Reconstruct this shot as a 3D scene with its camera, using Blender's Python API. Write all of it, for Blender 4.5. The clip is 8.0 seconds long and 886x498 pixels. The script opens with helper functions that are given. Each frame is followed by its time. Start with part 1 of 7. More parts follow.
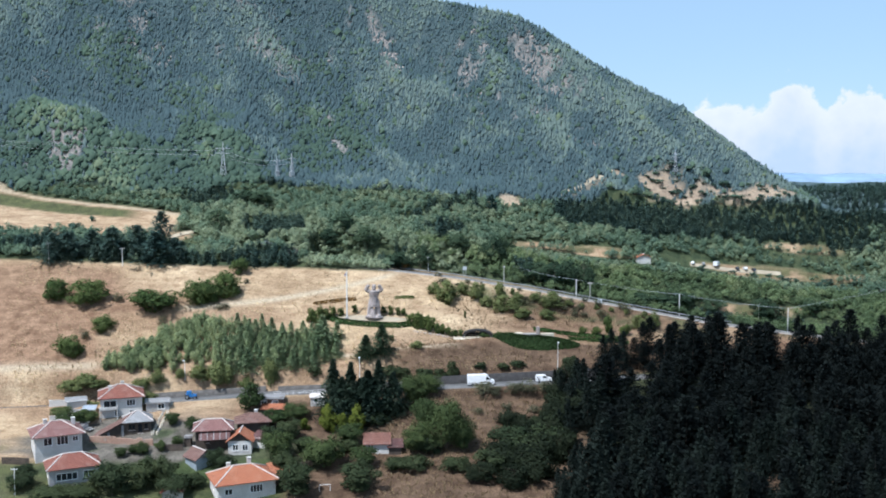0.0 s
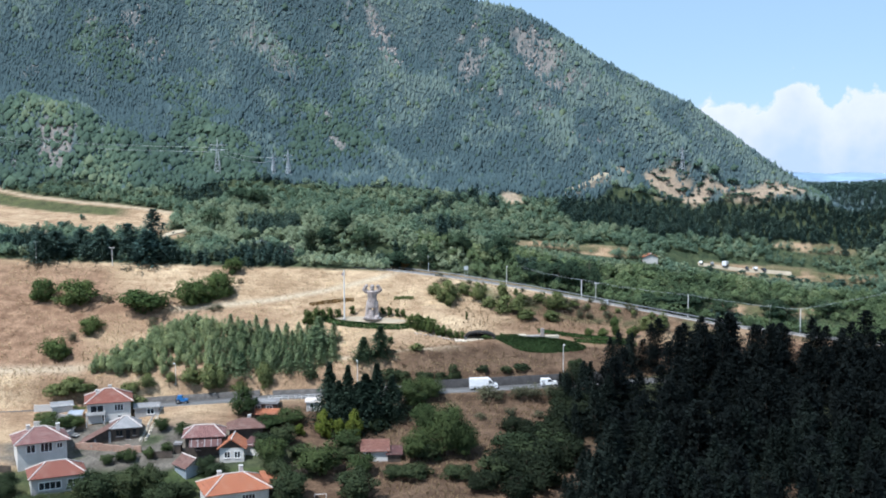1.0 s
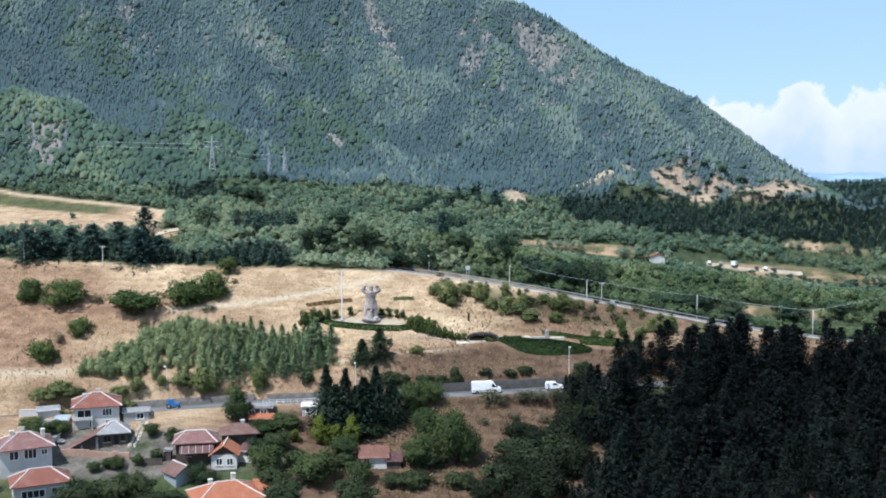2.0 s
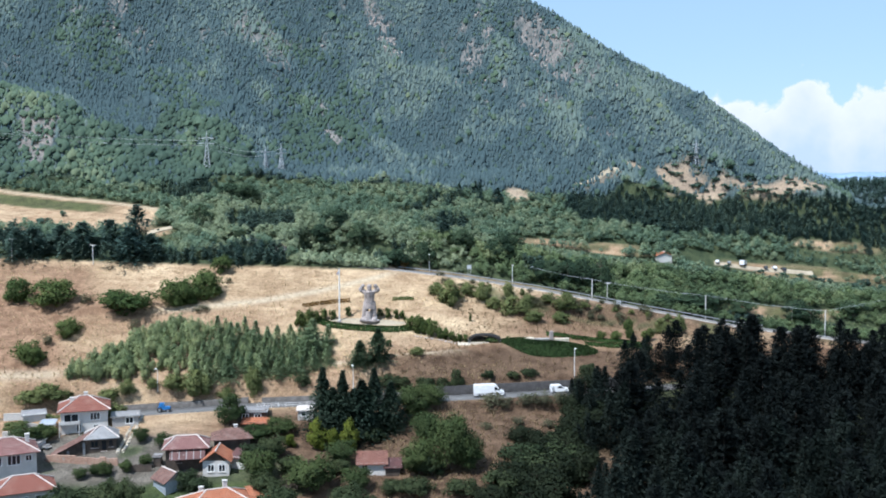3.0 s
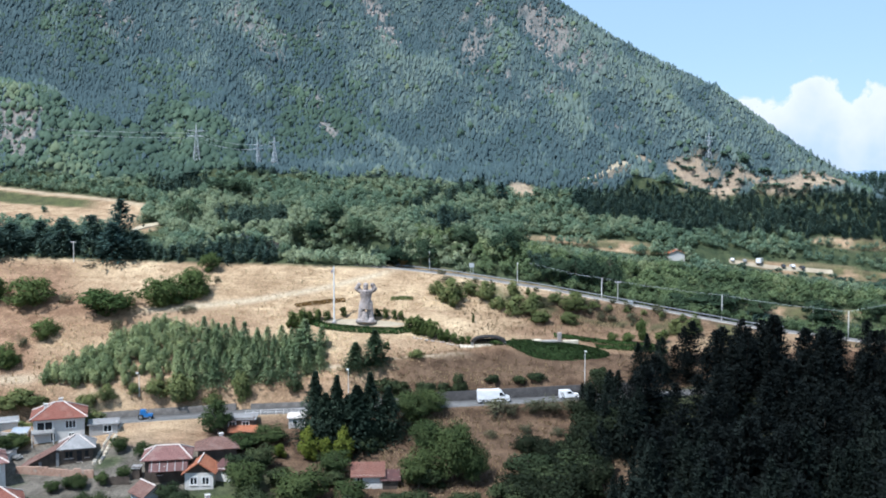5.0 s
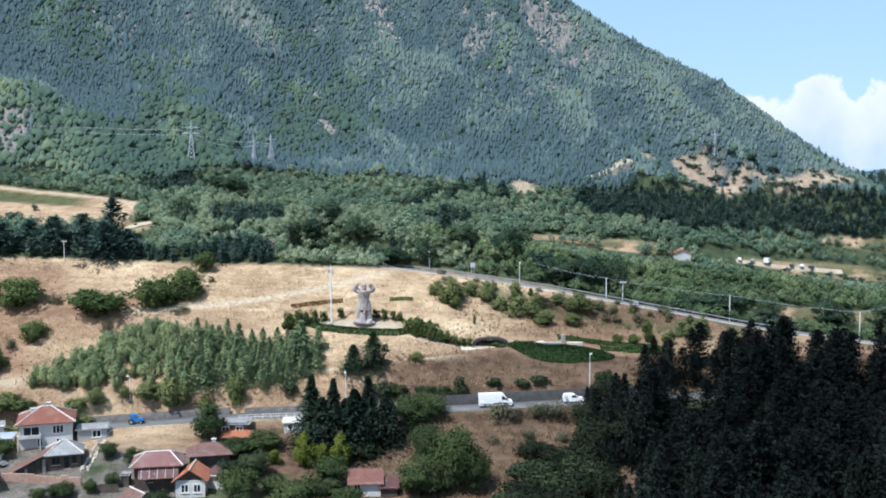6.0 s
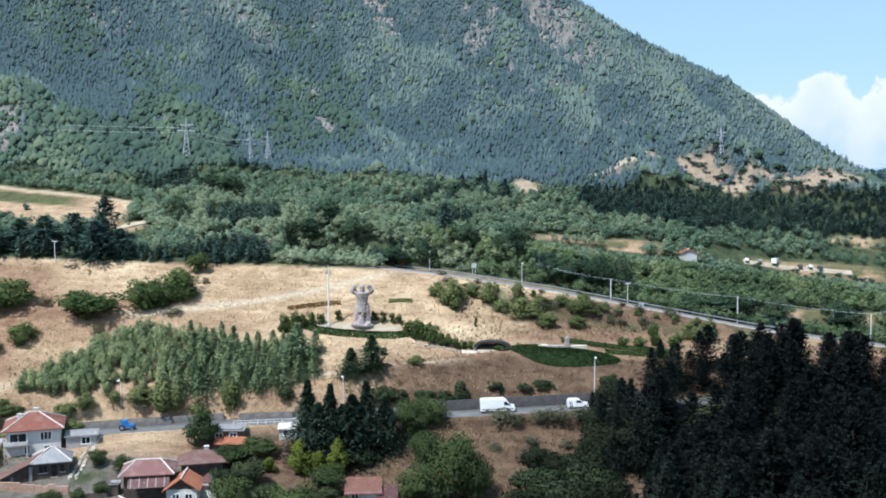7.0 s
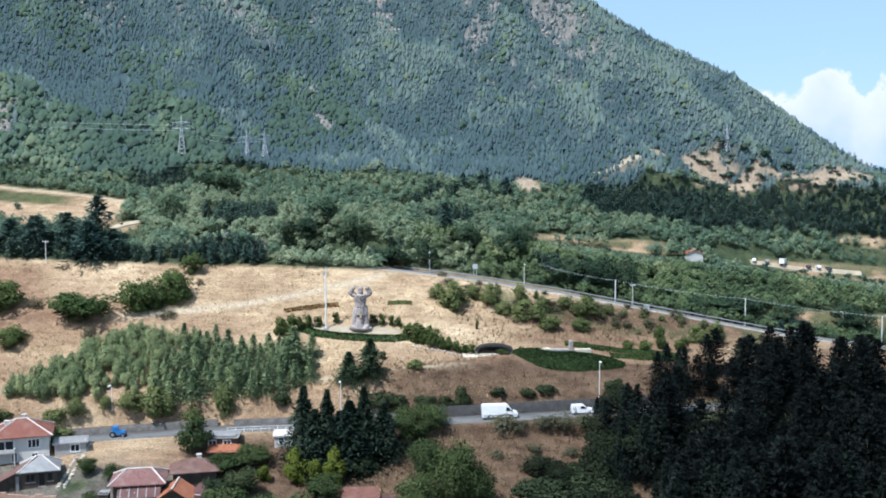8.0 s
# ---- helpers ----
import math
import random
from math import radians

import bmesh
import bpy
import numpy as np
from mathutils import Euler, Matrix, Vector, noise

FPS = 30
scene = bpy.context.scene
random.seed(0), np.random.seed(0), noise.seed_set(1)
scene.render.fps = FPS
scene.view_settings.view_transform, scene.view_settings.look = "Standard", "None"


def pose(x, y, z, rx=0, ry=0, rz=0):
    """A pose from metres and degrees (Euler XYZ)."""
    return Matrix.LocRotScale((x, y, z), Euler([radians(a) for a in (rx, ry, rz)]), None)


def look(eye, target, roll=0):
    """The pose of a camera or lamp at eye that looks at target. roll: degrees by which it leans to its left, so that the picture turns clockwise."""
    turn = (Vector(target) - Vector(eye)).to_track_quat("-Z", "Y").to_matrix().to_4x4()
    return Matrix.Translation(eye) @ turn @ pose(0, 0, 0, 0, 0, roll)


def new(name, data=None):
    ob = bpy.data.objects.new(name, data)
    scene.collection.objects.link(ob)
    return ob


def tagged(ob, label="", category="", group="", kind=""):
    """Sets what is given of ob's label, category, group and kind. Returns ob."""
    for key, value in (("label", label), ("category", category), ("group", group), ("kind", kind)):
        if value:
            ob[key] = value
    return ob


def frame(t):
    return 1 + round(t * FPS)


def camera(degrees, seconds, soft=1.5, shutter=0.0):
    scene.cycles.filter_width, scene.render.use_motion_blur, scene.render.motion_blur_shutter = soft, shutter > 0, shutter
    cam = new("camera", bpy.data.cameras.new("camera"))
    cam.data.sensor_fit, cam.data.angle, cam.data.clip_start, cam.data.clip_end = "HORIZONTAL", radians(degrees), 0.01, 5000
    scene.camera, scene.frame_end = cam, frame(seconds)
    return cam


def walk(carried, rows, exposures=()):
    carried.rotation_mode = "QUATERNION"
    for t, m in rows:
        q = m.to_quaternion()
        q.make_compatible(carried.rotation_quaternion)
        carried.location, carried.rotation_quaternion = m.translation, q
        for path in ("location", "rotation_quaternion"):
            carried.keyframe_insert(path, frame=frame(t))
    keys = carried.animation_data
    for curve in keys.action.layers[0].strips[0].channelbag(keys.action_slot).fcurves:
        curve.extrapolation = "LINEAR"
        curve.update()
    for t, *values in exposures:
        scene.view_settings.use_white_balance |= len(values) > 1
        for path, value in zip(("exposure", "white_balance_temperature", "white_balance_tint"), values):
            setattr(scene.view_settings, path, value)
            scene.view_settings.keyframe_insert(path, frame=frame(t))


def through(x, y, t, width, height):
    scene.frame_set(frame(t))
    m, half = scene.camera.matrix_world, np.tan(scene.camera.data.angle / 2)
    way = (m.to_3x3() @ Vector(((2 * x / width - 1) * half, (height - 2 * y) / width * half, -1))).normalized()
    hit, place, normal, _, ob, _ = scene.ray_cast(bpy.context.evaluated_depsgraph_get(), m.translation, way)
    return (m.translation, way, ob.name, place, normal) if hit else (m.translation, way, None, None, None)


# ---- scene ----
cam = camera(47.9, 8.0, soft=1.9)
# seconds, x, y ahead, eye height, yaw, pitch
ROWS = [
    (0.0, 1.26, -33.02, 63.83, 0.090, -4.525),
    (0.5, 1.04, -28.30, 63.13, 0.079, -4.485),
    (1.0, 0.84, -23.76, 62.39, 0.049, -4.436),
    (1.5, 0.66, -19.40, 61.64, 0.049, -4.349),
    (2.0, 0.49, -15.21, 60.89, 0.036, -4.312),
    (2.5, 0.34, -11.18, 60.14, 0.028, -4.262),
    (3.0, 0.21, -7.30, 59.42, 0.018, -4.199),
    (3.5, 0.10, -3.56, 58.73, 0.024, -4.165),
    (4.0, 0.00, 0.04, 58.10, 0.000, -4.143),
    (4.5, -0.08, 3.51, 57.54, 0.006, -4.107),
    (5.0, -0.14, 6.87, 57.06, 0.000, -4.072),
    (5.5, -0.19, 10.11, 56.68, -0.001, -4.058),
    (6.0, -0.22, 13.25, 56.41, -0.001, -4.065),
    (6.5, -0.23, 16.29, 56.26, 0.003, -4.074),
    (7.0, -0.23, 19.25, 56.26, 0.022, -4.112),
    (7.5, -0.20, 22.12, 56.40, 0.046, -4.190),
    (8.0, -0.17, 24.93, 56.72, 0.061, -4.298),
]
walk(cam, [(t, pose(x, y, z, 90 + pitch, 0, yaw)) for t, x, y, z, yaw, pitch in ROWS], exposures=[(0.0, 0.78, 5650, 10), (4.0, 0.88, 5660, 10), (8.0, 0.88, 5640, 9)])

# ------------------------------------------------------------------ sky and sun
SUN_TO = Vector((-0.38, -0.36, 0.85)).normalized()
world = bpy.data.worlds.new("sky")
scene.world = world
world.use_nodes = True
wn, wl = world.node_tree.nodes, world.node_tree.links
sky = wn.new("ShaderNodeTexSky")
sky.sky_type, sky.sun_disc = "NISHITA", False
sky.sun_elevation = math.asin(SUN_TO.z)
sky.sun_rotation = math.atan2(SUN_TO.x, SUN_TO.y)
sky.altitude, sky.air_density, sky.dust_density, sky.ozone_density = 600, 1.0, 0.4, 1.0
wn["Background"].inputs["Strength"].default_value = 0.105
veil = wn.new("ShaderNodeMix")
veil.data_type = "RGBA"
veil.inputs[0].default_value, veil.inputs[7].default_value = 0.75, (2.5, 3.45, 4.3, 1.0)
wl.new(sky.outputs[0], veil.inputs[6])
wl.new(veil.outputs[2], wn["Background"].inputs["Color"])
sun = new("sun", bpy.data.lights.new("sun", "SUN"))
sun.data.energy, sun.data.angle, sun.data.color = 3.75, radians(0.53), (1.0, 0.95, 0.87)
sun.matrix_world = look(SUN_TO * 900, (0, 0, 0))

# ------------------------------------------------------------------ terrain
def value_noise(x, y, seed=0):
    """Smooth noise from -1 to 1 on a unit lattice, for whole arrays."""
    x, y = np.asarray(x, float), np.asarray(y, float)
    i, j = np.floor(x), np.floor(y)
    a, b = x - i, y - j
    a, b = a * a * (3 - 2 * a), b * b * (3 - 2 * b)

    def corner(p, q):
        s = np.sin(p * 127.1 + q * 311.7 + seed * 74.7) * 43758.5453
        return 2 * (s - np.floor(s)) - 1

    low = corner(i, j) * (1 - a) + corner(i + 1, j) * a
    high = corner(i, j + 1) * (1 - a) + corner(i + 1, j + 1) * a
    return low * (1 - b) + high * b


def fractal(x, y, seed=0, octaves=4):
    return sum(value_noise(x * 2 ** n, y * 2 ** n, seed + n) / 2 ** n for n in range(octaves)) / 1.6


def step01(t):
    t = np.clip(t, 0, 1)
    return t * t * (3 - 2 * t)


# lower road along the foot of the hill, upper road over its shoulder: y and z by x
LOW_X, LOW_Y, LOW_Z = (-140, -90, -40, 0, 35, 80), (203, 206, 208, 209, 211, 214), (4.6, 6.4, 9.3, 10.6, 12.0, 13.5)
UP_X, UP_Y, UP_Z = (-40, -14, 4, 26, 50, 74, 100, 150), (268, 260, 257, 253, 248, 243, 238, 230), (34.8, 34.4, 32.6, 29.6, 25.6, 21.6, 18.8, 14.0)


# mountain ridge against the sky: height over eye level for each metre ahead, and how far off it runs, by x / y
RIDGE_U = (-0.60, -0.25, -0.05, 0.01, 0.083, 0.111, 0.157, 0.191, 0.262, 0.316, 0.353, 0.392, 0.44)
RIDGE_E = (0.310, 0.250, 0.206, 0.196, 0.181, 0.168, 0.138, 0.119, 0.086, 0.049, 0.0235, -0.001, -0.024)
EYE_LEVEL = 58.1


def ridge_y(u):
    return np.interp(u, (-0.6, -0.05, 0.2, 0.40), (385, 362, 334, 309))


def mountain_rise(x, y):
    """How far up the mountain's face a place lies: 0 at its foot, 1 on the ridge."""
    yr = ridge_y(x / np.maximum(y, 120))
    foot = np.minimum(302, yr - 14)
    return np.clip((y - foot) / (yr - foot), 0, 1)


def relief(x, y):
    """Spurs (1) and gullies (-1) that run down the face from left to right."""
    s, h = x + 0.25 * y, 1.5 * (y - 302)
    across, along = (s + 0.8 * h) / 1.28, (s - 1.2 * h) / 1.56
    return np.clip(1.3 * fractal(across / 30, along / 120, 5, 3) + 0.45 * fractal(across / 9, along / 30, 15, 2), -1, 1)


def ground(x, y, rough=True):
    x, y = np.asarray(x, float), np.asarray(y, float)
    u = x / np.maximum(y, 120)
    left, right = np.clip(-u / 0.45, 0, 1.2), np.clip(u / 0.28, 0, 1.6) ** 0.8
    z = np.interp(y, (-400, 60, 130, 167, 184, 207, 231, 253, 281, 304, 2500), (-30, -22, -9, -1.5, 3, 9.6, 24, 34, 45.6, 56, 57))
    z = z - right * np.interp(y, (150, 207, 231, 253, 281, 293, 303, 313), (0, 1, 6, 12.5, 12, 9.0, 4.5, 0))
    z = z + left * np.interp(y, (190, 231, 253, 281, 320), (0, 1, 3.2, 2, 0))
    # the mountain: a ridge that comes down from the left to the plain
    yr, rise = ridge_y(u), mountain_rise(x, y)
    zr = EYE_LEVEL + np.interp(u, RIDGE_U, RIDGE_E) * yr
    face = z + np.maximum(zr - z, 0) * (0.86 * rise + 0.14 * rise * rise)
    back = np.maximum(z, zr - 0.5 * (y - yr))
    z = np.where(y < yr, face, np.where(u < 0.43, back, z))
    # the wooded foothill before it
    z = z + 9.0 * np.exp(-((y - 316) / 8.0) ** 2) * step01((-0.17 - u) / 0.07)
    if rough:
        z = z + relief(x, y) * 9.0 * step01(rise / 0.2) * step01((1 - rise) / 0.15) * np.clip((zr - 58) / 30, 0, 1)
        z = z + fractal(x / 22, y / 22, 2, 3) * 0.55 * np.interp(y, (100, 170, 500, 900), (1, 1, 1, 6))
    spur = 215.5 + 0.16 * (x + 22) + 0.0022 * (x + 22) ** 2
    z = z + 1.8 * np.exp(-((y - spur) / 2.6) ** 2) * step01((x + 26) / 14) * step01((24 - x) / 12)
    for road_x, road_y, road_z, half, soft in ((LOW_X, LOW_Y, LOW_Z, 3.2, 2.6), (UP_X, UP_Y, UP_Z, 3.0, 7.0)):
        off = np.abs(y - np.interp(x, road_x, road_y)) - half
        inside = np.where(np.abs(x - (road_x[0] + road_x[-1]) / 2) < (road_x[-1] - road_x[0]) / 2, 1 - step01(off / soft), 0)
        z = z + (np.interp(x, road_x, road_z) - z) * inside
    return z


def ground_at(x, y):
    return float(ground(x, y))

# ------------------------------------------------------------------ materials
def rgb(c):
    return (*c, 1.0)


def node_mat(name):
    m = bpy.data.materials.new(name)
    m.use_nodes = True
    return m, m.node_tree.nodes, m.node_tree.links, m.node_tree.nodes["Principled BSDF"]


def noise_node(n, l, scale, detail=4.0, source="Object", rough=0.6):
    co = n.new("ShaderNodeTexCoord")
    tex = n.new("ShaderNodeTexNoise")
    tex.inputs["Scale"].default_value, tex.inputs["Detail"].default_value, tex.inputs["Roughness"].default_value = scale, detail, rough
    l.new(co.outputs[source], tex.inputs["Vector"])
    return tex


def ramp_node(n, l, fac, stops):
    r = n.new("ShaderNodeValToRGB")
    while len(r.color_ramp.elements) < len(stops):
        r.color_ramp.elements.new(0.5)
    for e, (at, c) in zip(r.color_ramp.elements, stops):
        e.position, e.color = at, rgb(c)
    l.new(fac, r.inputs["Fac"])
    return r


def mix_node(n, l, fac, a, b, how="MIX"):
    m = n.new("ShaderNodeMix")
    m.data_type, m.blend_type = "RGBA", how
    for socket, value in ((m.inputs[0], fac), (m.inputs[6], a), (m.inputs[7], b)):
        if isinstance(value, bpy.types.NodeSocket):
            l.new(value, socket)
        else:
            socket.default_value = value if isinstance(value, float) else rgb(value)
    return m.outputs[2]


def add_bump(n, l, bsdf, height, strength, distance):
    b = n.new("ShaderNodeBump")
    b.inputs["Strength"].default_value, b.inputs["Distance"].default_value = strength, distance
    l.new(height, b.inputs["Height"])
    l.new(b.outputs[0], bsdf.inputs["Normal"])


def surface(name, dark, light, large=0.4, fine=6.0, rough=0.85, metal=0.0, bump=0.3, distance=0.03, stain=None, stain_at=0.58):
    """A weathered surface: two tones by large and fine noise, an optional stain colour, fine relief."""
    m, n, l, bsdf = node_mat(name)
    big, small = noise_node(n, l, large), noise_node(n, l, fine, 5.0)
    tone = ramp_node(n, l, big.outputs["Fac"], [(0.32, dark), (0.68, light)]).outputs[0]
    speck = ramp_node(n, l, small.outputs["Fac"], [(0.3, (0.72, 0.72, 0.72)), (0.7, (1.18, 1.18, 1.18))]).outputs[0]
    col = mix_node(n, l, 1.0, tone, speck, "MULTIPLY")
    if stain:
        spot = noise_node(n, l, large * 3.1, 6.0)
        at = ramp_node(n, l, spot.outputs["Fac"], [(stain_at, (0, 0, 0)), (stain_at + 0.12, (1, 1, 1))]).outputs[0]
        col = mix_node(n, l, at, col, stain)
    l.new(col, bsdf.inputs["Base Color"])
    bsdf.inputs["Roughness"].default_value, bsdf.inputs["Metallic"].default_value = rough, metal
    add_bump(n, l, bsdf, small.outputs["Fac"], bump, distance)
    return m


def foliage(name, dark, light, tint=None, rough=0.75, through=0.3, gloss=0.12, fleck=1.0, grain=1.7):
    """Leaves: per-tree tone from the 'tone' attribute and the object's random, per-leaf tone by noise."""
    m, n, l, bsdf = node_mat(name)
    at = n.new("ShaderNodeAttribute")
    at.attribute_name = "tone"
    info = n.new("ShaderNodeObjectInfo")
    add = n.new("ShaderNodeMath")
    add.operation = "ADD"
    l.new(at.outputs["Fac"], add.inputs[0])
    mul = n.new("ShaderNodeMath")
    mul.operation, mul.inputs[1].default_value = "MULTIPLY", 0.5
    l.new(info.outputs["Random"], mul.inputs[0])
    l.new(mul.outputs[0], add.inputs[1])
    stops = [(0.0, dark), (0.75, light)] + ([(1.0, tint)] if tint else [])
    col = ramp_node(n, l, add.outputs[0], stops).outputs[0]
    leaf = noise_node(n, l, grain, 3.0)
    speck = ramp_node(n, l, leaf.outputs["Fac"], [(0.3, (1 - 0.4 * fleck, 1 - 0.35 * fleck, 1 - 0.4 * fleck)), (0.7, (1 + 0.3 * fleck, 1 + 0.25 * fleck, 1 + 0.1 * fleck))]).outputs[0]
    col = mix_node(n, l, 1.0, col, speck, "MULTIPLY")
    l.new(col, bsdf.inputs["Base Color"])
    bsdf.inputs["Roughness"].default_value = rough
    bsdf.inputs["Specular IOR Level"].default_value = gloss
    tr = n.new("ShaderNodeBsdfTranslucent")
    l.new(col, tr.inputs["Color"])
    both = n.new("ShaderNodeMixShader")
    both.inputs[0].default_value = through
    l.new(bsdf.outputs[0], both.inputs[1])
    l.new(tr.outputs[0], both.inputs[2])
    l.new(both.outputs[0], n["Material Output"].inputs["Surface"])
    return m


def plain(name, colour, rough=0.6, metal=0.0):
    return surface(name, tuple(0.88 * c for c in colour), tuple(min(1.0, 1.08 * c) for c in colour), 0.9, 12.0, rough, metal, 0.08, 0.01)


def tiles(name, dark, light, worn):
    """Clay roof tiles: courses by waves, tones by noise."""
    m, n, l, bsdf = node_mat(name)
    co = n.new("ShaderNodeTexCoord")
    bands = n.new("ShaderNodeTexBrick")
    bands.inputs["Scale"].default_value = 2.6
    bands.inputs["Mortar Size"].default_value = 0.035
    bands.inputs["Color1"].default_value, bands.inputs["Color2"].default_value = rgb(dark), rgb(light)
    bands.inputs["Mortar"].default_value = rgb(tuple(0.45 * c for c in dark))
    l.new(co.outputs["UV"], bands.inputs["Vector"])
    patch = noise_node(n, l, 0.55, 5.0)
    at = ramp_node(n, l, patch.outputs["Fac"], [(0.5, (0, 0, 0)), (0.72, (1, 1, 1))]).outputs[0]
    col = mix_node(n, l, at, bands.outputs["Color"], worn)
    fine = noise_node(n, l, 9.0)
    speck = ramp_node(n, l, fine.outputs["Fac"], [(0.3, (0.75, 0.75, 0.75)), (0.7, (1.15, 1.15, 1.15))]).outputs[0]
    l.new(mix_node(n, l, 1.0, col, speck, "MULTIPLY"), bsdf.inputs["Base Color"])
    bsdf.inputs["Roughness"].default_value = 0.85
    add_bump(n, l, bsdf, bands.outputs["Fac"], 0.5, 0.04)
    return m


def ground_material():
    """Dry meadow, bare earth, forest floor and mown fields, mixed by what grows where; cloud shade painted in."""
    m, n, l, bsdf = node_mat("ground")

    def grown(name):
        a = n.new("ShaderNodeAttribute")
        a.attribute_name = name
        return a.outputs["Fac"]

    big, mid, fine = noise_node(n, l, 0.05, 6.0), noise_node(n, l, 0.35, 6.0), noise_node(n, l, 3.0, 6.0, rough=0.75)
    straw = ramp_node(n, l, big.outputs["Fac"], [(0.35, (0.32, 0.228, 0.142)), (0.5, (0.445, 0.333, 0.213)), (0.64, (0.545, 0.428, 0.282))]).outputs[0]
    russet = ramp_node(n, l, mid.outputs["Fac"], [(0.35, (0.17, 0.105, 0.067)), (0.65, (0.31, 0.203, 0.132))]).outputs[0]
    map_co, streak_map, streak = n.new("ShaderNodeTexCoord"), n.new("ShaderNodeMapping"), n.new("ShaderNodeTexNoise")
    streak_map.inputs["Scale"].default_value = (0.16, 0.62, 0.4)
    streak_map.inputs["Rotation"].default_value = (0, 0, 0.12)
    streak.inputs["Scale"].default_value, streak.inputs["Detail"].default_value, streak.inputs["Roughness"].default_value = 1.0, 7.0, 0.7
    l.new(map_co.outputs["Object"], streak_map.inputs["Vector"])
    l.new(streak_map.outputs[0], streak.inputs["Vector"])
    band = ramp_node(n, l, streak.outputs["Fac"], [(0.33, (0.74, 0.69, 0.65)), (0.5, (0.98, 0.96, 0.94)), (0.67, (1.2, 1.19, 1.16))]).outputs[0]
    straw = mix_node(n, l, 1.0, straw, band, "MULTIPLY")
    russet = mix_node(n, l, 1.0, russet, band, "MULTIPLY")
    tuft = ramp_node(n, l, mid.outputs["Fac"], [(0.52, (0, 0, 0)), (0.66, (1, 1, 1))]).outputs[0]
    straw = mix_node(n, l, tuft, straw, (0.29, 0.20, 0.12))
    col = mix_node(n, l, grown("russet"), straw, russet)
    # cloud shade on the lower slope, painted as dark brown grass
    cloud_shade = mix_node(n, l, 1.0, ramp_node(n, l, mid.outputs["Fac"], [(0.35, (0.044, 0.03, 0.021)), (0.65, (0.102, 0.07, 0.048))]).outputs[0], band, "MULTIPLY")
    col = mix_node(n, l, grown("cloud_shade"), col, cloud_shade)
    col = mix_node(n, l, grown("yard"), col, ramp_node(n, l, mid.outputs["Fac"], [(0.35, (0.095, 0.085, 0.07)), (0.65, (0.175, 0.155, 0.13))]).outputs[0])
    col = mix_node(n, l, grown("path"), col, (0.46, 0.38, 0.27))
    col = mix_node(n, l, grown("turf"), col, ramp_node(n, l, mid.outputs["Fac"], [(0.35, (0.03, 0.045, 0.02)), (0.65, (0.075, 0.095, 0.038))]).outputs[0])
    col = mix_node(n, l, grown("wood"), col, ramp_node(n, l, mid.outputs["Fac"], [(0.35, (0.03, 0.045, 0.025)), (0.65, (0.075, 0.09, 0.045))]).outputs[0])
    # haze over the mountain floor, put into a blue-green ground tint
    col = mix_node(n, l, grown("hazed_upland"), col, ramp_node(n, l, mid.outputs["Fac"], [(0.35, (0.05, 0.078, 0.088)), (0.65, (0.09, 0.125, 0.13))]).outputs[0])
    # rock tint, which also greys the far hillocks in place of haze
    col = mix_node(n, l, grown("rock"), col, ramp_node(n, l, mid.outputs["Fac"], [(0.35, (0.17, 0.165, 0.155)), (0.65, (0.31, 0.275, 0.25))]).outputs[0])
    speck = ramp_node(n, l, fine.outputs["Fac"], [(0.36, (0.55, 0.55, 0.55)), (0.64, (1.35, 1.35, 1.35))]).outputs[0]
    l.new(mix_node(n, l, 1.0, col, speck, "MULTIPLY"), bsdf.inputs["Base Color"])
    bsdf.inputs["Roughness"].default_value = 0.95
    bsdf.inputs["Specular IOR Level"].default_value = 0.1
    add_bump(n, l, bsdf, fine.outputs["Fac"], 0.8, 0.25)
    return m


GROUND = ground_material()
ASPHALT = surface("asphalt", (0.10, 0.098, 0.097), (0.15, 0.147, 0.144), 0.3, 8.0, 0.9)
PALE_ASPHALT = surface("pale_asphalt", (0.15, 0.143, 0.134), (0.21, 0.20, 0.188), 0.3, 8.0, 0.9)
GRAVEL = surface("straw_gravel", (0.36, 0.30, 0.21), (0.47, 0.40, 0.29), 0.5, 8.0, 0.95)
EARTH = surface("trodden_earth", (0.29, 0.24, 0.17), (0.41, 0.35, 0.255), 0.5, 8.0, 0.95)
CONCRETE = surface("concrete", (0.27, 0.255, 0.235), (0.40, 0.385, 0.36), 0.4, 5.0, 0.9, stain=(0.17, 0.15, 0.13))
STONEWALL = surface("rubble_wall", (0.022, 0.021, 0.022), (0.055, 0.052, 0.052), 0.9, 3.0, 0.95, bump=0.8, distance=0.1)
RUBBLE = surface("pale_rubble_wall", (0.065, 0.06, 0.056), (0.13, 0.12, 0.112), 0.9, 3.0, 0.95, bump=0.8, distance=0.1)
OUTCROP = surface("outcrop_stone", (0.21, 0.19, 0.18), (0.38, 0.34, 0.31), 0.2, 2.0, 0.95)
STATUE = surface("pale_stone", (0.25, 0.215, 0.2), (0.41, 0.36, 0.34), 0.5, 3.5, 0.9, bump=0.6, distance=0.06, stain=(0.25, 0.22, 0.21))
PAVING = surface("pale_gravel", (0.46, 0.40, 0.31), (0.60, 0.53, 0.42), 0.5, 8.0, 0.95)
PLASTER = surface("white_plaster", (0.50, 0.475, 0.445), (0.64, 0.615, 0.58), 0.35, 7.0, 0.9, stain=(0.42, 0.39, 0.37), stain_at=0.62)
GREY_PLASTER = surface("grey_plaster", (0.32, 0.305, 0.29), (0.42, 0.405, 0.385), 0.35, 7.0, 0.9, stain=(0.27, 0.25, 0.24), stain_at=0.62)
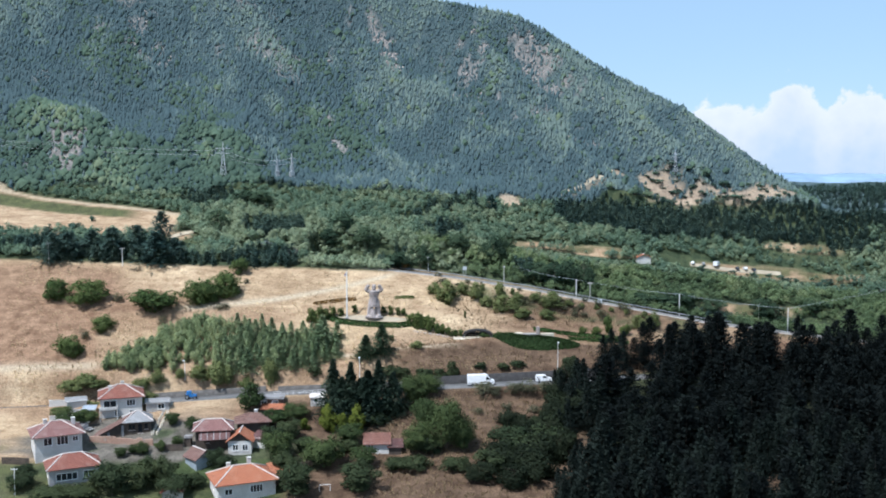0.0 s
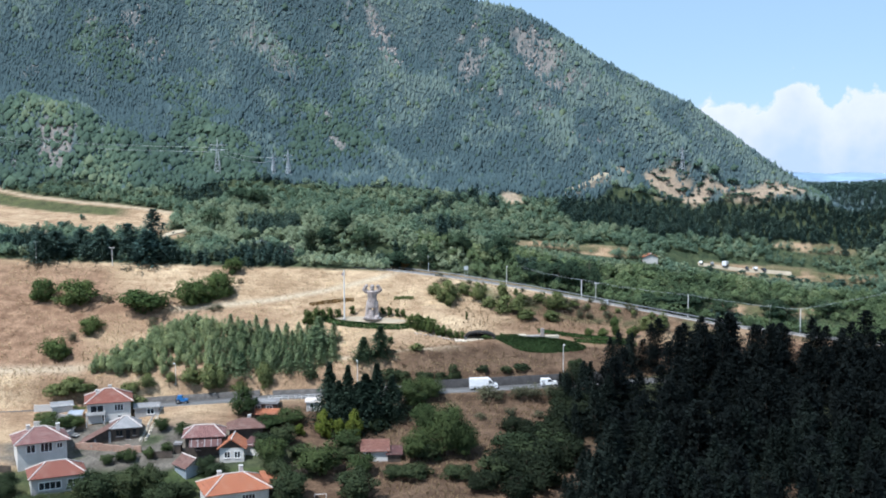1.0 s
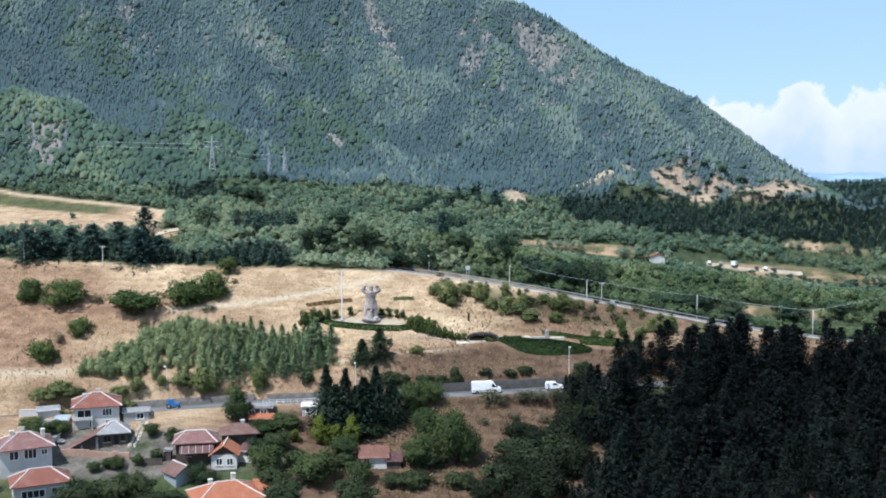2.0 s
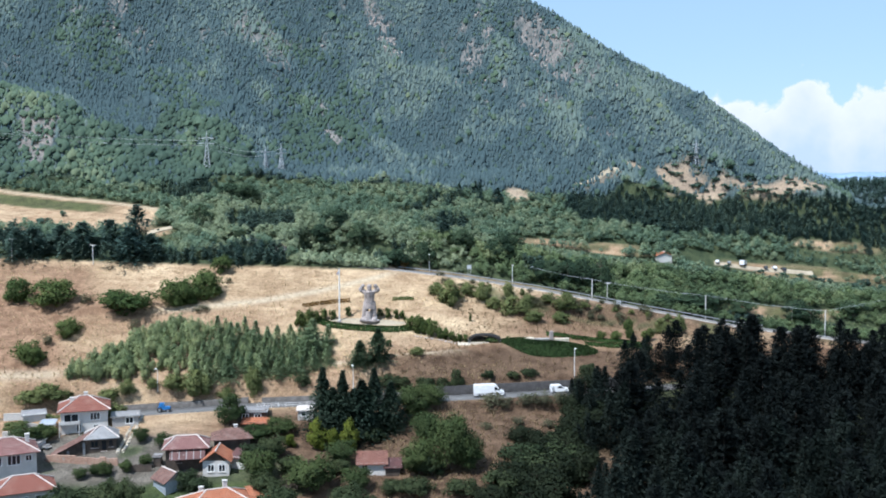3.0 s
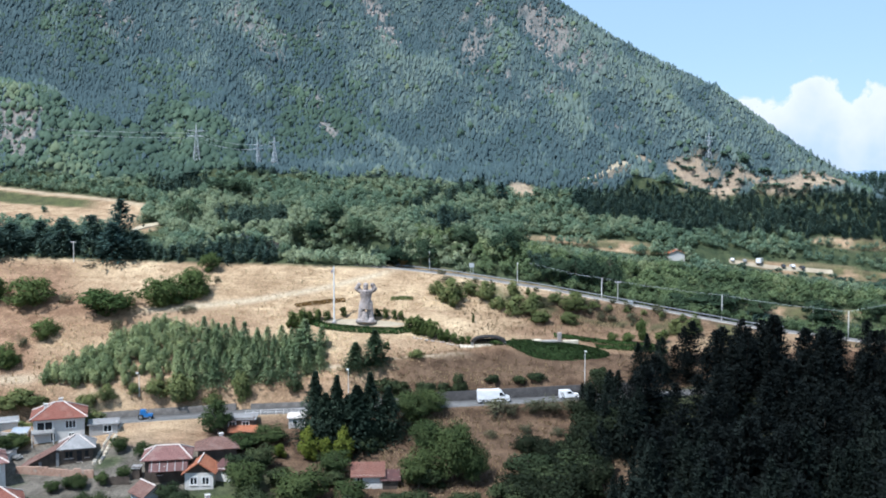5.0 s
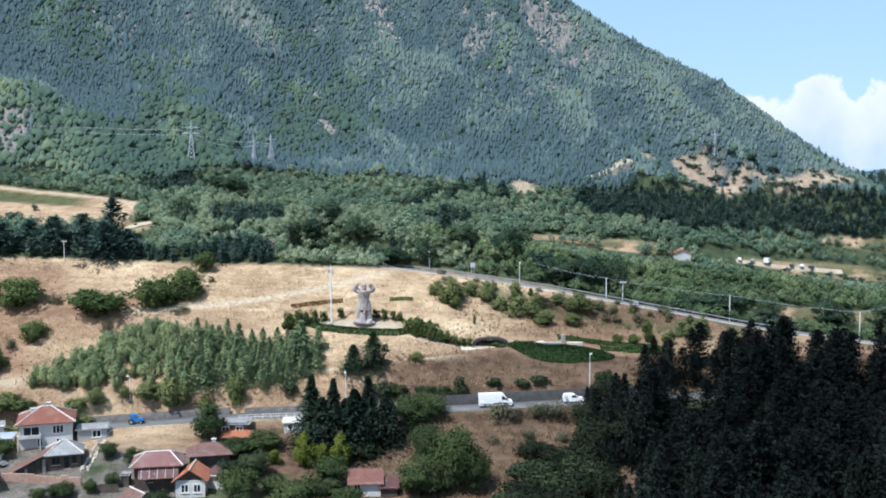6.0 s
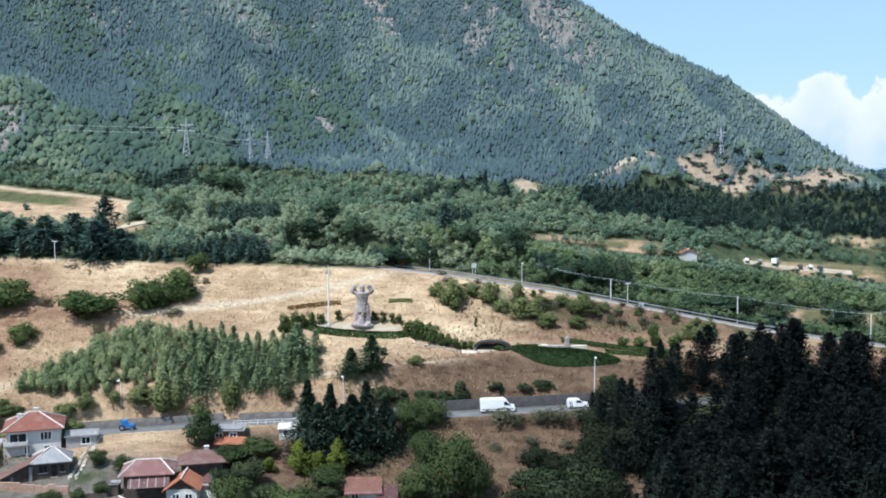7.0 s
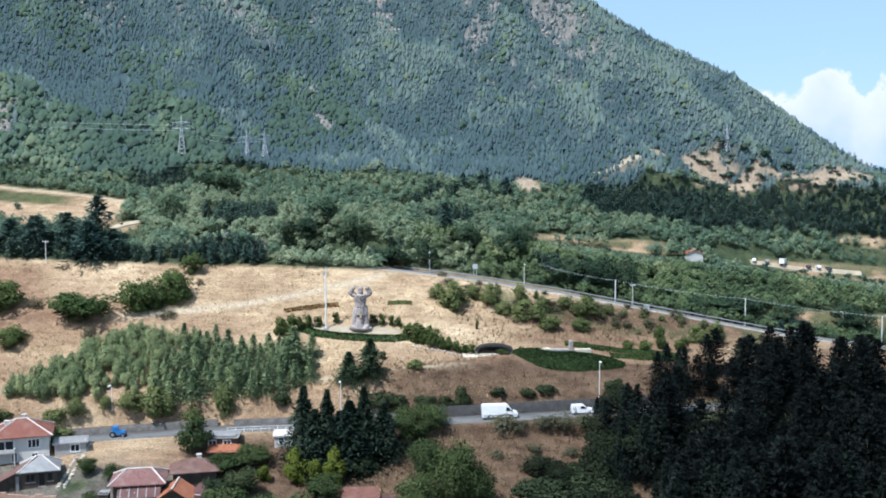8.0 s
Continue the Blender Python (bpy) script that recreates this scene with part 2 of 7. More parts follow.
BRICK = surface("hollow_brick", (0.29, 0.17, 0.12), (0.41, 0.27, 0.2), 0.5, 4.0, 0.95, stain=(0.30, 0.26, 0.22))
TILE_RED = tiles("red_tiles", (0.21, 0.068, 0.046), (0.275, 0.104, 0.072), (0.25, 0.13, 0.098))
TILE_ORANGE = tiles("orange_tiles", (0.36, 0.115, 0.055), (0.44, 0.165, 0.08), (0.37, 0.17, 0.10))
TILE_BROWN = tiles("brown_tiles", (0.15, 0.075, 0.06), (0.21, 0.115, 0.09), (0.20, 0.13, 0.11))
TILE_CABIN = tiles("rust_brown_tiles", (0.17, 0.07, 0.05), (0.235, 0.105, 0.075), (0.23, 0.13, 0.1))
TILE_PINK = tiles("faded_tiles", (0.20, 0.092, 0.082), (0.275, 0.142, 0.125), (0.27, 0.18, 0.16))
RIDGE = surface("pale_ridge_mortar", (0.50, 0.44, 0.40), (0.64, 0.58, 0.54), 0.8, 6.0, 0.9)
SHEET_GREY = surface("grey_metal_sheet", (0.19, 0.188, 0.19), (0.29, 0.285, 0.285), 0.5, 5.0, 0.7, 0.0, stain=(0.22, 0.17, 0.145))
SHEET_RUST = surface("rusty_metal_sheet", (0.075, 0.034, 0.032), (0.135, 0.06, 0.054), 0.6, 5.0, 0.7, 0.2, stain=(0.42, 0.36, 0.34), stain_at=0.6)
SHEET_BLUE = surface("bluish_metal_sheet", (0.33, 0.38, 0.44), (0.46, 0.50, 0.56), 0.5, 5.0, 0.5, 0.3)
TIMBER = surface("weathered_timber", (0.05, 0.038, 0.03), (0.10, 0.075, 0.058), 0.7, 9.0, 0.9)
TRIM = plain("white_trim", (0.75, 0.75, 0.73), 0.5)
DARK = plain("dark_opening", (0.02, 0.018, 0.017), 0.8)
POST = surface("pale_post", (0.58, 0.57, 0.55), (0.72, 0.71, 0.69), 0.5, 6.0, 0.7)
STEEL = plain("galvanised_steel", (0.25, 0.26, 0.27), 0.6, 0.2)
STEEL_PALE = plain("weathered_zinc", (0.42, 0.45, 0.48), 0.6)
VAN_WHITE = plain("white_van_paint", (0.80, 0.80, 0.81), 0.25)
BLUE_PAINT = plain("blue_paint", (0.03, 0.16, 0.42), 0.3)
GREY_PAINT = plain("dark_car_paint", (0.08, 0.085, 0.1), 0.25, 0.4)
RUBBER = plain("tyre_rubber", (0.018, 0.018, 0.018), 0.85)
BARK = surface("bark", (0.06, 0.045, 0.035), (0.13, 0.10, 0.075), 1.5, 9.0, 0.95, bump=0.6)
GLASS, _n, _l, _b = node_mat("window_glass")
_b.inputs["Base Color"].default_value, _b.inputs["Roughness"].default_value = rgb((0.02, 0.024, 0.03)), 0.06
_b.inputs["Specular IOR Level"].default_value = 0.6

# mountain greens lifted and blued to carry the haze
PINE_HAZE = foliage("hazed_mountain_pine", (0.033, 0.061, 0.077), (0.086, 0.131, 0.146), (0.145, 0.195, 0.182), through=0.3, fleck=0.4)
LEAF_HAZE = foliage("hazed_far_leaves", (0.05, 0.085, 0.072), (0.1, 0.152, 0.108), (0.16, 0.205, 0.132), through=0.3, fleck=0.5)
LEAF_VERGE = foliage("verge_leaves", (0.105, 0.13, 0.055), (0.205, 0.225, 0.098), grain=6.0)
PINE_MID = foliage("slope_pine", (0.2, 0.27, 0.165), (0.37, 0.43, 0.26), through=0.45)
# blue in the valley leaves stands for haze
LEAF_VALLEY_HAZE = foliage("hazed_valley_leaves", (0.07, 0.12, 0.11), (0.19, 0.272, 0.2), (0.28, 0.335, 0.235), through=0.45)
LEAF_STRIP = foliage("roadside_leaves", (0.075, 0.118, 0.075), (0.195, 0.258, 0.14), (0.28, 0.325, 0.19), through=0.45)
LEAF_VALLEY_NEAR = foliage("valley_tree_leaves", (0.034, 0.062, 0.042), (0.085, 0.125, 0.075), grain=6.0)
LEAF_SILVER = foliage("willow_leaves", (0.20, 0.255, 0.18), (0.32, 0.37, 0.26))
LEAF_BUSH = foliage("bush_leaves", (0.06, 0.095, 0.035), (0.13, 0.165, 0.06), grain=6.0)
LEAF_GARDEN = foliage("garden_leaves", (0.04, 0.062, 0.026), (0.09, 0.118, 0.048), grain=6.0)
# thicket green darkened to carry the cloud shade at the wood edge
LEAF_SHADED = foliage("cloud_shaded_leaves", (0.014, 0.021, 0.0125), (0.031, 0.041, 0.0215), grain=6.0)
LEAF_SLOPE = foliage("slope_leaves", (0.034, 0.05, 0.027), (0.082, 0.1, 0.049), grain=6.0)
LEAF_LIME = foliage("lime_leaves", (0.085, 0.11, 0.02), (0.155, 0.18, 0.035), grain=6.0)
# cloud shade over the wood, put into near-black needle colours
PINE_SHADED = foliage("cloud_shaded_pine", (0.0105, 0.014, 0.014), (0.016, 0.0205, 0.0195), through=0.25, gloss=0.02, fleck=0.3)
PINE_YOUNG = foliage("young_pine", (0.21, 0.27, 0.15), (0.44, 0.475, 0.275), through=0.45)
# the same cloud shade, a little weaker, in the edge trees' colour
PINE_EDGE_SHADED = foliage("edge_pine", (0.0155, 0.022, 0.0195), (0.027, 0.0355, 0.03), through=0.25, gloss=0.02, fleck=0.3)
PINE_SLOPE = foliage("slope_conifer_needles", (0.045, 0.075, 0.045), (0.095, 0.135, 0.08), through=0.3)
SPRUCE = foliage("blue_spruce", (0.019, 0.034, 0.026), (0.042, 0.064, 0.046), through=0.2)
PINE_VALLEY = foliage("valley_pine", (0.046, 0.088, 0.088), (0.108, 0.162, 0.142), through=0.3)
THUJA = foliage("thuja", (0.06, 0.088, 0.03), (0.125, 0.155, 0.055), grain=6.0)
HEDGE = foliage("clipped_hedge", (0.03, 0.06, 0.02), (0.055, 0.095, 0.03), through=0.1)
LEAF_DUSTY = foliage("dusty_leaves", (0.085, 0.09, 0.06), (0.17, 0.165, 0.11), through=0.4, grain=6.0)
MOUND = foliage("ground_cover", (0.02, 0.042, 0.016), (0.042, 0.07, 0.026), through=0.1)
DRY_LEAF = foliage("dry_leaves", (0.20, 0.12, 0.05), (0.30, 0.18, 0.07))
GRASS_DRY = foliage("dry_grass", (0.13, 0.085, 0.055), (0.62, 0.50, 0.33), through=0.4)

# ------------------------------------------------------------------ mesh helpers
def link(name, mesh, material, parent=None, label="", matrix=None):
    ob = new(name, mesh)
    if not mesh.materials:
        mesh.materials.append(material)
    if parent:
        ob.parent = parent
    if matrix is not None:
        ob.matrix_basis = matrix
    if label:
        ob["label"] = label
    return ob


def part(name, bm, material, parent=None, label="", smooth=False, matrix=None):
    mesh = bpy.data.meshes.new(name)
    bm.normal_update()
    bm.to_mesh(mesh)
    bm.free()
    if smooth:
        mesh.shade_smooth()
    return link(name, mesh, material, parent, label, matrix)


def from_arrays(name, verts, faces, material, tone=None, parent=None, label="", normals=None):
    """One mesh from numpy arrays of verts and of triangles or quads."""
    mesh = bpy.data.meshes.new(name)
    k = faces.shape[1]
    mesh.vertices.add(len(verts))
    mesh.vertices.foreach_set("co", np.ascontiguousarray(verts, np.float32).ravel())
    mesh.loops.add(faces.size)
    mesh.loops.foreach_set("vertex_index", np.ascontiguousarray(faces, np.int32).ravel())
    mesh.polygons.add(len(faces))
    mesh.polygons.foreach_set("loop_start", np.arange(0, faces.size, k, dtype=np.int32))
    mesh.polygons.foreach_set("loop_total", np.full(len(faces), k, np.int32))
    mesh.update(calc_edges=True)
    if tone is not None:
        mesh.attributes.new("tone", "FLOAT", "POINT").data.foreach_set("value", np.ascontiguousarray(tone, np.float32))
    if normals is not None:
        mesh.normals_split_custom_set_from_vertices(np.ascontiguousarray(normals, np.float32))
    return link(name, mesh, material, parent, label)


def box(bm, x0, x1, y0, y1, z0, z1, bevel=0.0):
    made = bmesh.ops.create_cube(bm, size=1.0, matrix=Matrix.LocRotScale(((x0 + x1) / 2, (y0 + y1) / 2, (z0 + z1) / 2), None, (x1 - x0, y1 - y0, z1 - z0)))
    if bevel:
        edges = list({e for v in made["verts"] for e in v.link_edges})
        bmesh.ops.bevel(bm, geom=edges, offset=bevel, segments=1, affect="EDGES", profile=0.5)


def cyl(bm, a, b, r0, r1=None, sides=8):
    a, b = Vector(a), Vector(b)
    way = b - a
    m = Matrix.Translation((a + b) / 2) @ way.to_track_quat("Z", "Y").to_matrix().to_4x4()
    bmesh.ops.create_cone(bm, cap_ends=True, segments=sides, radius1=r0, radius2=r0 if r1 is None else r1, depth=way.length, matrix=m)


def ball(bm, centre, radii, subdiv=2, turn=(0, 0, 0)):
    m = Matrix.Translation(centre) @ Euler([radians(a) for a in turn]).to_matrix().to_4x4() @ Matrix.Diagonal((*radii, 1))
    bmesh.ops.create_icosphere(bm, subdivisions=subdiv, radius=1.0, matrix=m)


def one_box(name, dims, material, parent=None, label="", bevel=0.0, matrix=None):
    bm = bmesh.new()
    box(bm, *dims, bevel=bevel)
    return part(name, bm, material, parent, label, matrix=matrix)


def thing(name, x, y, z, yaw=0.0, **tags):
    ob = new(name)
    ob.empty_display_size = 0.3
    ob.matrix_basis = pose(x, y, z, 0, 0, yaw)
    return tagged(ob, **tags)

# ------------------------------------------------------------------ ground
def spot(x, y, cx, cy, rx, ry, turn=0.0, seed=0, ragged=0.5):
    """1 inside a ragged oval, 0 outside."""
    c, s = math.cos(radians(turn)), math.sin(radians(turn))
    a, b = ((x - cx) * c + (y - cy) * s) / rx, ((y - cy) * c - (x - cx) * s) / ry
    return step01((1 - np.hypot(a, b) + ragged * fractal(x / (0.35 * rx + 2), y / (0.35 * ry + 1), seed, 3)) * 3.0)


def bare_hills(x, y):
    """Open dry hillocks and fields among the woods."""
    f = spot(x, y, 73.5, 308.2, 9, 3.0, 6, 3, 0.8) + spot(x, y, 85, 305.6, 7.5, 2.0, 8, 4, 0.7) + spot(x, y, 107, 305.6, 14, 2.4, 2, 5, 0.7) + spot(x, y, 22.4, 301.8, 6.5, 1.8, 0, 6, 0.6)
    f = f + spot(x, y, 61, 310.8, 3.4, 1.8, 20, 7, 0.6) + 0.6 * spot(x, y, 50, 305.6, 9.5, 1.1, 13, 10, 0.4) + spot(x, y, 72, 311.6, 9, 0.8, 0, 14, 0.7)
    f = f + spot(x, y, 44, 281.5, 23, 2.7, 2, 8) + spot(x, y, 118, 292, 14, 2.0, 0, 9)
    f = f + spot(x, y, 103, 282, 28, 2.6, 0, 11) + spot(x, y, 94, 261, 22, 2.8, 9, 12) + spot(x, y, -80, 273, 5, 3.0, 30, 13)
    return np.clip(f, 0, 1)


def field_top(x):
    return 300.0 - 0.234 * (x + 133) + 0.6 * np.sin(x / 9)


def field(x, y):
    """The terraced fields on the slope behind the crest."""
    return step01((-81 - x) / 4) * step01((y - 270.5) / 2) * step01((field_top(x) - y) / 1.0)


def rocks(x, y):
    """Scars and screes on the mountain."""
    f = spot(x, y, -22.5, 351, 12, 2.6, -48, 21, 1.5) + 0.95 * spot(x, y, -37.5, 324, 7, 3.0, -50, 22, 1.2) + 0.8 * spot(x, y, 36, 336, 13, 3.6, -52, 23, 2.4)
    f = f + 0.7 * spot(x, y, 13, 338, 6, 4, -50, 25, 2.2) + 0.6 * spot(x, y, 27, 327, 8, 2.0, -10, 26, 2.0) + 0.6 * spot(x, y, 52, 331, 3, 2, 0, 34, 1.6)
    f = f + 1.2 * spot(x, y, -131, 309, 10, 3.6, 0, 24, 0.9) + 0.6 * spot(x, y, -118, 354, 12, 5, -30, 27, 2.2) + 0.5 * spot(x, y, -66, 350, 16, 6, -40, 28, 2.2)
    f = f + 0.5 * step01(fractal(x / 7, y / 7, 29, 3) * 5 - 2.5) * step01((y - 322) / 14)
    return np.clip(f, 0, 1)


def foothill(x, y):
    """The broadleaf hill before the mountain's dark woods."""
    u = x / y
    return step01((-0.178 - u) / 0.03) * step01((317.5 + 6 * fractal(x / 14, y / 14, 66, 3) + 12 * (-0.3 - u) - y) / 3)


def lower_woods(x, y):
    """The broken belt of larger trees at the foot of the mountain."""
    return y < 303.5 + 4 * fractal(x / 16, y / 16, 67, 3)


def crest_y(x):
    return np.where(x < -15, 253.0 + 0.0 * x, np.interp(x, UP_X, UP_Y) + 3.0)


def build_ground():
    xs = np.unique(np.concatenate([np.linspace(-4500, -300, 22), np.linspace(-300, -130, 60), np.arange(-130, 131, 1.3), np.linspace(130, 300, 60), np.linspace(300, 4500, 22)]))
    ys = np.unique(np.concatenate([np.linspace(-3000, 60, 16), np.linspace(60, 160, 26), np.arange(160, 400, 1.0), np.linspace(400, 900, 40), np.linspace(900, 4800, 22)]))
    gx, gy = np.meshgrid(xs, ys)
    gz = ground(gx, gy)
    w, h = len(xs), len(ys)
    i = (np.arange(h - 1)[:, None] * w + np.arange(w - 1)[None]).ravel()
    faces = np.stack([i, i + 1, i + w + 1, i + w], 1)
    x, y = gx.ravel(), gy.ravel()
    ob = from_arrays("ground", np.stack([x, y, gz.ravel()], 1), faces, GROUND)
    tagged(ob, "dry grassy hillside rising to a wooded mountain", "ground", kind="structure")
    beyond = step01((y - crest_y(x)) / 2.0)
    hills, tilled = bare_hills(x, y), field(x, y)
    wood = beyond * (1 - hills) * (1 - tilled)
    garden = spot(x, y, -52, 182, 40, 14, 0, 31, 0.8) * step01((-8 - x) / 8)
    grove = spot(x, y, 62, 196, 40, 26, 0, 33, 0.4)
    patch = step01(fractal(x / 34, y / 8, 41, 4) * 2.0 + 0.15)
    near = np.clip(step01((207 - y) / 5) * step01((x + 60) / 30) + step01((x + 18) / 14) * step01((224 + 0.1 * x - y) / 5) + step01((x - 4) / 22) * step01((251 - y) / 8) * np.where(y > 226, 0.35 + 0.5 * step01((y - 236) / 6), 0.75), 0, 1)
    left = step01((x + 60) / -25) * np.exp(-(((y - 234 - 4 * np.sin(x / 17)) / 8.0) ** 2))
    russet = np.clip(tilled * (0.25 + 0.3 * step01(fractal(x / 9, y / 2, 43, 3) * 3)) + hills * 0.4 * step01((300 - y) / 4) * step01((y - 254) / 3) + (patch * step01((244 - y) / 8) * 0.6 + near * 0.95 + left * 0.6 + 0.85 * step01((-86 - x) / 8) * step01((y - 212) / 6)) * step01((254 - y) / 4), 0, 1)
    track = np.exp(-(((y - (236.0 + 0.16 * (x + 60) + 0.004 * (x + 60) ** 2)) / 1.1) ** 2)) * step01((x + 75) / 10) * step01((-8 - x) / 10)
    track = np.maximum(track, 0.8 * np.exp(-(((y - (214.5 + 0.05 * (x + 90))) / 1.2) ** 2)) * step01((-84 - x) / 4))
    track = np.maximum(track, 0.9 * np.exp(-(((y - (218.5 + 0.10 * (x + 20))) / 0.5) ** 2)) * step01((x + 45) / 6) * step01((8 - x) / 10))
    top = field_top(x)
    strip = step01((y - (top - 7.5 - 0.05 * (-81 - x))) / 0.8) * step01((top - 2.4 - y) / 0.8) * step01((-95 - x) / 8)
    track = np.maximum(track, tilled * step01((y - top + 2.2) / 0.5) * 0.8)
    turf = np.clip(hills * step01((300 - y) / 4) * step01(fractal(x / 5, y / 3, 57) * 2 + 0.6) * 0.8 + 0.7 * step01((x - 2) / 10) * step01((y - np.interp(x, UP_X, UP_Y) + 13) / 4) * step01((np.interp(x, UP_X, UP_Y) - 3.2 - y) / 1.5) * step01(fractal(x / 6, y / 4, 59, 3) * 3 + 0.25) + tilled * strip * 0.9 + garden * step01(fractal(x / 7, y / 7, 53) * 3) * 0.8 + step01((179 - y) / 4) * step01((y - 130) / 15) * step01((-28 - x) / 6) * step01((x + 130) / 15) * 0.9, 0, 1)
    # near at 0.8 darkens the lower slope's colour as cloud shade
    layers = (("russet", russet), ("cloud_shade", np.clip(near * 0.8, 0, 1) * step01((254 - y) / 4)), ("yard", spot(x, y, -62, 184, 36, 13, 0, 35, 0.5)), ("path", track), ("turf", turf), ("wood", np.clip(wood + grove * 0.9, 0, 1)), ("hazed_upland", wood * step01(mountain_rise(x, y) / 0.05) * (1 - lower_woods(x, y))), ("rock", np.clip(rocks(x, y) * step01((y - 300) / 8) + 0.4 * hills * step01((y - 300) / 2), 0, 1)))
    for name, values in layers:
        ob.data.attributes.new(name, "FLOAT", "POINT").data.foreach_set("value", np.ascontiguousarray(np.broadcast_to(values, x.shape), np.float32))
    ob.data.shade_smooth()


build_ground()


def ribbon(name, road_x, road_y, road_z, off0, off1, lift, depth, material, label, category, x0=None, x1=None):
    """A strip along a road's middle line, from off0 to off1 metres to its far side."""
    xs = np.arange(road_x[0] if x0 is None else x0, (road_x[-1] if x1 is None else x1) + 0.1, 1.5)
    y, z = np.interp(xs, road_x, road_y), np.interp(xs, road_x, road_z) + lift
    rows = [np.stack([xs, y + o, z + d], 1) for o, d in ((off0, -depth), (off0, 0.0), (off1, 0.0), (off1, -depth))]
    n = len(xs)
    i = np.arange(n - 1)
    faces = np.concatenate([np.stack([i + a * n, i + 1 + a * n, i + 1 + (a + 1) * n, i + (a + 1) * n], 1) for a in range(3)])
    return tagged(from_arrays(name, np.concatenate(rows), faces, material), label, category, kind="structure")


ribbon("road", LOW_X, LOW_Y, LOW_Z, -2.8, 2.6, 0.06, 0.5, ASPHALT, "grey asphalt road along the foot of the hill", "road")
ribbon("road", UP_X, UP_Y, UP_Z, -2.8, 2.8, 0.08, 0.5, PALE_ASPHALT, "pale grey asphalt road over the hill shoulder", "road")
ribbon("road", UP_X, UP_Y, UP_Z, -3.35, -2.85, 0.12, 0.6, CONCRETE, "pale concrete kerb strip beside the upper road", "kerb")
ribbon("retaining_wall", LOW_X, LOW_Y, LOW_Z, 2.7, 3.3, 1.3, 2.5, RUBBLE, "grey rubble retaining wall beside the road", "wall", x0=-82, x1=-42)
ribbon("retaining_wall", LOW_X, LOW_Y, LOW_Z, 2.7, 3.3, 2.0, 3.0, STONEWALL, "dark grey sloping retaining wall beside the road", "wall", x0=-2, x1=44)
ribbon("retaining_wall", LOW_X, LOW_Y, LOW_Z, 2.7, 3.3, 1.0, 2.5, RUBBLE, "grey rubble retaining wall beside the road", "wall", x0=-40, x1=-8)

# ------------------------------------------------------------------ trees
rng = np.random.default_rng(7)


def leaf_tris(centres, normals, size, up=0.0):
    """A triangle of a leaf tuft at each centre, roughly across its normal."""
    n = len(centres)
    normals = normals + rng.normal(0, 0.6, (n, 3)) + (0, 0, up)
    normals /= np.linalg.norm(normals, axis=1, keepdims=True) + 1e-9
    side = np.cross(normals, rng.normal(0, 1, (n, 3)))
    side /= np.linalg.norm(side, axis=1, keepdims=True) + 1e-9
    other = np.cross(normals, side)
    s = (size * rng.uniform(0.6, 1.4, n))[:, None]
    v = np.stack([centres + side * s, centres - side * s * 0.6 + other * s * 0.8, centres - side * s * 0.5 - other * s * 0.8], 1)
    return v.reshape(-1, 3), np.arange(3 * n).reshape(-1, 3)


def crown(verts, faces, heart=0.4, soft=0.5):
    """Leaves turned to face outward, with normals softened towards the crown's round form."""
    tri = verts[faces]
    flat = np.cross(tri[:, 1] - tri[:, 0], tri[:, 2] - tri[:, 0])
    flat /= np.linalg.norm(flat, axis=1, keepdims=True) + 1e-9
    out = tri.mean(1) - (0, 0, heart)
    out = out * (1, 1, 0.8) + (0, 0, 0.12)
    out /= np.linalg.norm(out, axis=1, keepdims=True) + 1e-9
    turn = (flat * out).sum(1) < 0
    faces = np.where(turn[:, None], faces[:, ::-1], faces)
    flat[turn] *= -1
    nrm = np.zeros_like(verts)
    np.add.at(nrm, faces.ravel(), np.repeat(soft * out + (1 - soft) * flat, 3, axis=0))
    nrm /= np.linalg.norm(nrm, axis=1, keepdims=True) + 1e-9
    return verts, faces, nrm


def ball_dirs(n):
    d = rng.normal(0, 1, (n, 3))
    return d / np.linalg.norm(d, axis=1, keepdims=True)


def broadleaf(leaves, size, clumps=9, wide=0.5, low=0.15, squash=0.8):
    """The crown of a tree one metre high: tufts on the skins of many clumps."""
    at = ball_dirs(clumps) * rng.uniform(0.4, 1.0, (clumps, 1)) * (wide * 0.70, wide * 0.70, (1 - low) * 0.37)
    at[:, 2] += (1 + low) / 2
    r = rng.uniform(0.22, 0.42, clumps) * wide
    pick = rng.integers(0, clumps, leaves)
    d = ball_dirs(leaves)
    c = at[pick] + d * (r[pick] * rng.uniform(0.55, 1.05, leaves))[:, None] * (1, 1, squash)
    return crown(*leaf_tris(c, d, size, 0.35))


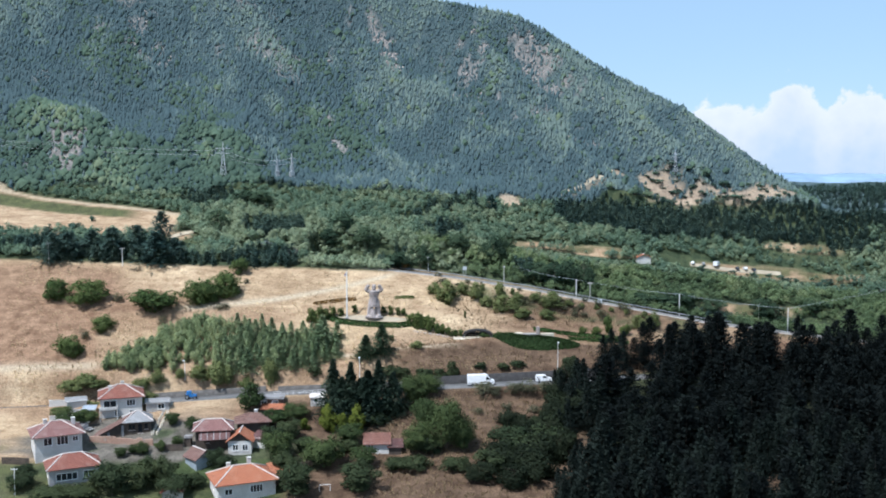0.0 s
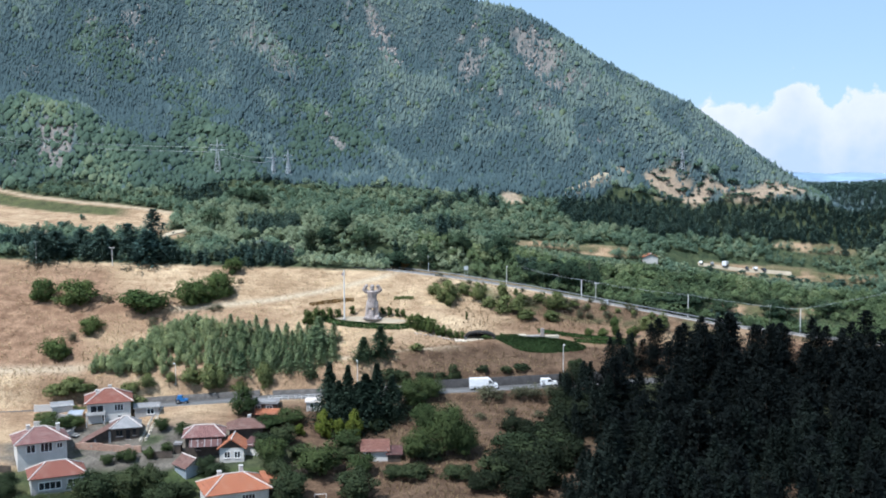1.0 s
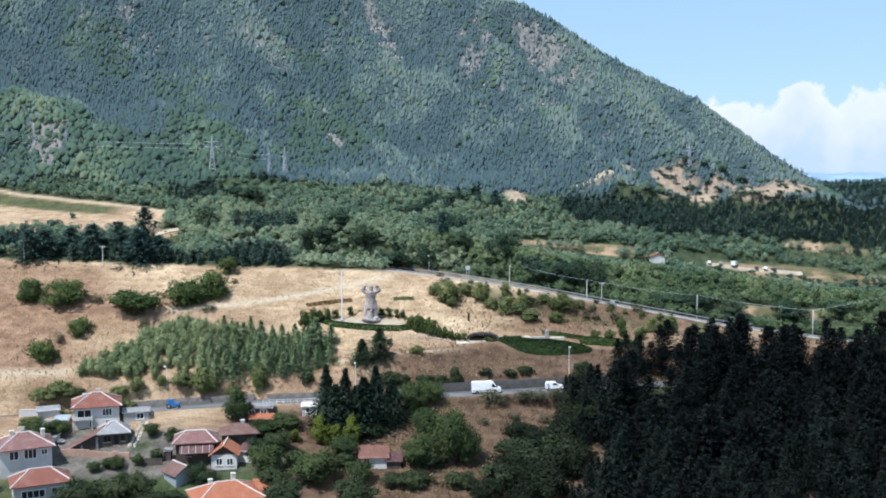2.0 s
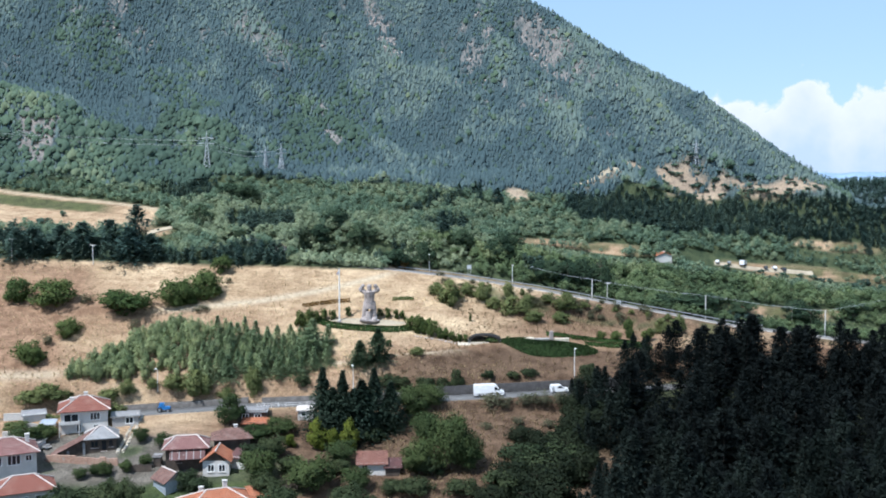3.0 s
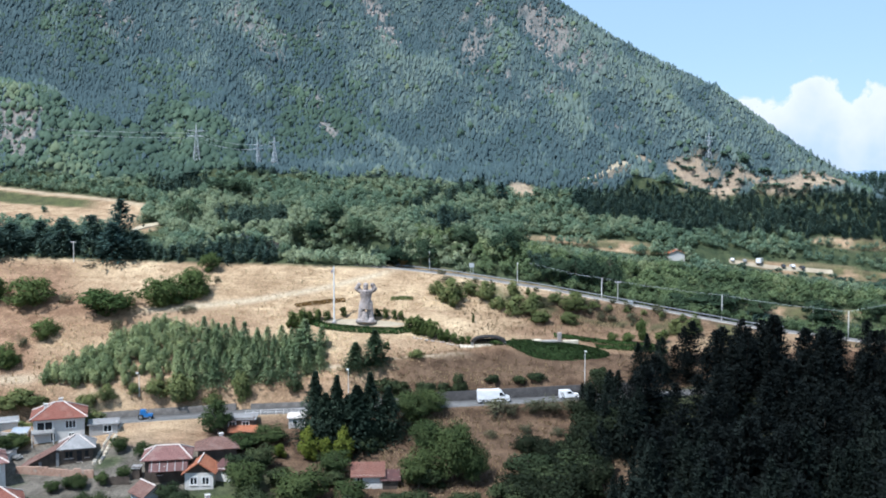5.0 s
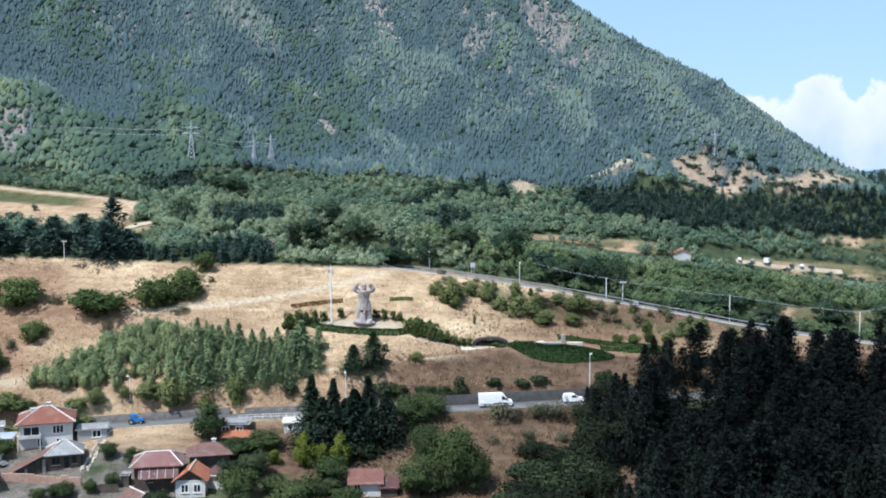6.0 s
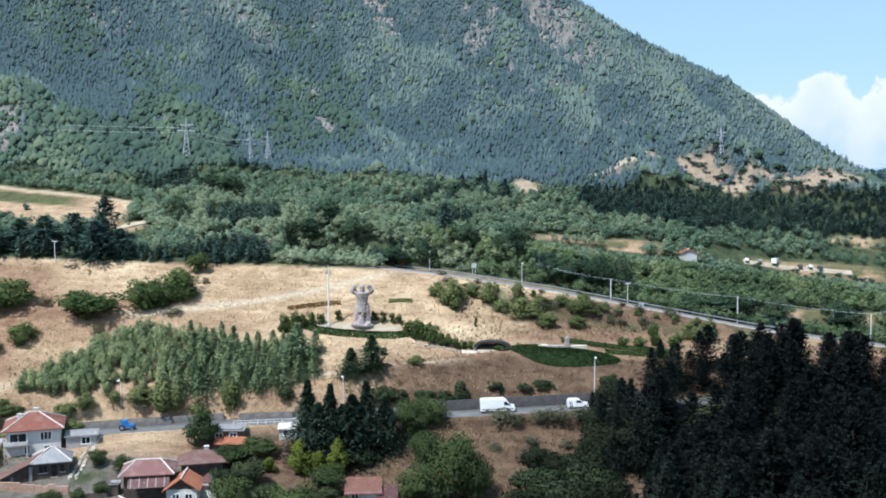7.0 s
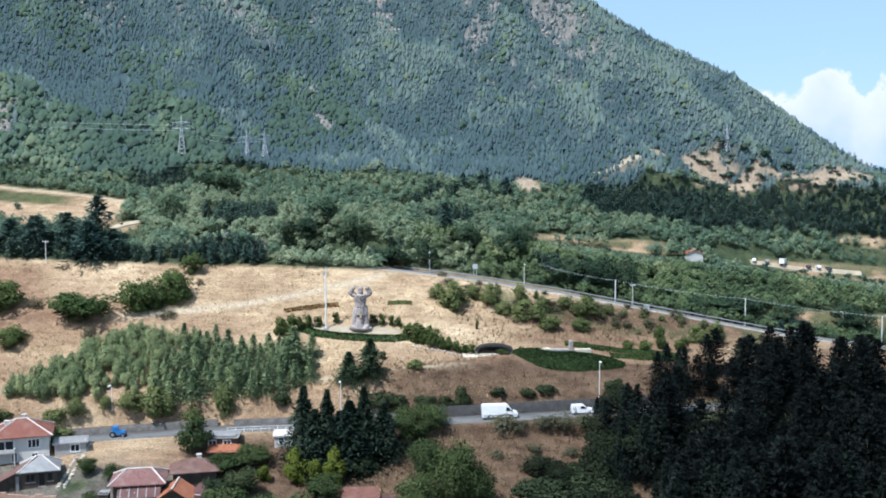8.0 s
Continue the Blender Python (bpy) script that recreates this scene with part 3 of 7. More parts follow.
def conifer(whorls, arms, tufts, size, wide=0.2, low=0.1, droop=0.25, taper=0.8, loose=0.0):
    """The crown of a conifer one metre high: tufts along drooping branches in whorls."""
    pts, nor = [], []
    for w in range(whorls):
        t = w / (whorls - 0.5)
        z = low + (1 - low) * t
        reach = wide * (1 - t) ** taper * rng.uniform(0.7, 1.2) + 0.012
        turn = rng.uniform(0, 6.28)
        for a in range(arms):
            ang = turn + 6.283 * a / arms + rng.uniform(-0.3, 0.3)
            length = reach * rng.uniform(0.45, 1.2)
            z = low + (1 - low) * t + rng.normal(0, 1) * loose * (1 - t)
            k = ((np.arange(tufts) + rng.uniform(0.2, 0.9, tufts)) / tufts) ** 0.62
            x, y = np.cos(ang) * length * k, np.sin(ang) * length * k
            zz = z - droop * length * k * k + rng.normal(0, 0.008, tufts)
            pts.append(np.stack([x + rng.normal(0, 0.1, tufts) * length, y + rng.normal(0, 0.1, tufts) * length, zz], 1))
            nor.append(np.stack([np.cos(ang) * 0.5 + 0 * k, np.sin(ang) * 0.5 + 0 * k, 0.8 + 0 * k], 1))
    pts, nor = np.concatenate(pts), np.concatenate(nor)
    n = len(pts)
    out = nor * (1.6, 1.6, 0.15) + rng.normal(0, 0.28, (n, 3)) - (0, 0, 0.25 * droop)
    out /= np.linalg.norm(out, axis=1, keepdims=True)
    flat = np.cross(out, (0, 0, 1.0)) + rng.normal(0, 0.35, (n, 3))
    flat /= np.linalg.norm(flat, axis=1, keepdims=True)
    s = (size * rng.uniform(0.7, 1.4, n))[:, None]
    v = np.stack([pts + out * s * 1.5, pts - out * s * 0.5 + flat * s * 0.5, pts - out * s * 0.5 - flat * s * 0.5], 1)
    return crown(v.reshape(-1, 3), np.arange(3 * n).reshape(-1, 3))


def teardrop(wide, low=0.0, round_=0.5, sides=5, soft=0.5):
    """A small far crown: a ragged closed skin, pointed or round."""
    levels = ((low, 0.9), (low + 0.5 * (1 - low), 0.62 + 0.45 * round_))
    v = [(0.0, 0.0, 1.0)]
    for z, r in levels:
        for k in range(sides):
            a = 6.283 * k / sides + rng.uniform(-0.4, 0.4) + z
            q = wide * r * rng.uniform(0.65, 1.25)
            v.append((math.cos(a) * q, math.sin(a) * q, z + rng.uniform(-0.09, 0.09)))
    f = []
    for k in range(sides):
        n = (k + 1) % sides
        f.append((0, 1 + sides + k, 1 + sides + n))
        f += [(1 + k, 1 + n, 1 + sides + n), (1 + k, 1 + sides + n, 1 + sides + k)]
    return crown(np.array(v), np.array(f), 0.35, soft)


def shrub(leaves, size, clumps=7):
    return broadleaf(leaves, size, clumps, 0.62, -0.1, 0.85)


def scatter(name, templates, places, material, label, category, kind="stuff", parent=None, lay=0.0):
    """Many trees as one mesh. places: rows of x, y, height, width, tone."""
    places = np.asarray(places, float)
    which = rng.integers(0, len(templates), len(places))
    vs, fs, ts, ns, base = [], [], [], [], 0
    zs = ground(places[:, 0], places[:, 1])
    spin = rng.uniform(0, 6.283, len(places))
    for k, (tv, tf, tn) in enumerate(templates):
        sel = np.nonzero(which == k)[0]
        if not len(sel):
            continue
        c, s = np.cos(spin[sel])[:, None], np.sin(spin[sel])[:, None]
        p = places[sel]
        x = (tv[None, :, 0] * c - tv[None, :, 1] * s) * p[:, 3:4] + p[:, 0:1]
        y = (tv[None, :, 0] * s + tv[None, :, 1] * c) * p[:, 3:4] + p[:, 1:2]
        z = tv[None, :, 2] * p[:, 2:3] + zs[sel][:, None] - 0.05
        vs.append(np.stack([x, y, z], -1).reshape(-1, 3))
        nx, ny = tn[None, :, 0] * c - tn[None, :, 1] * s, tn[None, :, 0] * s + tn[None, :, 1] * c
        nn = np.stack([nx, ny, np.broadcast_to(tn[None, :, 2], nx.shape)], -1) * (1 - lay) + np.array([0.0, -0.45, 0.89]) * lay
        ns.append((nn / (np.linalg.norm(nn, axis=-1, keepdims=True) + 1e-9)).reshape(-1, 3))
        fs.append((tf[None] + (np.arange(len(sel)) * len(tv))[:, None, None]).reshape(-1, tf.shape[1]) + base)
        ts.append(np.repeat(p[:, 4], len(tv)))
        base += len(sel) * len(tv)
    ob = from_arrays(name, np.concatenate(vs), np.concatenate(fs), material, np.concatenate(ts), parent, normals=np.concatenate(ns) if lay >= 0 else None)
    return tagged(ob, label, category, kind=kind)


def jittered(x0, x1, y0, y1, step, seed):
    r = np.random.default_rng(seed)
    gx, gy = np.meshgrid(np.arange(x0, x1, step), np.arange(y0, y1, step))
    return gx.ravel() + r.uniform(-0.48, 0.48, gx.size) * step, gy.ravel() + r.uniform(-0.48, 0.48, gy.size) * step, r


def mountain_forest():
    r = np.random.default_rng(11)
    x, y = (a.ravel() for a in np.meshgrid(np.arange(-205, 150, 0.7), np.arange(294, 392, 0.4)))
    x, y = x + r.uniform(-0.42, 0.42, x.size), y + r.uniform(-0.24, 0.24, x.size)
    u, z = x / y, ground(x, y)
    rise = mountain_rise(x, y)
    wood = foothill(x, y)
    keep = (u > -0.53) & (u < 0.42) & (y < ridge_y(u) + 3) & ~lower_woods(x, y)
    keep &= (r.random(x.size) > 0.6 * rocks(x, y)) & (r.random(x.size) > 0.97 * bare_hills(x, y)) & (field(x, y) < 0.3)
    keep &= r.random(x.size) < np.where(wood > 0.5, 0.8, 0.95)
    x, y, u, rise, wood = (a[keep] for a in (x, y, u, rise, wood))
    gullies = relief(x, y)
    patch = fractal(x / 26 + 0.5 * y / 26, y / 18, 61, 4)
    shrubby = np.exp(-((x + 50) / 10) ** 2 - ((y - 345) / 3) ** 2) + np.exp(-((x + 47) / 8) ** 2 - ((y - 331) / 2.5) ** 2) + 0.5 * np.exp(-((x + 32) / 9) ** 2 - ((y - 331) / 9) ** 2)
    leafy = r.random(x.size) < np.clip(0.05 + wood * (0.78 + 0.4 * patch) + 0.5 * step01(patch * 3 - 0.9) + 0.6 * shrubby, 0, 0.9)
    size = np.exp(r.normal(0, 0.36, x.size)) * np.interp(rise, (0, 0.3, 1), (1.12, 1.0, 0.82)) * np.where((wood > 0.5) & leafy, 1.15, 1.0) * np.interp(u, (0.2, 0.39), (1, 0.75))
    # gullies darker, spurs lighter: relief shade put into the crown tone
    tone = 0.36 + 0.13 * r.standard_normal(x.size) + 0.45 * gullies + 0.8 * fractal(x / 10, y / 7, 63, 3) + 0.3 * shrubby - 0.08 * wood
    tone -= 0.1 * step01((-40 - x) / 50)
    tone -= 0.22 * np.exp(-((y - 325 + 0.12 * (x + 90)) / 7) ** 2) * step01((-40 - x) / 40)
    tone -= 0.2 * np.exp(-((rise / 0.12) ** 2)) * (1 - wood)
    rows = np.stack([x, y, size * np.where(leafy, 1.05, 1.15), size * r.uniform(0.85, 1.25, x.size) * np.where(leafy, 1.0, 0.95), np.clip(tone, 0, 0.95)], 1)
    dark = [teardrop(0.42, 0.0, 0.15, 5, 0.3) for _ in range(9)]
    light = [teardrop(0.5, 0.0, 0.85, 6, 0.35) for _ in range(9)]
    scatter("mountain_pines", dark, rows[~leafy], PINE_HAZE, "pine forest covering the mountain, haze in its dark blue-green", "forest", lay=0.3)
    bx, by, r = jittered(-200, 120, 304, 372, 1.1, 13)
    bare = rocks(bx, by)
    sel = (r.random(bx.size) < 0.004 + 0.55 * bare ** 2) & (bx / by > -0.5) & (bx / by < 0.3) & (foothill(bx, by) < 0.5)
    big = np.clip(np.exp(r.normal(-0.55, 0.4, bx.size)) * (0.6 + 0.5 * bare), 0.2, 0.85)
    stones = np.stack([bx, by, big * 1.0, big * 1.2, r.uniform(0, 1, bx.size)], 1)[sel]
    scatter("mountain_outcrops", [teardrop(0.6, -0.3, 0.9) for _ in range(6)], stones, OUTCROP, "pale pinkish rock outcrops between the mountain trees", "rocks")
    scatter("mountain_broadleaves", light, rows[leafy], LEAF_HAZE, "mid-green broadleaf woods on the mountain, haze in their colour", "forest", lay=0.3)


def valley_forest():
    x, y, r = jittered(-190, 185, 250, 312, 1.75, 17)
    up = np.interp(x, UP_X, UP_Y)
    keep = (y > crest_y(x) + 0.8 + r.uniform(0, 1.5, x.size)) & (np.abs(x / y) < 0.6) & (r.random(x.size) > 0.05)
    keep &= lower_woods(x, y)
    open_ = bare_hills(x, y)
    keep &= ((open_ < 0.35) | ((y < 299) & (r.random(x.size) < 0.15))) & (field(x, y) < 0.25)
    keep &= ~((np.abs(x - 92) < 24) & (y > 278) & (y < 285))
    x, y, open_ = x[keep], y[keep], open_[keep]
    pine = (fractal(x / 26, y / 14, 71, 3) + 1.5 * np.exp(-((x - 82) / 42) ** 4 - ((y - 297.5) / 5.5) ** 4) + 0.9 * np.exp(-((x + 95) / 30) ** 2 - ((y - 258) / 6) ** 2)
            + 0.8 * np.exp(-((x - 128) / 18) ** 2 - ((y - 303) / 6) ** 2) > 0.42)
    silver = ~pine & (y < 268) & (x < 8) & (x > -62) & (r.random(x.size) < 0.75)
    size = r.uniform(0.65, 1.3, x.size) * np.interp(y, (250, 270, 300, 318, 340), (3.6, 3.8, 2.7, 2.0, 1.8)) * np.where(silver, 0.75, 1.0)
    size *= np.where((x > 20) & (y < 270), 0.9, 1.0)
    for x0, x1, front in ((18, 67, 278), (74, 132, 279), (103, 133, 289), (72, 118, 258.5)):
        size = np.where((x > x0) & (x < x1) & (y < front + 1) & (y > front - 9), np.minimum(size, 0.9 + 0.4 * np.maximum(front - y, 0)), size)
    size = np.where(open_ > 0.35, np.minimum(size, 1.3), size)
    size = np.where((x > -86) & (x < -73) & (y > 259) & (y < 273), np.minimum(size, 1.1), size)
    tone = np.clip(0.3 + 0.17 * r.standard_normal(x.size) + 0.5 * fractal(x / 18, y / 10, 73, 3) + 0.7 * np.exp(-((x + 54) / 22) ** 2 - ((y - 278) / 9) ** 2) + 0.15 * step01((y - 312) / 10) + 0.3 * np.exp(-((x + 82) / 16) ** 2 - ((y - 328) / 10) ** 2), 0, 0.95)
    rows = np.stack([x, y, size, size * r.uniform(0.85, 1.25, x.size), tone], 1)
    leaf = [broadleaf(190, 0.066, 11, 0.56, 0.02) for _ in range(7)]
    needles = [conifer(11, 7, 4, 0.075, 0.34, 0.0, 0.25, 0.55) for _ in range(5)]
    strip = (y < 272 + 4 * fractal(x / 12, y / 12, 75, 2)) & (x > -8)
    scatter("roadside_broadleaf_trees", leaf, rows[~pine & ~silver & strip], LEAF_STRIP, "fresh green broadleaf thicket beyond the upper road", "forest")
    scatter("valley_broadleaf_trees", leaf, rows[~pine & ~silver & ~strip], LEAF_VALLEY_HAZE, "green broadleaf trees filling the valley, haze in their colour", "forest")
    scatter("valley_pine_trees", needles, rows[pine], PINE_VALLEY, "dark pine stands among the valley woods", "forest")
    scatter("valley_willows", leaf, rows[silver], LEAF_SILVER, "pale grey-green willows along the stream behind the crest", "forest")




def right_pines():
    """The pine stand on the rise beyond the fields."""
    x, y, r = jittered(108, 200, 300, 322, 1.5, 19)
    keep = (y > 304 + 9 * np.clip((132 - x) / 24, 0, 1)) & (y < 322 - 6 * np.clip((124 - x) / 16, 0, 1))
    x, y = x[keep], y[keep]
    size = r.uniform(0.8, 1.2, x.size) * np.interp(x, (108, 118, 130, 150), (1.0, 1.8, 2.6, 3.2))
    rows = np.stack([x, y, size, size * r.uniform(0.7, 1.0, x.size), r.uniform(0.0, 0.5, x.size)], 1)
    scatter("pine_stand", [conifer(8, 6, 4, 0.09, 0.34, 0.0, 0.15, 0.5) for _ in range(4)], rows, PINE_VALLEY, "dark pine stand on the far rise", "forest")


def belt_pines():
    """The dark pine belt below the bare hillocks."""
    x, y, r = jittered(36, 152, 291, 304, 1.15, 37)
    keep = (y > 293 + 2.0 * fractal(x / 14, y / 14, 38, 2)) & (y < 302.5 + 1.5 * fractal(x / 9, y / 9, 39, 2)) & (bare_hills(x, y) < 0.3) & (x > 40 + 6 * (y - 292) / 10 * fractal(x / 10, y / 10, 40, 2))
    x, y = x[keep], y[keep]
    size = r.uniform(1.5, 2.5, x.size)
    rows = np.stack([x, y, size, size * r.uniform(0.8, 1.1, x.size), np.clip(0.2 + 0.6 * fractal(x / 12, y / 6, 44, 3) + 0.12 * r.standard_normal(x.size), 0, 0.8)], 1)
    scatter("pine_belt", [conifer(8, 6, 4, 0.095, 0.4, 0.0, 0.15, 0.5) for _ in range(5)], rows, PINE_VALLEY, "dark belt of pines below the bare hillocks", "forest")


mountain_forest()
belt_pines()
valley_forest()
right_pines()

# ------------------------------------------------------------------ single trees and bushes: x, y, height, width
MEADOW_BUSHES = ((-95.9, 236.8, 7.0, 10.7), (-77.1, 234.9, 6.4, 12.2), (-65.8, 236.7, 7.4, 8.3), (-62.3, 237.5, 5.7, 5.9), (-58.9, 240.2, 7.6, 8.4), (-105.0, 237.5, 6.5, 6.7), (-88.5, 226.1, 4.6, 5.6), (-94.2, 217.7, 5.7, 6.4), (-92.3, 223.1, 2.8, 3.0), (-57.1, 250.8, 4.8, 5.1), (-87.9, 237.0, 2.7, 3.2), (-73.4, 228.1, 2.8, 2.8), (-58.9, 234.6, 1.6, 4.0), (-54.6, 245.8, 1.7, 1.9))
GARDEN_TREES = ((-44.6, 198.5, 6.7, 6.3), (-38.5, 193.6, 3.4, 8.1), (-33.3, 195.8, 3.9, 6.7), (-35.1, 178.8, 6.7, 7.1), (-24.8, 175.0, 7.5, 8.9), (-16.2, 175.3, 5.0, 6.0), (-61.0, 181.8, 2.7, 3.0), (-64.6, 180.4, 3.0, 3.2), (-69.2, 179.4, 2.4, 3.0), (-66.6, 180.6, 2.6, 2.8), (-57.8, 183.6, 2.8, 2.8), (-83.9, 190.3, 5.0, 6.5), (-81.4, 192.2, 3.9, 5.4), (-19.7, 184.6, 5.2, 6.3), (-61.5, 192.4, 3.3, 3.7), (-56.0, 190.5, 3.2, 3.9))
BIG_TREES = ((1.6, 182.4, 12.4, 8.4), (-4.4, 180.6, 8.2, 7.4), (5.2, 182.6, 8.6, 6.6), (-2.8, 192.0, 6.8, 7.6), (-6.4, 202.5, 6.9, 8.0), (-2.4, 204.8, 4.9, 7.0))
LOW_BUSHES = ((-2.1, 180.8, 4.7, 5.1), (15.3, 183.4, 6.2, 8.3), (18.2, 179.9, 6.1, 9.2), (23.6, 181.8, 7.2, 8.2), (11.7, 176.0, 5.0, 7.0), (3.5, 174.9, 3.0, 5.9), (-8.6, 174.9, 3.0, 5.0), (-4.5, 174.3, 3.6, 5.9), (25.1, 193.8, 3.3, 4.4), (22.6, 190.9, 3.9, 5.0), (-31.2, 213.1, 3.1, 3.1), (19.9, 216.6, 2.2, 3.7), (16.1, 215.9, 1.7, 2.9), (10.5, 215.5, 2.0, 2.9), (3.1, 213.7, 4.8, 2.9), (-12.8, 213.3, 3.6, 5.6), (-9.2, 213.4, 2.9, 3.6), (-3.7, 213.4, 3.1, 4.4), (-0.0, 213.6, 2.4, 3.4), (-13.9, 192.7, 3.3, 4.4), (33.0, 217.4, 3.2, 3.7))
SCRUB = ((10.6, 204.6, 3.8, 6.0), (13.6, 205.0, 2.4, 3.6), (18.0, 205.4, 2.8, 4.4), (21.4, 205.6, 3.4, 5.6), (25.4, 205.8, 3.0, 4.6), (16.2, 199.5, 1.8, 3.2), (9.0, 197.0, 1.6, 3.0), (22.5, 198.5, 1.8, 3.4))
VERGE_BUSHES = ((-71.8, 204.5, 3.5, 7.0), (-87.8, 210.8, 3.6, 7.2), (-91.3, 210.4, 3.6, 7.2), (-84.8, 210.8, 2.9, 5.3), (-69.9, 211.7, 3.1, 4.1), (-60.3, 212.2, 3.6, 5.3), (-55.4, 212.1, 5.5, 6.0), (-53.0, 212.2, 4.3, 4.1), (-42.1, 212.5, 6.0, 4.1), (-48.0, 211.6, 3.6, 3.6), (-74.0, 211.1, 3.1, 4.8), (-64.5, 212.2, 2.2, 2.9), (-5.7, 219.7, 1.7, 3.7))
SPRUCES = ((-24.8, 197.3, 12.5, 5.1), (-20.6, 196.5, 12.2, 4.5), (-16.6, 195.9, 10.7, 6.7), (-14.2, 196.9, 12.5, 4.9), (-10.8, 197.7, 9.4, 4.9), (-22.6, 195.8, 9.3, 5.5), (-18.6, 198.0, 7.9, 4.9))
LIMES = ((-25.2, 189.9, 6.2, 4.4), (-21.9, 189.9, 4.8, 3.2), (-18.6, 190.0, 6.2, 4.2), (-30.8, 190.8, 3.0, 3.0))
PAIRS = ((-18.7, 216.6, 5.4, 5.2), (-14.6, 217.1, 7.1, 5.7), (-30.8, 219.2, 7.0, 5.0), (-30.1, 221.6, 7.5, 5.5))
THUJAS = ((-34.1, 229.6, 4.2, 2.9), (-32.1, 229.5, 4.7, 2.9), (-30.6, 230.6, 3.4, 2.1), (-28.7, 231.7, 3.2, 2.1), (-26.5, 231.9, 2.6, 1.8), (-23.0, 233.2, 2.4, 1.8), (-15.1, 233.7, 2.1, 1.9), (-13.3, 233.2, 2.6, 1.8), (-11.3, 232.9, 2.4, 1.6), (-9.7, 233.0, 2.4, 1.6), (-7.8, 229.1, 3.4, 2.6), (-5.9, 228.2, 4.7, 3.4), (-4.3, 228.3, 4.1, 2.8), (-2.5, 227.6, 4.6, 3.4), (-0.7, 226.6, 3.1, 2.3), (0.9, 226.5, 3.1, 2.3), (2.3, 226.4, 2.6, 2.1), (3.9, 226.3, 2.1, 1.8), (5.6, 226.5, 1.8, 1.8))
PARK_TREES = ((38.5, 230.9, 2.4, 2.9), (45.2, 232.6, 5.3, 3.4), (42.3, 231.0, 2.4, 3.9), (49.7, 232.0, 3.4, 4.5), (15.5, 226.5, 1.5, 1.5), (17.1, 226.3, 1.3, 1.3), (-12.6, 223.2, 1.8, 1.8), (6.8, 233.9, 2.6, 0.8), (2.0, 238.9, 4.1, 1.9))
SHOULDER_BUSHES = ((2.1, 241.3, 6.0, 6.3), (-1.4, 244.3, 3.0, 4.2), (9.8, 244.5, 4.7, 4.7), (6.3, 246.2, 3.3, 4.2), (16.9, 246.6, 4.2, 3.1), (17.8, 239.5, 4.6, 6.8), (21.6, 244.6, 3.3, 4.2), (31.6, 244.3, 4.2, 6.9), (26.6, 245.6, 2.8, 3.6), (13.1, 241.2, 3.0, 4.1), (22.3, 236.6, 3.2, 5.4), (29.2, 238.3, 2.7, 4.9), (12.0, 248.5, 1.7, 1.4), (20.4, 247.2, 2.0, 1.4), (36.2, 244.3, 1.9, 2.8), (39.6, 243.9, 1.4, 1.7), (43.7, 243.4, 1.4, 1.7), (47.8, 242.7, 1.4, 1.6), (51.8, 242.1, 1.4, 1.6), (56.5, 241.2, 1.6, 1.9), (58.5, 238.0, 4.6, 4.6), (54.4, 238.0, 3.8, 4.0))

VALLEY_BROAD = ((42.4, 259.5, 10.6, 6.8), (37.6, 259.1, 9.7, 7.3), (33.4, 258.2, 9.1, 7.9), (29.5, 259.0, 8.2, 7.6), (26.2, 259.9, 6.8, 5.9), (15.9, 266.2, 8.4, 8.4), (20.2, 273.4, 6.8, 6.2), (-22.3, 270.5, 6.7, 9.2), (-30.6, 276.8, 6.3, 9.4), (-33.4, 273.5, 5.6, 9.3), (-58.9, 293.2, 5.6, 10.0), (-64.2, 294.8, 5.0, 8.4), (67.5, 257.5, 4.4, 16.0), (59.1, 255.8, 4.3, 8.7), (79.8, 256.6, 5.2, 8.1), (93.6, 256.2, 7.3, 8.1), (97.9, 255.9, 6.4, 7.2), (111.8, 262.9, 5.4, 8.9), (-12.8, 264.0, 5.4, 9.0), (5.3, 267.8, 6.7, 7.6), (-6.0, 263.7, 7.5, 7.5), (-68.8, 275.6, 7.8, 6.9))
VALLEY_CONIFER = ((-0.0, 271.7, 7.4, 4.6), (11.3, 294.3, 7.0, 2.7), (16.7, 295.1, 6.0, 3.7), (5.0, 296.8, 5.0, 2.7), (-83.1, 263.6, 10.8, 8.4), (-89.5, 260.5, 8.0, 8.3), (-96.2, 258.5, 7.9, 8.8), (-102.5, 259.6, 6.5, 7.4), (-108.3, 255.9, 7.2, 8.1), (-82.5, 254.7, 8.7, 8.7), (-77.3, 256.6, 6.4, 6.4), (-111.8, 253.9, 7.8, 7.2))
HILL_BUSH = ((71.1, 306.2, 1.8, 2.5), (75.3, 305.3, 1.8, 2.8), (80.2, 307.5, 2.1, 2.8), (85.2, 309.7, 2.1, 3.2), (91.3, 309.3, 4.6, 6.0), (96.1, 307.6, 2.5, 6.0), (88.5, 305.5, 1.8, 3.2), (68.9, 308.1, 2.1, 3.5), (74.6, 310.2, 1.8, 3.2), (79.4, 311.6, 2.1, 3.6), (104.8, 307.3, 1.1, 1.8), (109.0, 306.7, 1.1, 1.8), (113.5, 306.8, 1.1, 1.8), (99.7, 304.9, 2.1, 5.3), (-113.1, 275.1, 3.4, 3.7), (-110.5, 282.5, 1.9, 1.9), (76.8, 304.1, 1.6, 2.8), (65.5, 304.5, 2.5, 4.2))

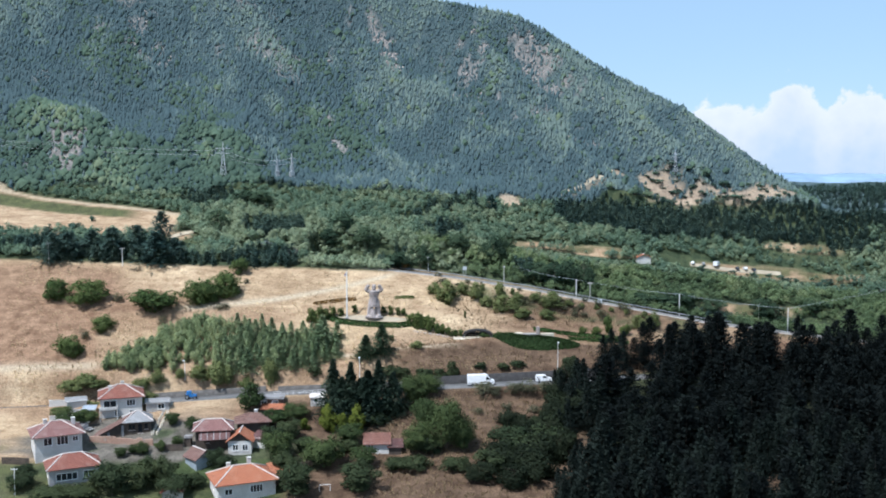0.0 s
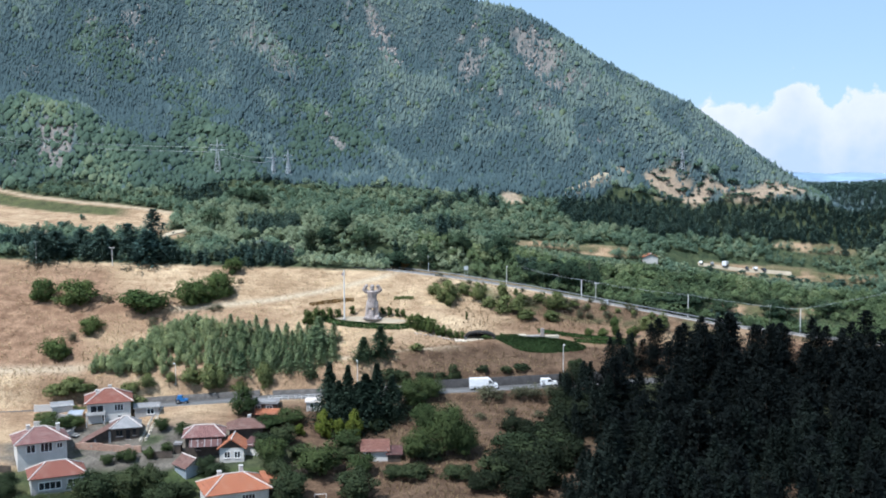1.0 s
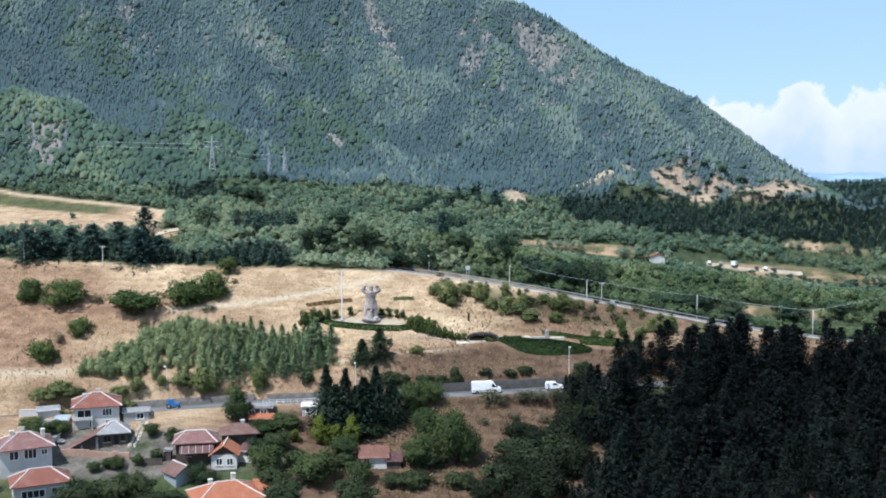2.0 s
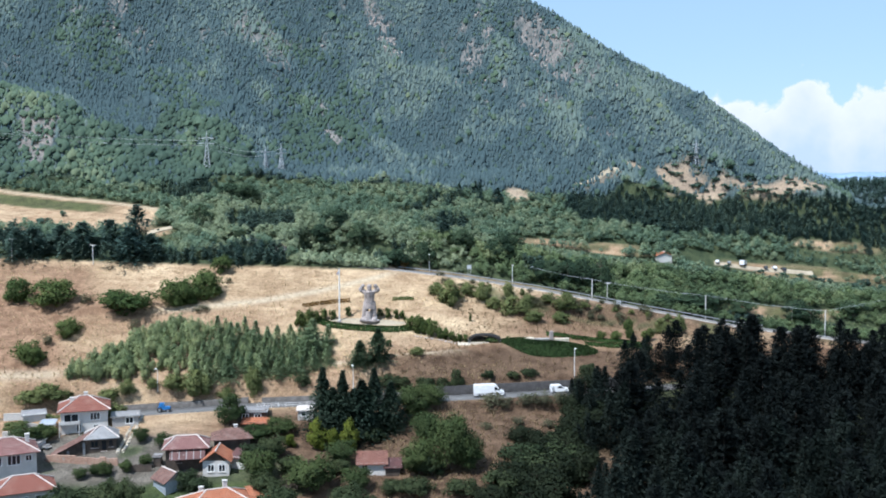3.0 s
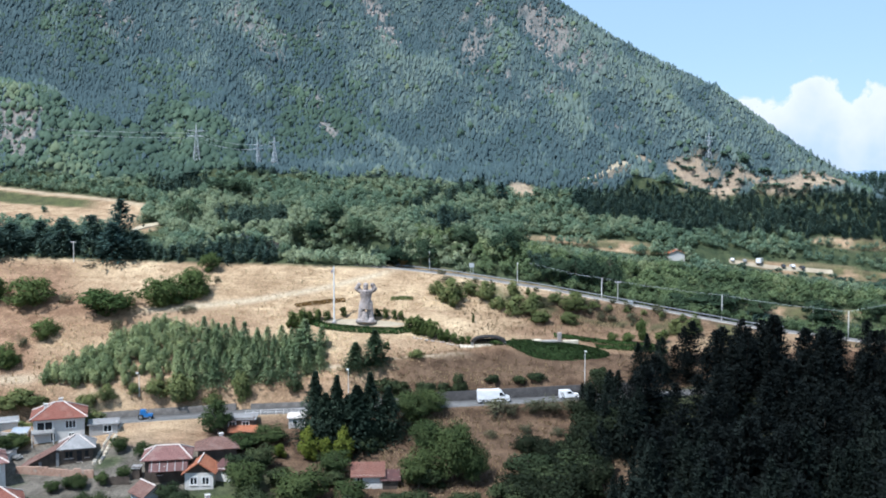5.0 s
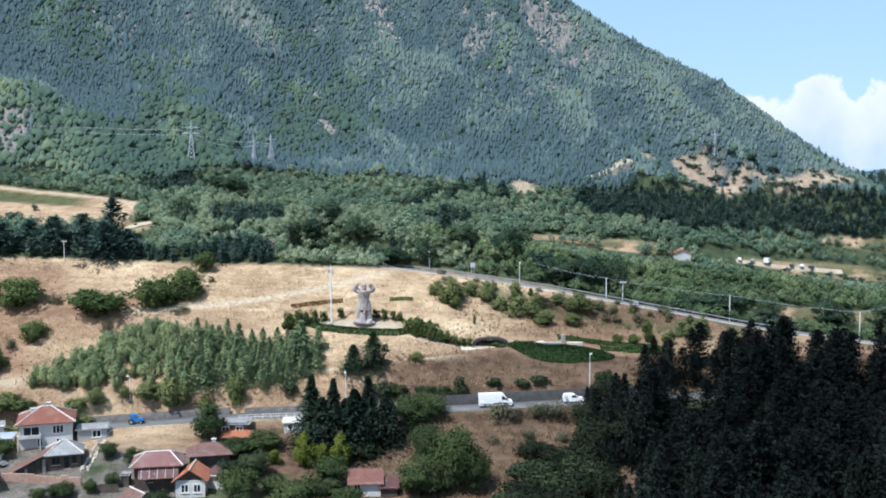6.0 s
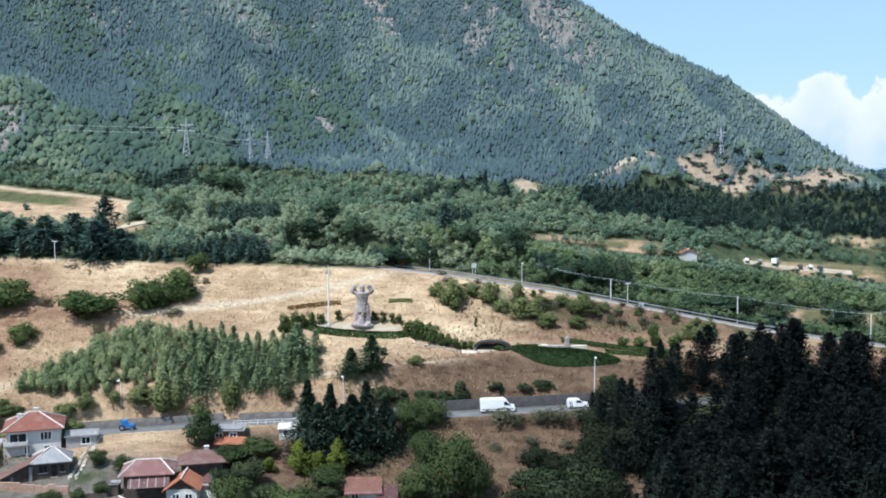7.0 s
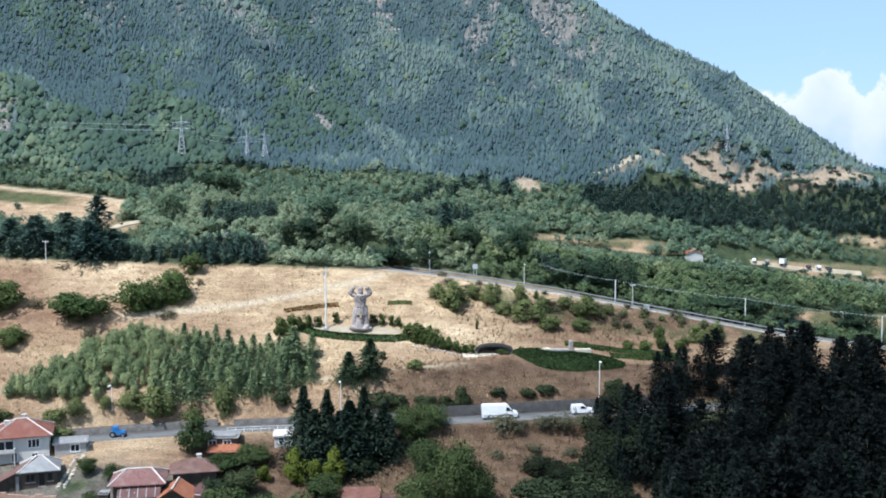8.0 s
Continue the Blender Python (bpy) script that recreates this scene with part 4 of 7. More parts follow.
DARK_BUSHES = ((16.1, 192.5, 3.9, 5.5), (19.2, 190.8, 4.3, 6.1), (23.7, 190.9, 5.4, 6.5), (27.2, 192.9, 6.6, 6.6), (13.7, 176.0, 6.0, 8.0), (17.8, 176.2, 6.6, 8.0), (22.1, 178.2, 7.1, 8.1), (26.5, 179.8, 8.1, 8.1), (28.7, 203.9, 5.8, 5.8), (31.2, 208.9, 5.2, 5.4), (33.8, 214.1, 4.9, 5.3), (32.0, 194.9, 8.8, 7.7), (21.2, 183.7, 6.2, 6.2), (25.0, 186.5, 7.0, 7.0), (20.5, 171.5, 6.5, 8.0), (15.5, 170.0, 5.5, 7.5), (8.5, 171.0, 4.5, 6.5), (28.0, 198.5, 6.5, 6.5))

YARD_TREES = ((-66.1, 164.6, 7.2, 9.4), (-61.4, 166.8, 6.4, 6.7), (-56.7, 169.0, 6.1, 5.8), (-53.6, 163.9, 5.0, 7.7), (-85.5, 166.7, 4.0, 6.7), (-78.7, 163.9, 2.4, 8.7), (-72.6, 163.9, 2.4, 8.7), (-87.1, 172.0, 2.5, 4.6), (-32.0, 172.1, 5.2, 6.4), (-29.2, 164.3, 7.0, 8.3), (-16.0, 166.8, 6.2, 8.9), (-50.7, 167.7, 3.3, 5.6), (-70.6, 167.7, 2.9, 3.3), (-36.7, 182.4, 6.0, 6.0), (-47.8, 176.2, 4.2, 5.0), (-45.6, 174.6, 3.6, 4.6), (-60.5, 172.0, 4.4, 5.0), (-33.5, 186.0, 5.6, 6.4), (-29.5, 182.0, 3.2, 5.0), (-20.0, 180.5, 3.0, 5.0))


def mesh_of(verts, faces, normals, material, name):
    ob = from_arrays(name, verts, faces, material, normals=normals)
    mesh = ob.data
    bpy.data.objects.remove(ob)
    return mesh


def trunk_mesh(name, height, radius, limbs, spread, top=0.55, seed=0):
    """A tapered trunk with limbs, for a tree one metre high."""
    r = random.Random(seed)
    bm = bmesh.new()
    bend = Vector((r.uniform(-0.03, 0.03), r.uniform(-0.03, 0.03), height * 0.5))
    cyl(bm, (0, 0, -0.06), bend, radius, radius * 0.75, 7)
    cyl(bm, bend, (0, 0, height), radius * 0.75, radius * 0.2, 7)
    for k in range(limbs):
        t = r.uniform(0.35, 0.9) * height
        ang = 6.283 * k / max(limbs, 1) + r.uniform(-0.4, 0.4)
        out = spread * r.uniform(0.5, 1.0) * (1.1 - t)
        cyl(bm, (0, 0, t), (math.cos(ang) * out, math.sin(ang) * out, t + r.uniform(0.02, 0.18)), radius * 0.35, radius * 0.1, 5)
    mesh = bpy.data.meshes.new(name)
    bm.to_mesh(mesh)
    bm.free()
    mesh.materials.append(BARK)
    return mesh


def plant_kind(crowns, trunks, name, label, category, group):
    def plant(x, y, h, w, tag=None):
        r = random.Random(round(x * 31 + y * 17))
        ob = thing(name, x, y, ground_at(x, y) - 0.05, r.uniform(0, 360), label=tag or label, category=category, group=group)
        wide = w * (1.45 if trunks is pine_trunks else 1.15)
        size = Matrix.Translation((0, 0, -0.1 * h if trunks is shrub_trunks else 0.0)) @ Matrix.Diagonal((wide, wide, h * (1.15 if trunks is shrub_trunks else 1.05), 1))
        link("trunk", r.choice(trunks), BARK, ob, matrix=Matrix.Diagonal((w, w, h, 1)))
        link("crown", r.choice(crowns), LEAF_BUSH, ob, matrix=size)
        return ob
    return plant


def crowns(n, make, material, name):
    return [mesh_of(*make(), material, name) for _ in range(n)]


shrub_trunks = [trunk_mesh("trunk", 0.6, 0.03, 6, 0.5, seed=s) for s in range(2)]
tree_trunks = [trunk_mesh("trunk", 0.8, 0.025, 7, 0.4, seed=10 + s) for s in range(2)]
pine_trunks = [trunk_mesh("trunk", 0.97, 0.016, 16, 0.16, seed=20 + s) for s in range(3)]

meadow_bush = plant_kind(crowns(4, lambda: shrub(3600, 0.03, 22), LEAF_BUSH, "bush_crown"), shrub_trunks, "bush", "rounded dark olive-green bush on the dry meadow", "bush", "bushes on the meadow")
for row in MEADOW_BUSHES:
    if row[2] > 3:
        meadow_bush(*row)
garden_tree = plant_kind(crowns(4, lambda: broadleaf(4600, 0.026, 30, 0.55, 0.0), LEAF_GARDEN, "garden_crown"), tree_trunks, "garden_tree", "leafy green fruit tree in a village garden", "tree", "trees in the gardens")
for row in GARDEN_TREES:
    garden_tree(*row)
yard_tree = plant_kind(crowns(3, lambda: broadleaf(4200, 0.027, 28, 0.55, -0.05), LEAF_SLOPE, "yard_crown"), tree_trunks, "garden_tree", "dense dark green tree beside the village houses", "tree", "trees in the gardens")
for row in YARD_TREES:
    yard_tree(*row)
big_tree = plant_kind(crowns(3, lambda: broadleaf(9000, 0.019, 48, 0.55, -0.05), LEAF_GARDEN, "big_crown"), tree_trunks, "broadleaf_tree", "large dense green broadleaf tree below the road", "tree", "large trees below the road")
for row in BIG_TREES:
    big_tree(*row)
low_bush = plant_kind(crowns(3, lambda: shrub(2800, 0.034, 18), LEAF_SLOPE, "low_bush_crown"), shrub_trunks, "bush", "ragged green bush on the dry slope", "bush", "bushes on the slope")
for row in LOW_BUSHES:
    low_bush(*row)
dark_bush = plant_kind(crowns(3, lambda: shrub(3200, 0.03, 20), LEAF_SHADED, "dark_bush_crown"), shrub_trunks, "bush", "thicket bush at the edge of the wood, cloud shade in its dark green", "bush", "bushes at the wood edge")
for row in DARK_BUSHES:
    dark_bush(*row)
scrub = plant_kind(crowns(3, lambda: shrub(900, 0.034, 24), LEAF_DUSTY, "scrub_crown"), shrub_trunks, "scrub_bush", "sparse dusty grey-green scrub below the road", "bush", "scrub below the road")
for row in SCRUB:
    scrub(*row)
for row in MEADOW_BUSHES:
    if row[2] <= 3:
        scrub(*row, "small sparse greyish bush on the dry meadow")
verge_bush = plant_kind(crowns(3, lambda: shrub(2400, 0.036, 16), LEAF_VERGE, "verge_bush_crown"), shrub_trunks, "bush", "yellowish green bush on the road verge", "bush", "bushes on the verge")
for row in VERGE_BUSHES:
    verge_bush(*row)
_r = random.Random(41)
for k in range(34):
    x_ = _r.uniform(-2, 62)
    y_ = float(np.interp(x_, UP_X, UP_Y)) - _r.uniform(3.6, 10.0)
    h_ = _r.uniform(0.8, 2.2)
    scrub(x_, y_, h_, h_ * _r.uniform(1.2, 2.0), "low olive scrub on the embankment below the upper road")
for row in SHOULDER_BUSHES:
    verge_bush(*row, "dusty green bush on the embankment below the upper road")
spruce = plant_kind(crowns(4, lambda: conifer(34, 12, 16, 0.031, 0.66, 0.0, 0.35, 1.05, 0.008), SPRUCE, "spruce_crown"), pine_trunks, "spruce_tree", "tall dark blue-green spruce among the houses", "tree", "spruces among the houses")
for x_, y_, h_, w_ in SPRUCES:
    spruce(x_, y_, h_, w_ * 1.35)
slope_conifer = plant_kind(crowns(2, lambda: conifer(26, 12, 14, 0.036, 0.6, 0.0, 0.3, 0.9, 0.012), PINE_SLOPE, "slope_spruce_crown"), pine_trunks, "slope_conifer", "dense dark green conifer on the dry slope", "tree", "conifers on the slope")
lime = plant_kind(crowns(3, lambda: broadleaf(2600, 0.034, 16, 0.5, -0.08, 1.1), LEAF_LIME, "lime_crown"), shrub_trunks, "ornamental_bush", "rounded yellow-green ornamental bush", "bush", "yellow-green bushes")
for row in LIMES:
    lime(*row)
young_pine = plant_kind(crowns(5, lambda: broadleaf(1500, 0.036, 18, 0.46, -0.06, 1.5), PINE_YOUNG, "young_pine_crown"), pine_trunks, "young_pine", "bushy young green pine on the slope", "tree", "young pines of the grove")
mid_pine = plant_kind(crowns(4, lambda: conifer(15, 10, 11, 0.05, 0.62, 0.0, 0.25, 0.95, 0.01), PINE_MID, "mid_pine_crown"), pine_trunks, "pine_tree", "dense dark green pine on the slope", "tree", "pines on the slope")
for row in PAIRS[:2]:
    slope_conifer(*row)
for row in PAIRS[2:]:
    mid_pine(*row)
thuja = plant_kind(crowns(4, lambda: broadleaf(1500, 0.042, 14, 0.46, -0.1, 1.25), THUJA, "thuja_crown"), shrub_trunks, "thuja", "upright clipped green thuja beside the monument", "bush", "thujas round the monument")
for x_, y_, h_, w_ in THUJAS:
    thuja(x_, y_, h_ * 1.0, w_ * 1.2)
for row in PARK_TREES:
    thuja(*row, "small dark evergreen on the memorial lawn")

valley_tree = plant_kind(crowns(4, lambda: broadleaf(3200, 0.026, 18, 0.55, -0.02), LEAF_VALLEY_NEAR, "valley_crown"), tree_trunks, "valley_tree", "spreading green tree in the valley beyond the road", "tree", "large trees in the valley")
for row in VALLEY_BROAD:
    valley_tree(*row)
valley_fir = plant_kind(crowns(3, lambda: conifer(20, 9, 8, 0.05, 0.5, 0.0, 0.25, 0.6), PINE_VALLEY, "fir_crown"), pine_trunks, "valley_fir", "dark conifer standing out of the valley woods", "tree", "conifers in the valley")
for row in VALLEY_CONIFER:
    valley_fir(*row)
hill_bush = plant_kind(crowns(4, lambda: shrub(420, 0.07, 9), LEAF_VALLEY_HAZE, "hill_bush_crown"), shrub_trunks, "bush", "small dark bush on the bare dry hillock", "bush", "bushes on the hillocks")
_r = random.Random(77)
_n = 0
while _n < 80:
    x_, y_ = _r.uniform(62, 122), _r.uniform(302, 313)
    if float(bare_hills(x_, y_)) > 0.4:
        h_ = _r.uniform(0.5, 1.6)
        hill_bush(x_, y_, h_, h_ * _r.uniform(1.1, 1.8))
        _n += 1
for k in range(26):
    x_, h_ = 80 + 2.0 * k + _r.uniform(-0.9, 0.9), _r.uniform(0.8, 2.0)
    hill_bush(x_, _r.uniform(277.6, 280.2), h_, h_ * _r.uniform(1.1, 1.6), "rough green bush before the gravel lot")
for row in HILL_BUSH:
    hill_bush(*row, "small dark bush on the bare dry hillock")


def grove():
    """The young pine plantation between the meadow and the lower road."""
    r = random.Random(5)
    placed = []
    while len(placed) < 165:
        x = r.uniform(-84, -26)
        t = (x + 84) / 58
        low = 212.6 + 5.5 * max(0.0, t - 0.5)
        high = 213 + 15 * math.sin(min(1.0, t / 0.42) * 1.57) - 7.5 * max(0.0, t - 0.42)
        y = low + (high - low) * r.random() ** 0.8
        if any((x - a) ** 2 + (y - b) ** 2 < (3.6 if x > -56 else 1.3) for a, b in placed) or (t > 0.3 and t < 0.46 and y < 219 and r.random() < 0.8):
            continue
        placed.append((x, y))
        if x > -56 and y < 226:
            h = r.uniform(3.4, 5.6)
            mid_pine(x, y, h, h * r.uniform(0.55, 0.75))
        else:
            h = r.uniform(2.6, 4.8)
            young_pine(x, y, h, h * r.uniform(0.5, 0.72))


for row in ((-84.5, 203.4, 1.6, 5.0), (-81.0, 194.2, 2.6, 4.0), (-88.5, 196.5, 2.2, 5.0), (-86.0, 205.5, 1.4, 5.0)):
    verge_bush(*row, "tangle of green vines over the yard")
grove()
tall_pine = plant_kind(crowns(6, lambda: conifer(22, 8, 15, 0.036, 0.6, 0.04, -0.1, 0.55, 0.03), PINE_SHADED, "tall_pine_crown"), pine_trunks, "tall_pine", "tall pine in the dense wood, near-black from painted cloud shade", "tree", "pines of the dark wood")

edge_pine = plant_kind(crowns(4, lambda: conifer(24, 9, 14, 0.034, 0.58, 0.02, 0.1, 0.8, 0.02), PINE_EDGE_SHADED, "edge_pine_crown"), pine_trunks, "edge_pine", "greyish green pine at the wood edge, cloud shade in its colour", "tree", "pines at the wood edge")


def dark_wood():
    """The dense wood of tall pines below the road, cloud shade in its colours."""
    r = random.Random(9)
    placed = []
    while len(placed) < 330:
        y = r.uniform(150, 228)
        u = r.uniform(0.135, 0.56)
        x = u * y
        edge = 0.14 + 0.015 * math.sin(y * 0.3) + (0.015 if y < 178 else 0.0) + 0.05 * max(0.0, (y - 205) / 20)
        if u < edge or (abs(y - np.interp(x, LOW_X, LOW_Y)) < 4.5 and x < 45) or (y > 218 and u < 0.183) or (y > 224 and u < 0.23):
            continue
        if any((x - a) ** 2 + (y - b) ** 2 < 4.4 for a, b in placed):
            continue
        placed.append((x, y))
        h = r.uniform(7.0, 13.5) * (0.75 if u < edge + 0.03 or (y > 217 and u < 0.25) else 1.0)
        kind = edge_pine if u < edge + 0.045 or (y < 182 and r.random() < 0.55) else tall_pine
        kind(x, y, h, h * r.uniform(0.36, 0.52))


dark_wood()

# ------------------------------------------------------------------ village houses
def roof_uv(bm):
    layer = bm.loops.layers.uv.verify()
    bm.normal_update()
    for f in bm.faces:
        t = Vector((0, 0, 1)).cross(f.normal)
        t = t.normalized() if t.length > 1e-3 else Vector((1, 0, 0))
        b = f.normal.cross(t)
        for loop in f.loops:
            loop[layer].uv = (loop.vert.co.dot(t), loop.vert.co.dot(b))


def roof_shell(name, corners, faces, material, parent, thick=0.16, label=""):
    """A roof of sloping planes with an even thickness."""
    bm = bmesh.new()
    top = [bm.verts.new(c) for c in corners]
    low = [bm.verts.new((c[0], c[1], c[2] - thick)) for c in corners]
    rim = {}
    for f in faces:
        bm.faces.new([top[i] for i in f])
        bm.faces.new([low[i] for i in reversed(f)])
        for a, b in zip(f, f[1:] + f[:1]):
            rim[(a, b)] = True
    for a, b in rim:
        if (b, a) not in rim:
            bm.faces.new((top[b], top[a], low[a], low[b]))
    roof_uv(bm)
    return part(name, bm, material, parent, label)


def panel(bm, m, length, z0, z1, holes, thick=0.3):
    """An upright wall along local x with rectangular holes (x0, x1, z0, z1)."""
    us = sorted({0.0, length, *(v for h in holes for v in h[:2])})
    zs = sorted({z0, z1, *(v for h in holes for v in h[2:])})
    for a, b in zip(us, us[1:]):
        for c, d in zip(zs, zs[1:]):
            if any(h[0] <= a and b <= h[1] and h[2] <= c and d <= h[3] for h in holes):
                continue
            bmesh.ops.create_cube(bm, size=1.0, matrix=m @ Matrix.LocRotScale(((a + b) / 2, thick / 2, (c + d) / 2), None, (b - a, thick, d - c)))


def window(parent, m, x0, x1, z0, z1, bars=1, frame_mat=None, label=""):
    """A window in a wall along m's x: frame, panes and sill."""
    win = new("window")
    win.parent = parent
    win.matrix_basis = m @ Matrix.Translation((x0, 0, z0))
    w, h = x1 - x0, z1 - z0
    bm = bmesh.new()
    for a in (-0.06, w - 0.12):
        box(bm, a, a + 0.18, -0.05, 0.16, -0.06, h + 0.06)
    for c in (-0.06, h - 0.12):
        box(bm, 0.12, w - 0.12, -0.05, 0.16, c, c + 0.18)
    for k in range(1, bars + 1):
        box(bm, w * k / (bars + 1) - 0.06, w * k / (bars + 1) + 0.06, -0.02, 0.15, 0.1, h - 0.1)
    part("window_frame", bm, frame_mat or TRIM, win, label)
    one_box("pane", (0.1, w - 0.1, 0.09, 0.11, 0.1, h - 0.1), GLASS, win)
    one_box("window_sill", (-0.08, w + 0.08, -0.12, 0.03, -0.1, -0.02), RIDGE, win)
    return win


SIDES = {"front": (0, -0.5, -0.5), "right": (90, 0.5, -0.5), "back": (180, 0.5, 0.5), "left": (270, -0.5, 0.5)}


def house(name, label, x, y, w, d, wall, rise, yaw, roof, wall_mat, roof_mat, over=0.5, windows=(), chimneys=(), caps=True, gable_mat=None, category="house", ridge=0.25, base=2.0, z=None, frame_mat=None):
    """windows: side, start along it, width, sill height, height, bars. chimneys: x, y, height over the eaves."""
    ob = thing(name, x, y, ground_at(x, y - d / 2) if z is None else z, yaw, label=label, category=category, group="village houses" if category == "house" else "")
    bm = bmesh.new()
    for side, (turn, fx, fy) in SIDES.items():
        length = w if side in ("front", "back") else d
        m = pose(fx * w, fy * d, 0, 0, 0, turn)
        inset = 0.0 if side in ("front", "back") else 0.3
        holes = [(s, s + ww, zz, zz + hh) for sd, s, ww, zz, hh, _ in windows if sd == side]
        panel(bm, m @ Matrix.Translation((inset, 0, 0)), length - 2 * inset, -base, wall, [(a - inset, b - inset, c, e) for a, b, c, e in holes])
    bmesh.ops.remove_doubles(bm, verts=bm.verts, dist=0.002)
    part("wall", bm, wall_mat, ob)
    for side, start, ww, zz, hh, bars in windows:
        turn, fx, fy = SIDES[side]
        window(ob, pose(fx * w, fy * d, 0, 0, 0, turn), start, start + ww, zz, zz + hh, bars, frame_mat)
    a, b, e = w / 2 + over, d / 2 + over, wall - 0.12
    if roof == "hip":
        r = max(0.0, a - b) + ridge
        pts = [(-a, -b, e), (a, -b, e), (a, b, e), (-a, b, e), (-r, 0, e + rise), (r, 0, e + rise)]
        roof_shell("roof", pts, [[0, 1, 5, 4], [1, 2, 5], [2, 3, 4, 5], [3, 0, 4]], roof_mat, ob)
        lines = [(0, 4), (1, 5), (2, 5), (3, 4), (4, 5)]
        one_box("ceiling_slab", (-w / 2 + 0.3, w / 2 - 0.3, -d / 2 + 0.3, d / 2 - 0.3, wall - 0.5, wall - 0.3), GREY_PLASTER, ob)
    elif roof == "gable":
        pts = [(-a, -b, e), (a, -b, e), (a, b, e), (-a, b, e), (0, -b, e + rise), (0, b, e + rise)]
        roof_shell("roof", pts, [[0, 4, 5, 3], [4, 1, 2, 5]], roof_mat, ob)
        lines = [(4, 5)]
        for yy, s in ((-d / 2 + 0.02, 1), (d / 2 - 0.02, -1)):
            bm = bmesh.new()
            tri = [(-w / 2, yy, wall), (w / 2, yy, wall), (0, yy, wall + rise * (w / 2) / a - 0.1)]
            v0 = [bm.verts.new(p) for p in tri]
            v1 = [bm.verts.new((p[0], p[1] + 0.2 * s, p[2])) for p in tri]
            bm.faces.new(v0)
            bm.faces.new(v1[::-1])
            for k in range(3):
                bm.faces.new((v0[k], v1[k], v1[(k + 1) % 3], v0[(k + 1) % 3]))
            part("gable", bm, gable_mat or wall_mat, ob)
    else:
        pts = [(-a, -b, e), (a, -b, e), (a, b, e + rise), (-a, b, e + rise)]
        roof_shell("roof", pts, [[0, 1, 2, 3]], roof_mat, ob)
        lines = []
        bm = bmesh.new()
        wedge = [[bm.verts.new((xx, yy, zz)) for yy, zz in ((-d / 2 + 0.02, wall - 0.3), (d / 2 - 0.02, wall - 0.3), (d / 2 - 0.02, wall + rise * 0.9 - 0.3), (-d / 2 + 0.02, wall - 0.28))] for xx in (-w / 2 + 0.02, w / 2 - 0.02)]
        bm.faces.new(wedge[0][::-1])
        bm.faces.new(wedge[1])
        for k in range(4):
            bm.faces.new((wedge[0][k], wedge[0][(k + 1) % 4], wedge[1][(k + 1) % 4], wedge[1][k]))
        part("gable", bm, gable_mat or wall_mat, ob)
    if caps and lines:
        for i, j in lines:
            bm = bmesh.new()
            cyl(bm, Vector(pts[i]) + Vector((0, 0, 0.03)), Vector(pts[j]) + Vector((0, 0, 0.03)), 0.13, 0.13, 6)
            part("ridge_tiles", bm, RIDGE, ob, "pale mortared ridge tiles")
    for cx, cy, top in chimneys:
        bm = bmesh.new()
        box(bm, cx - 0.36, cx + 0.36, cy - 0.36, cy + 0.36, wall, wall + top, 0.02)
        box(bm, cx - 0.44, cx + 0.44, cy - 0.44, cy + 0.44, wall + top - 0.02, wall + top + 0.1)
        part("chimney", bm, PLASTER, ob, "plastered chimney stack")
    return ob


# the house under the road, with a balcony
a_house = house("house", "white two-storey house with red hip roof and balcony", -75.4, 199.8, 9.2, 8.0, 4.6, 2.3, 19, "hip", PLASTER, TILE_RED, 0.65,
                [("front", 5.7, 2.0, 2.3, 1.6, 2), ("front", 0.6, 2.9, 2.0, 1.9, 1), ("front", 3.0, 1.0, 0.0, 1.7, 0), ("right", 3.0, 1.2, 2.5, 1.2, 1), ("front", 6.3, 1.1, 0.3, 1.1, 1)],
                [(-2.4, -0.6, 2.0), (0.3, 1.0, 2.6)])
bm = bmesh.new()
box(bm, -4.9, -0.9, -5.1, -4.0, 1.75, 1.92, 0.02)
part("balcony_floor", bm, CONCRETE, a_house)
bm = bmesh.new()
box(bm, -4.9, -0.9, -5.12, -5.02, 1.92, 2.6, 0.02)
box(bm, -4.92, -4.8, -5.02, -4.0, 1.92, 2.6, 0.02)
box(bm, -1.0, -0.88, -5.02, -4.0, 1.92, 2.6, 0.02)
part("balcony_parapet", bm, PLASTER, a_house)
for px_ in (-4.8, -1.0):
    bm = bmesh.new()
    cyl(bm, (px_, -5.0, -2.0), (px_, -5.0, 1.75), 0.12)
    part("pillar", bm, PLASTER, a_house)

house("house", "white house with faded red hip roof and chimneys", -84.0, 182.0, 9.6, 8.0, 5.4, 2.3, 28, "hip", PLASTER, TILE_PINK, 0.7,
      [("front", 1.7, 1.8, 3.1, 1.8, 1), ("front", 4.4, 2.4, 3.0, 2.0, 2), ("front", 7.6, 1.2, 3.5, 1.2, 1), ("right", 2.0, 1.3, 3.3, 1.3, 1)],
      [(-2.2, 0.6, 2.5), (3.6, 0.4, 2.3)])
house("house", "grey house with red hip roof and wide white window", -76.6, 171.5, 9.8, 6.6, 4.0, 2.2, 26, "hip", GREY_PLASTER, TILE_RED, 0.6,
      [("front", 1.3, 4.2, 1.3, 1.6, 3), ("front", 6.6, 2.1, 1.5, 1.5, 1), ("left", 2.5, 1.2, 1.6, 1.2, 1)])
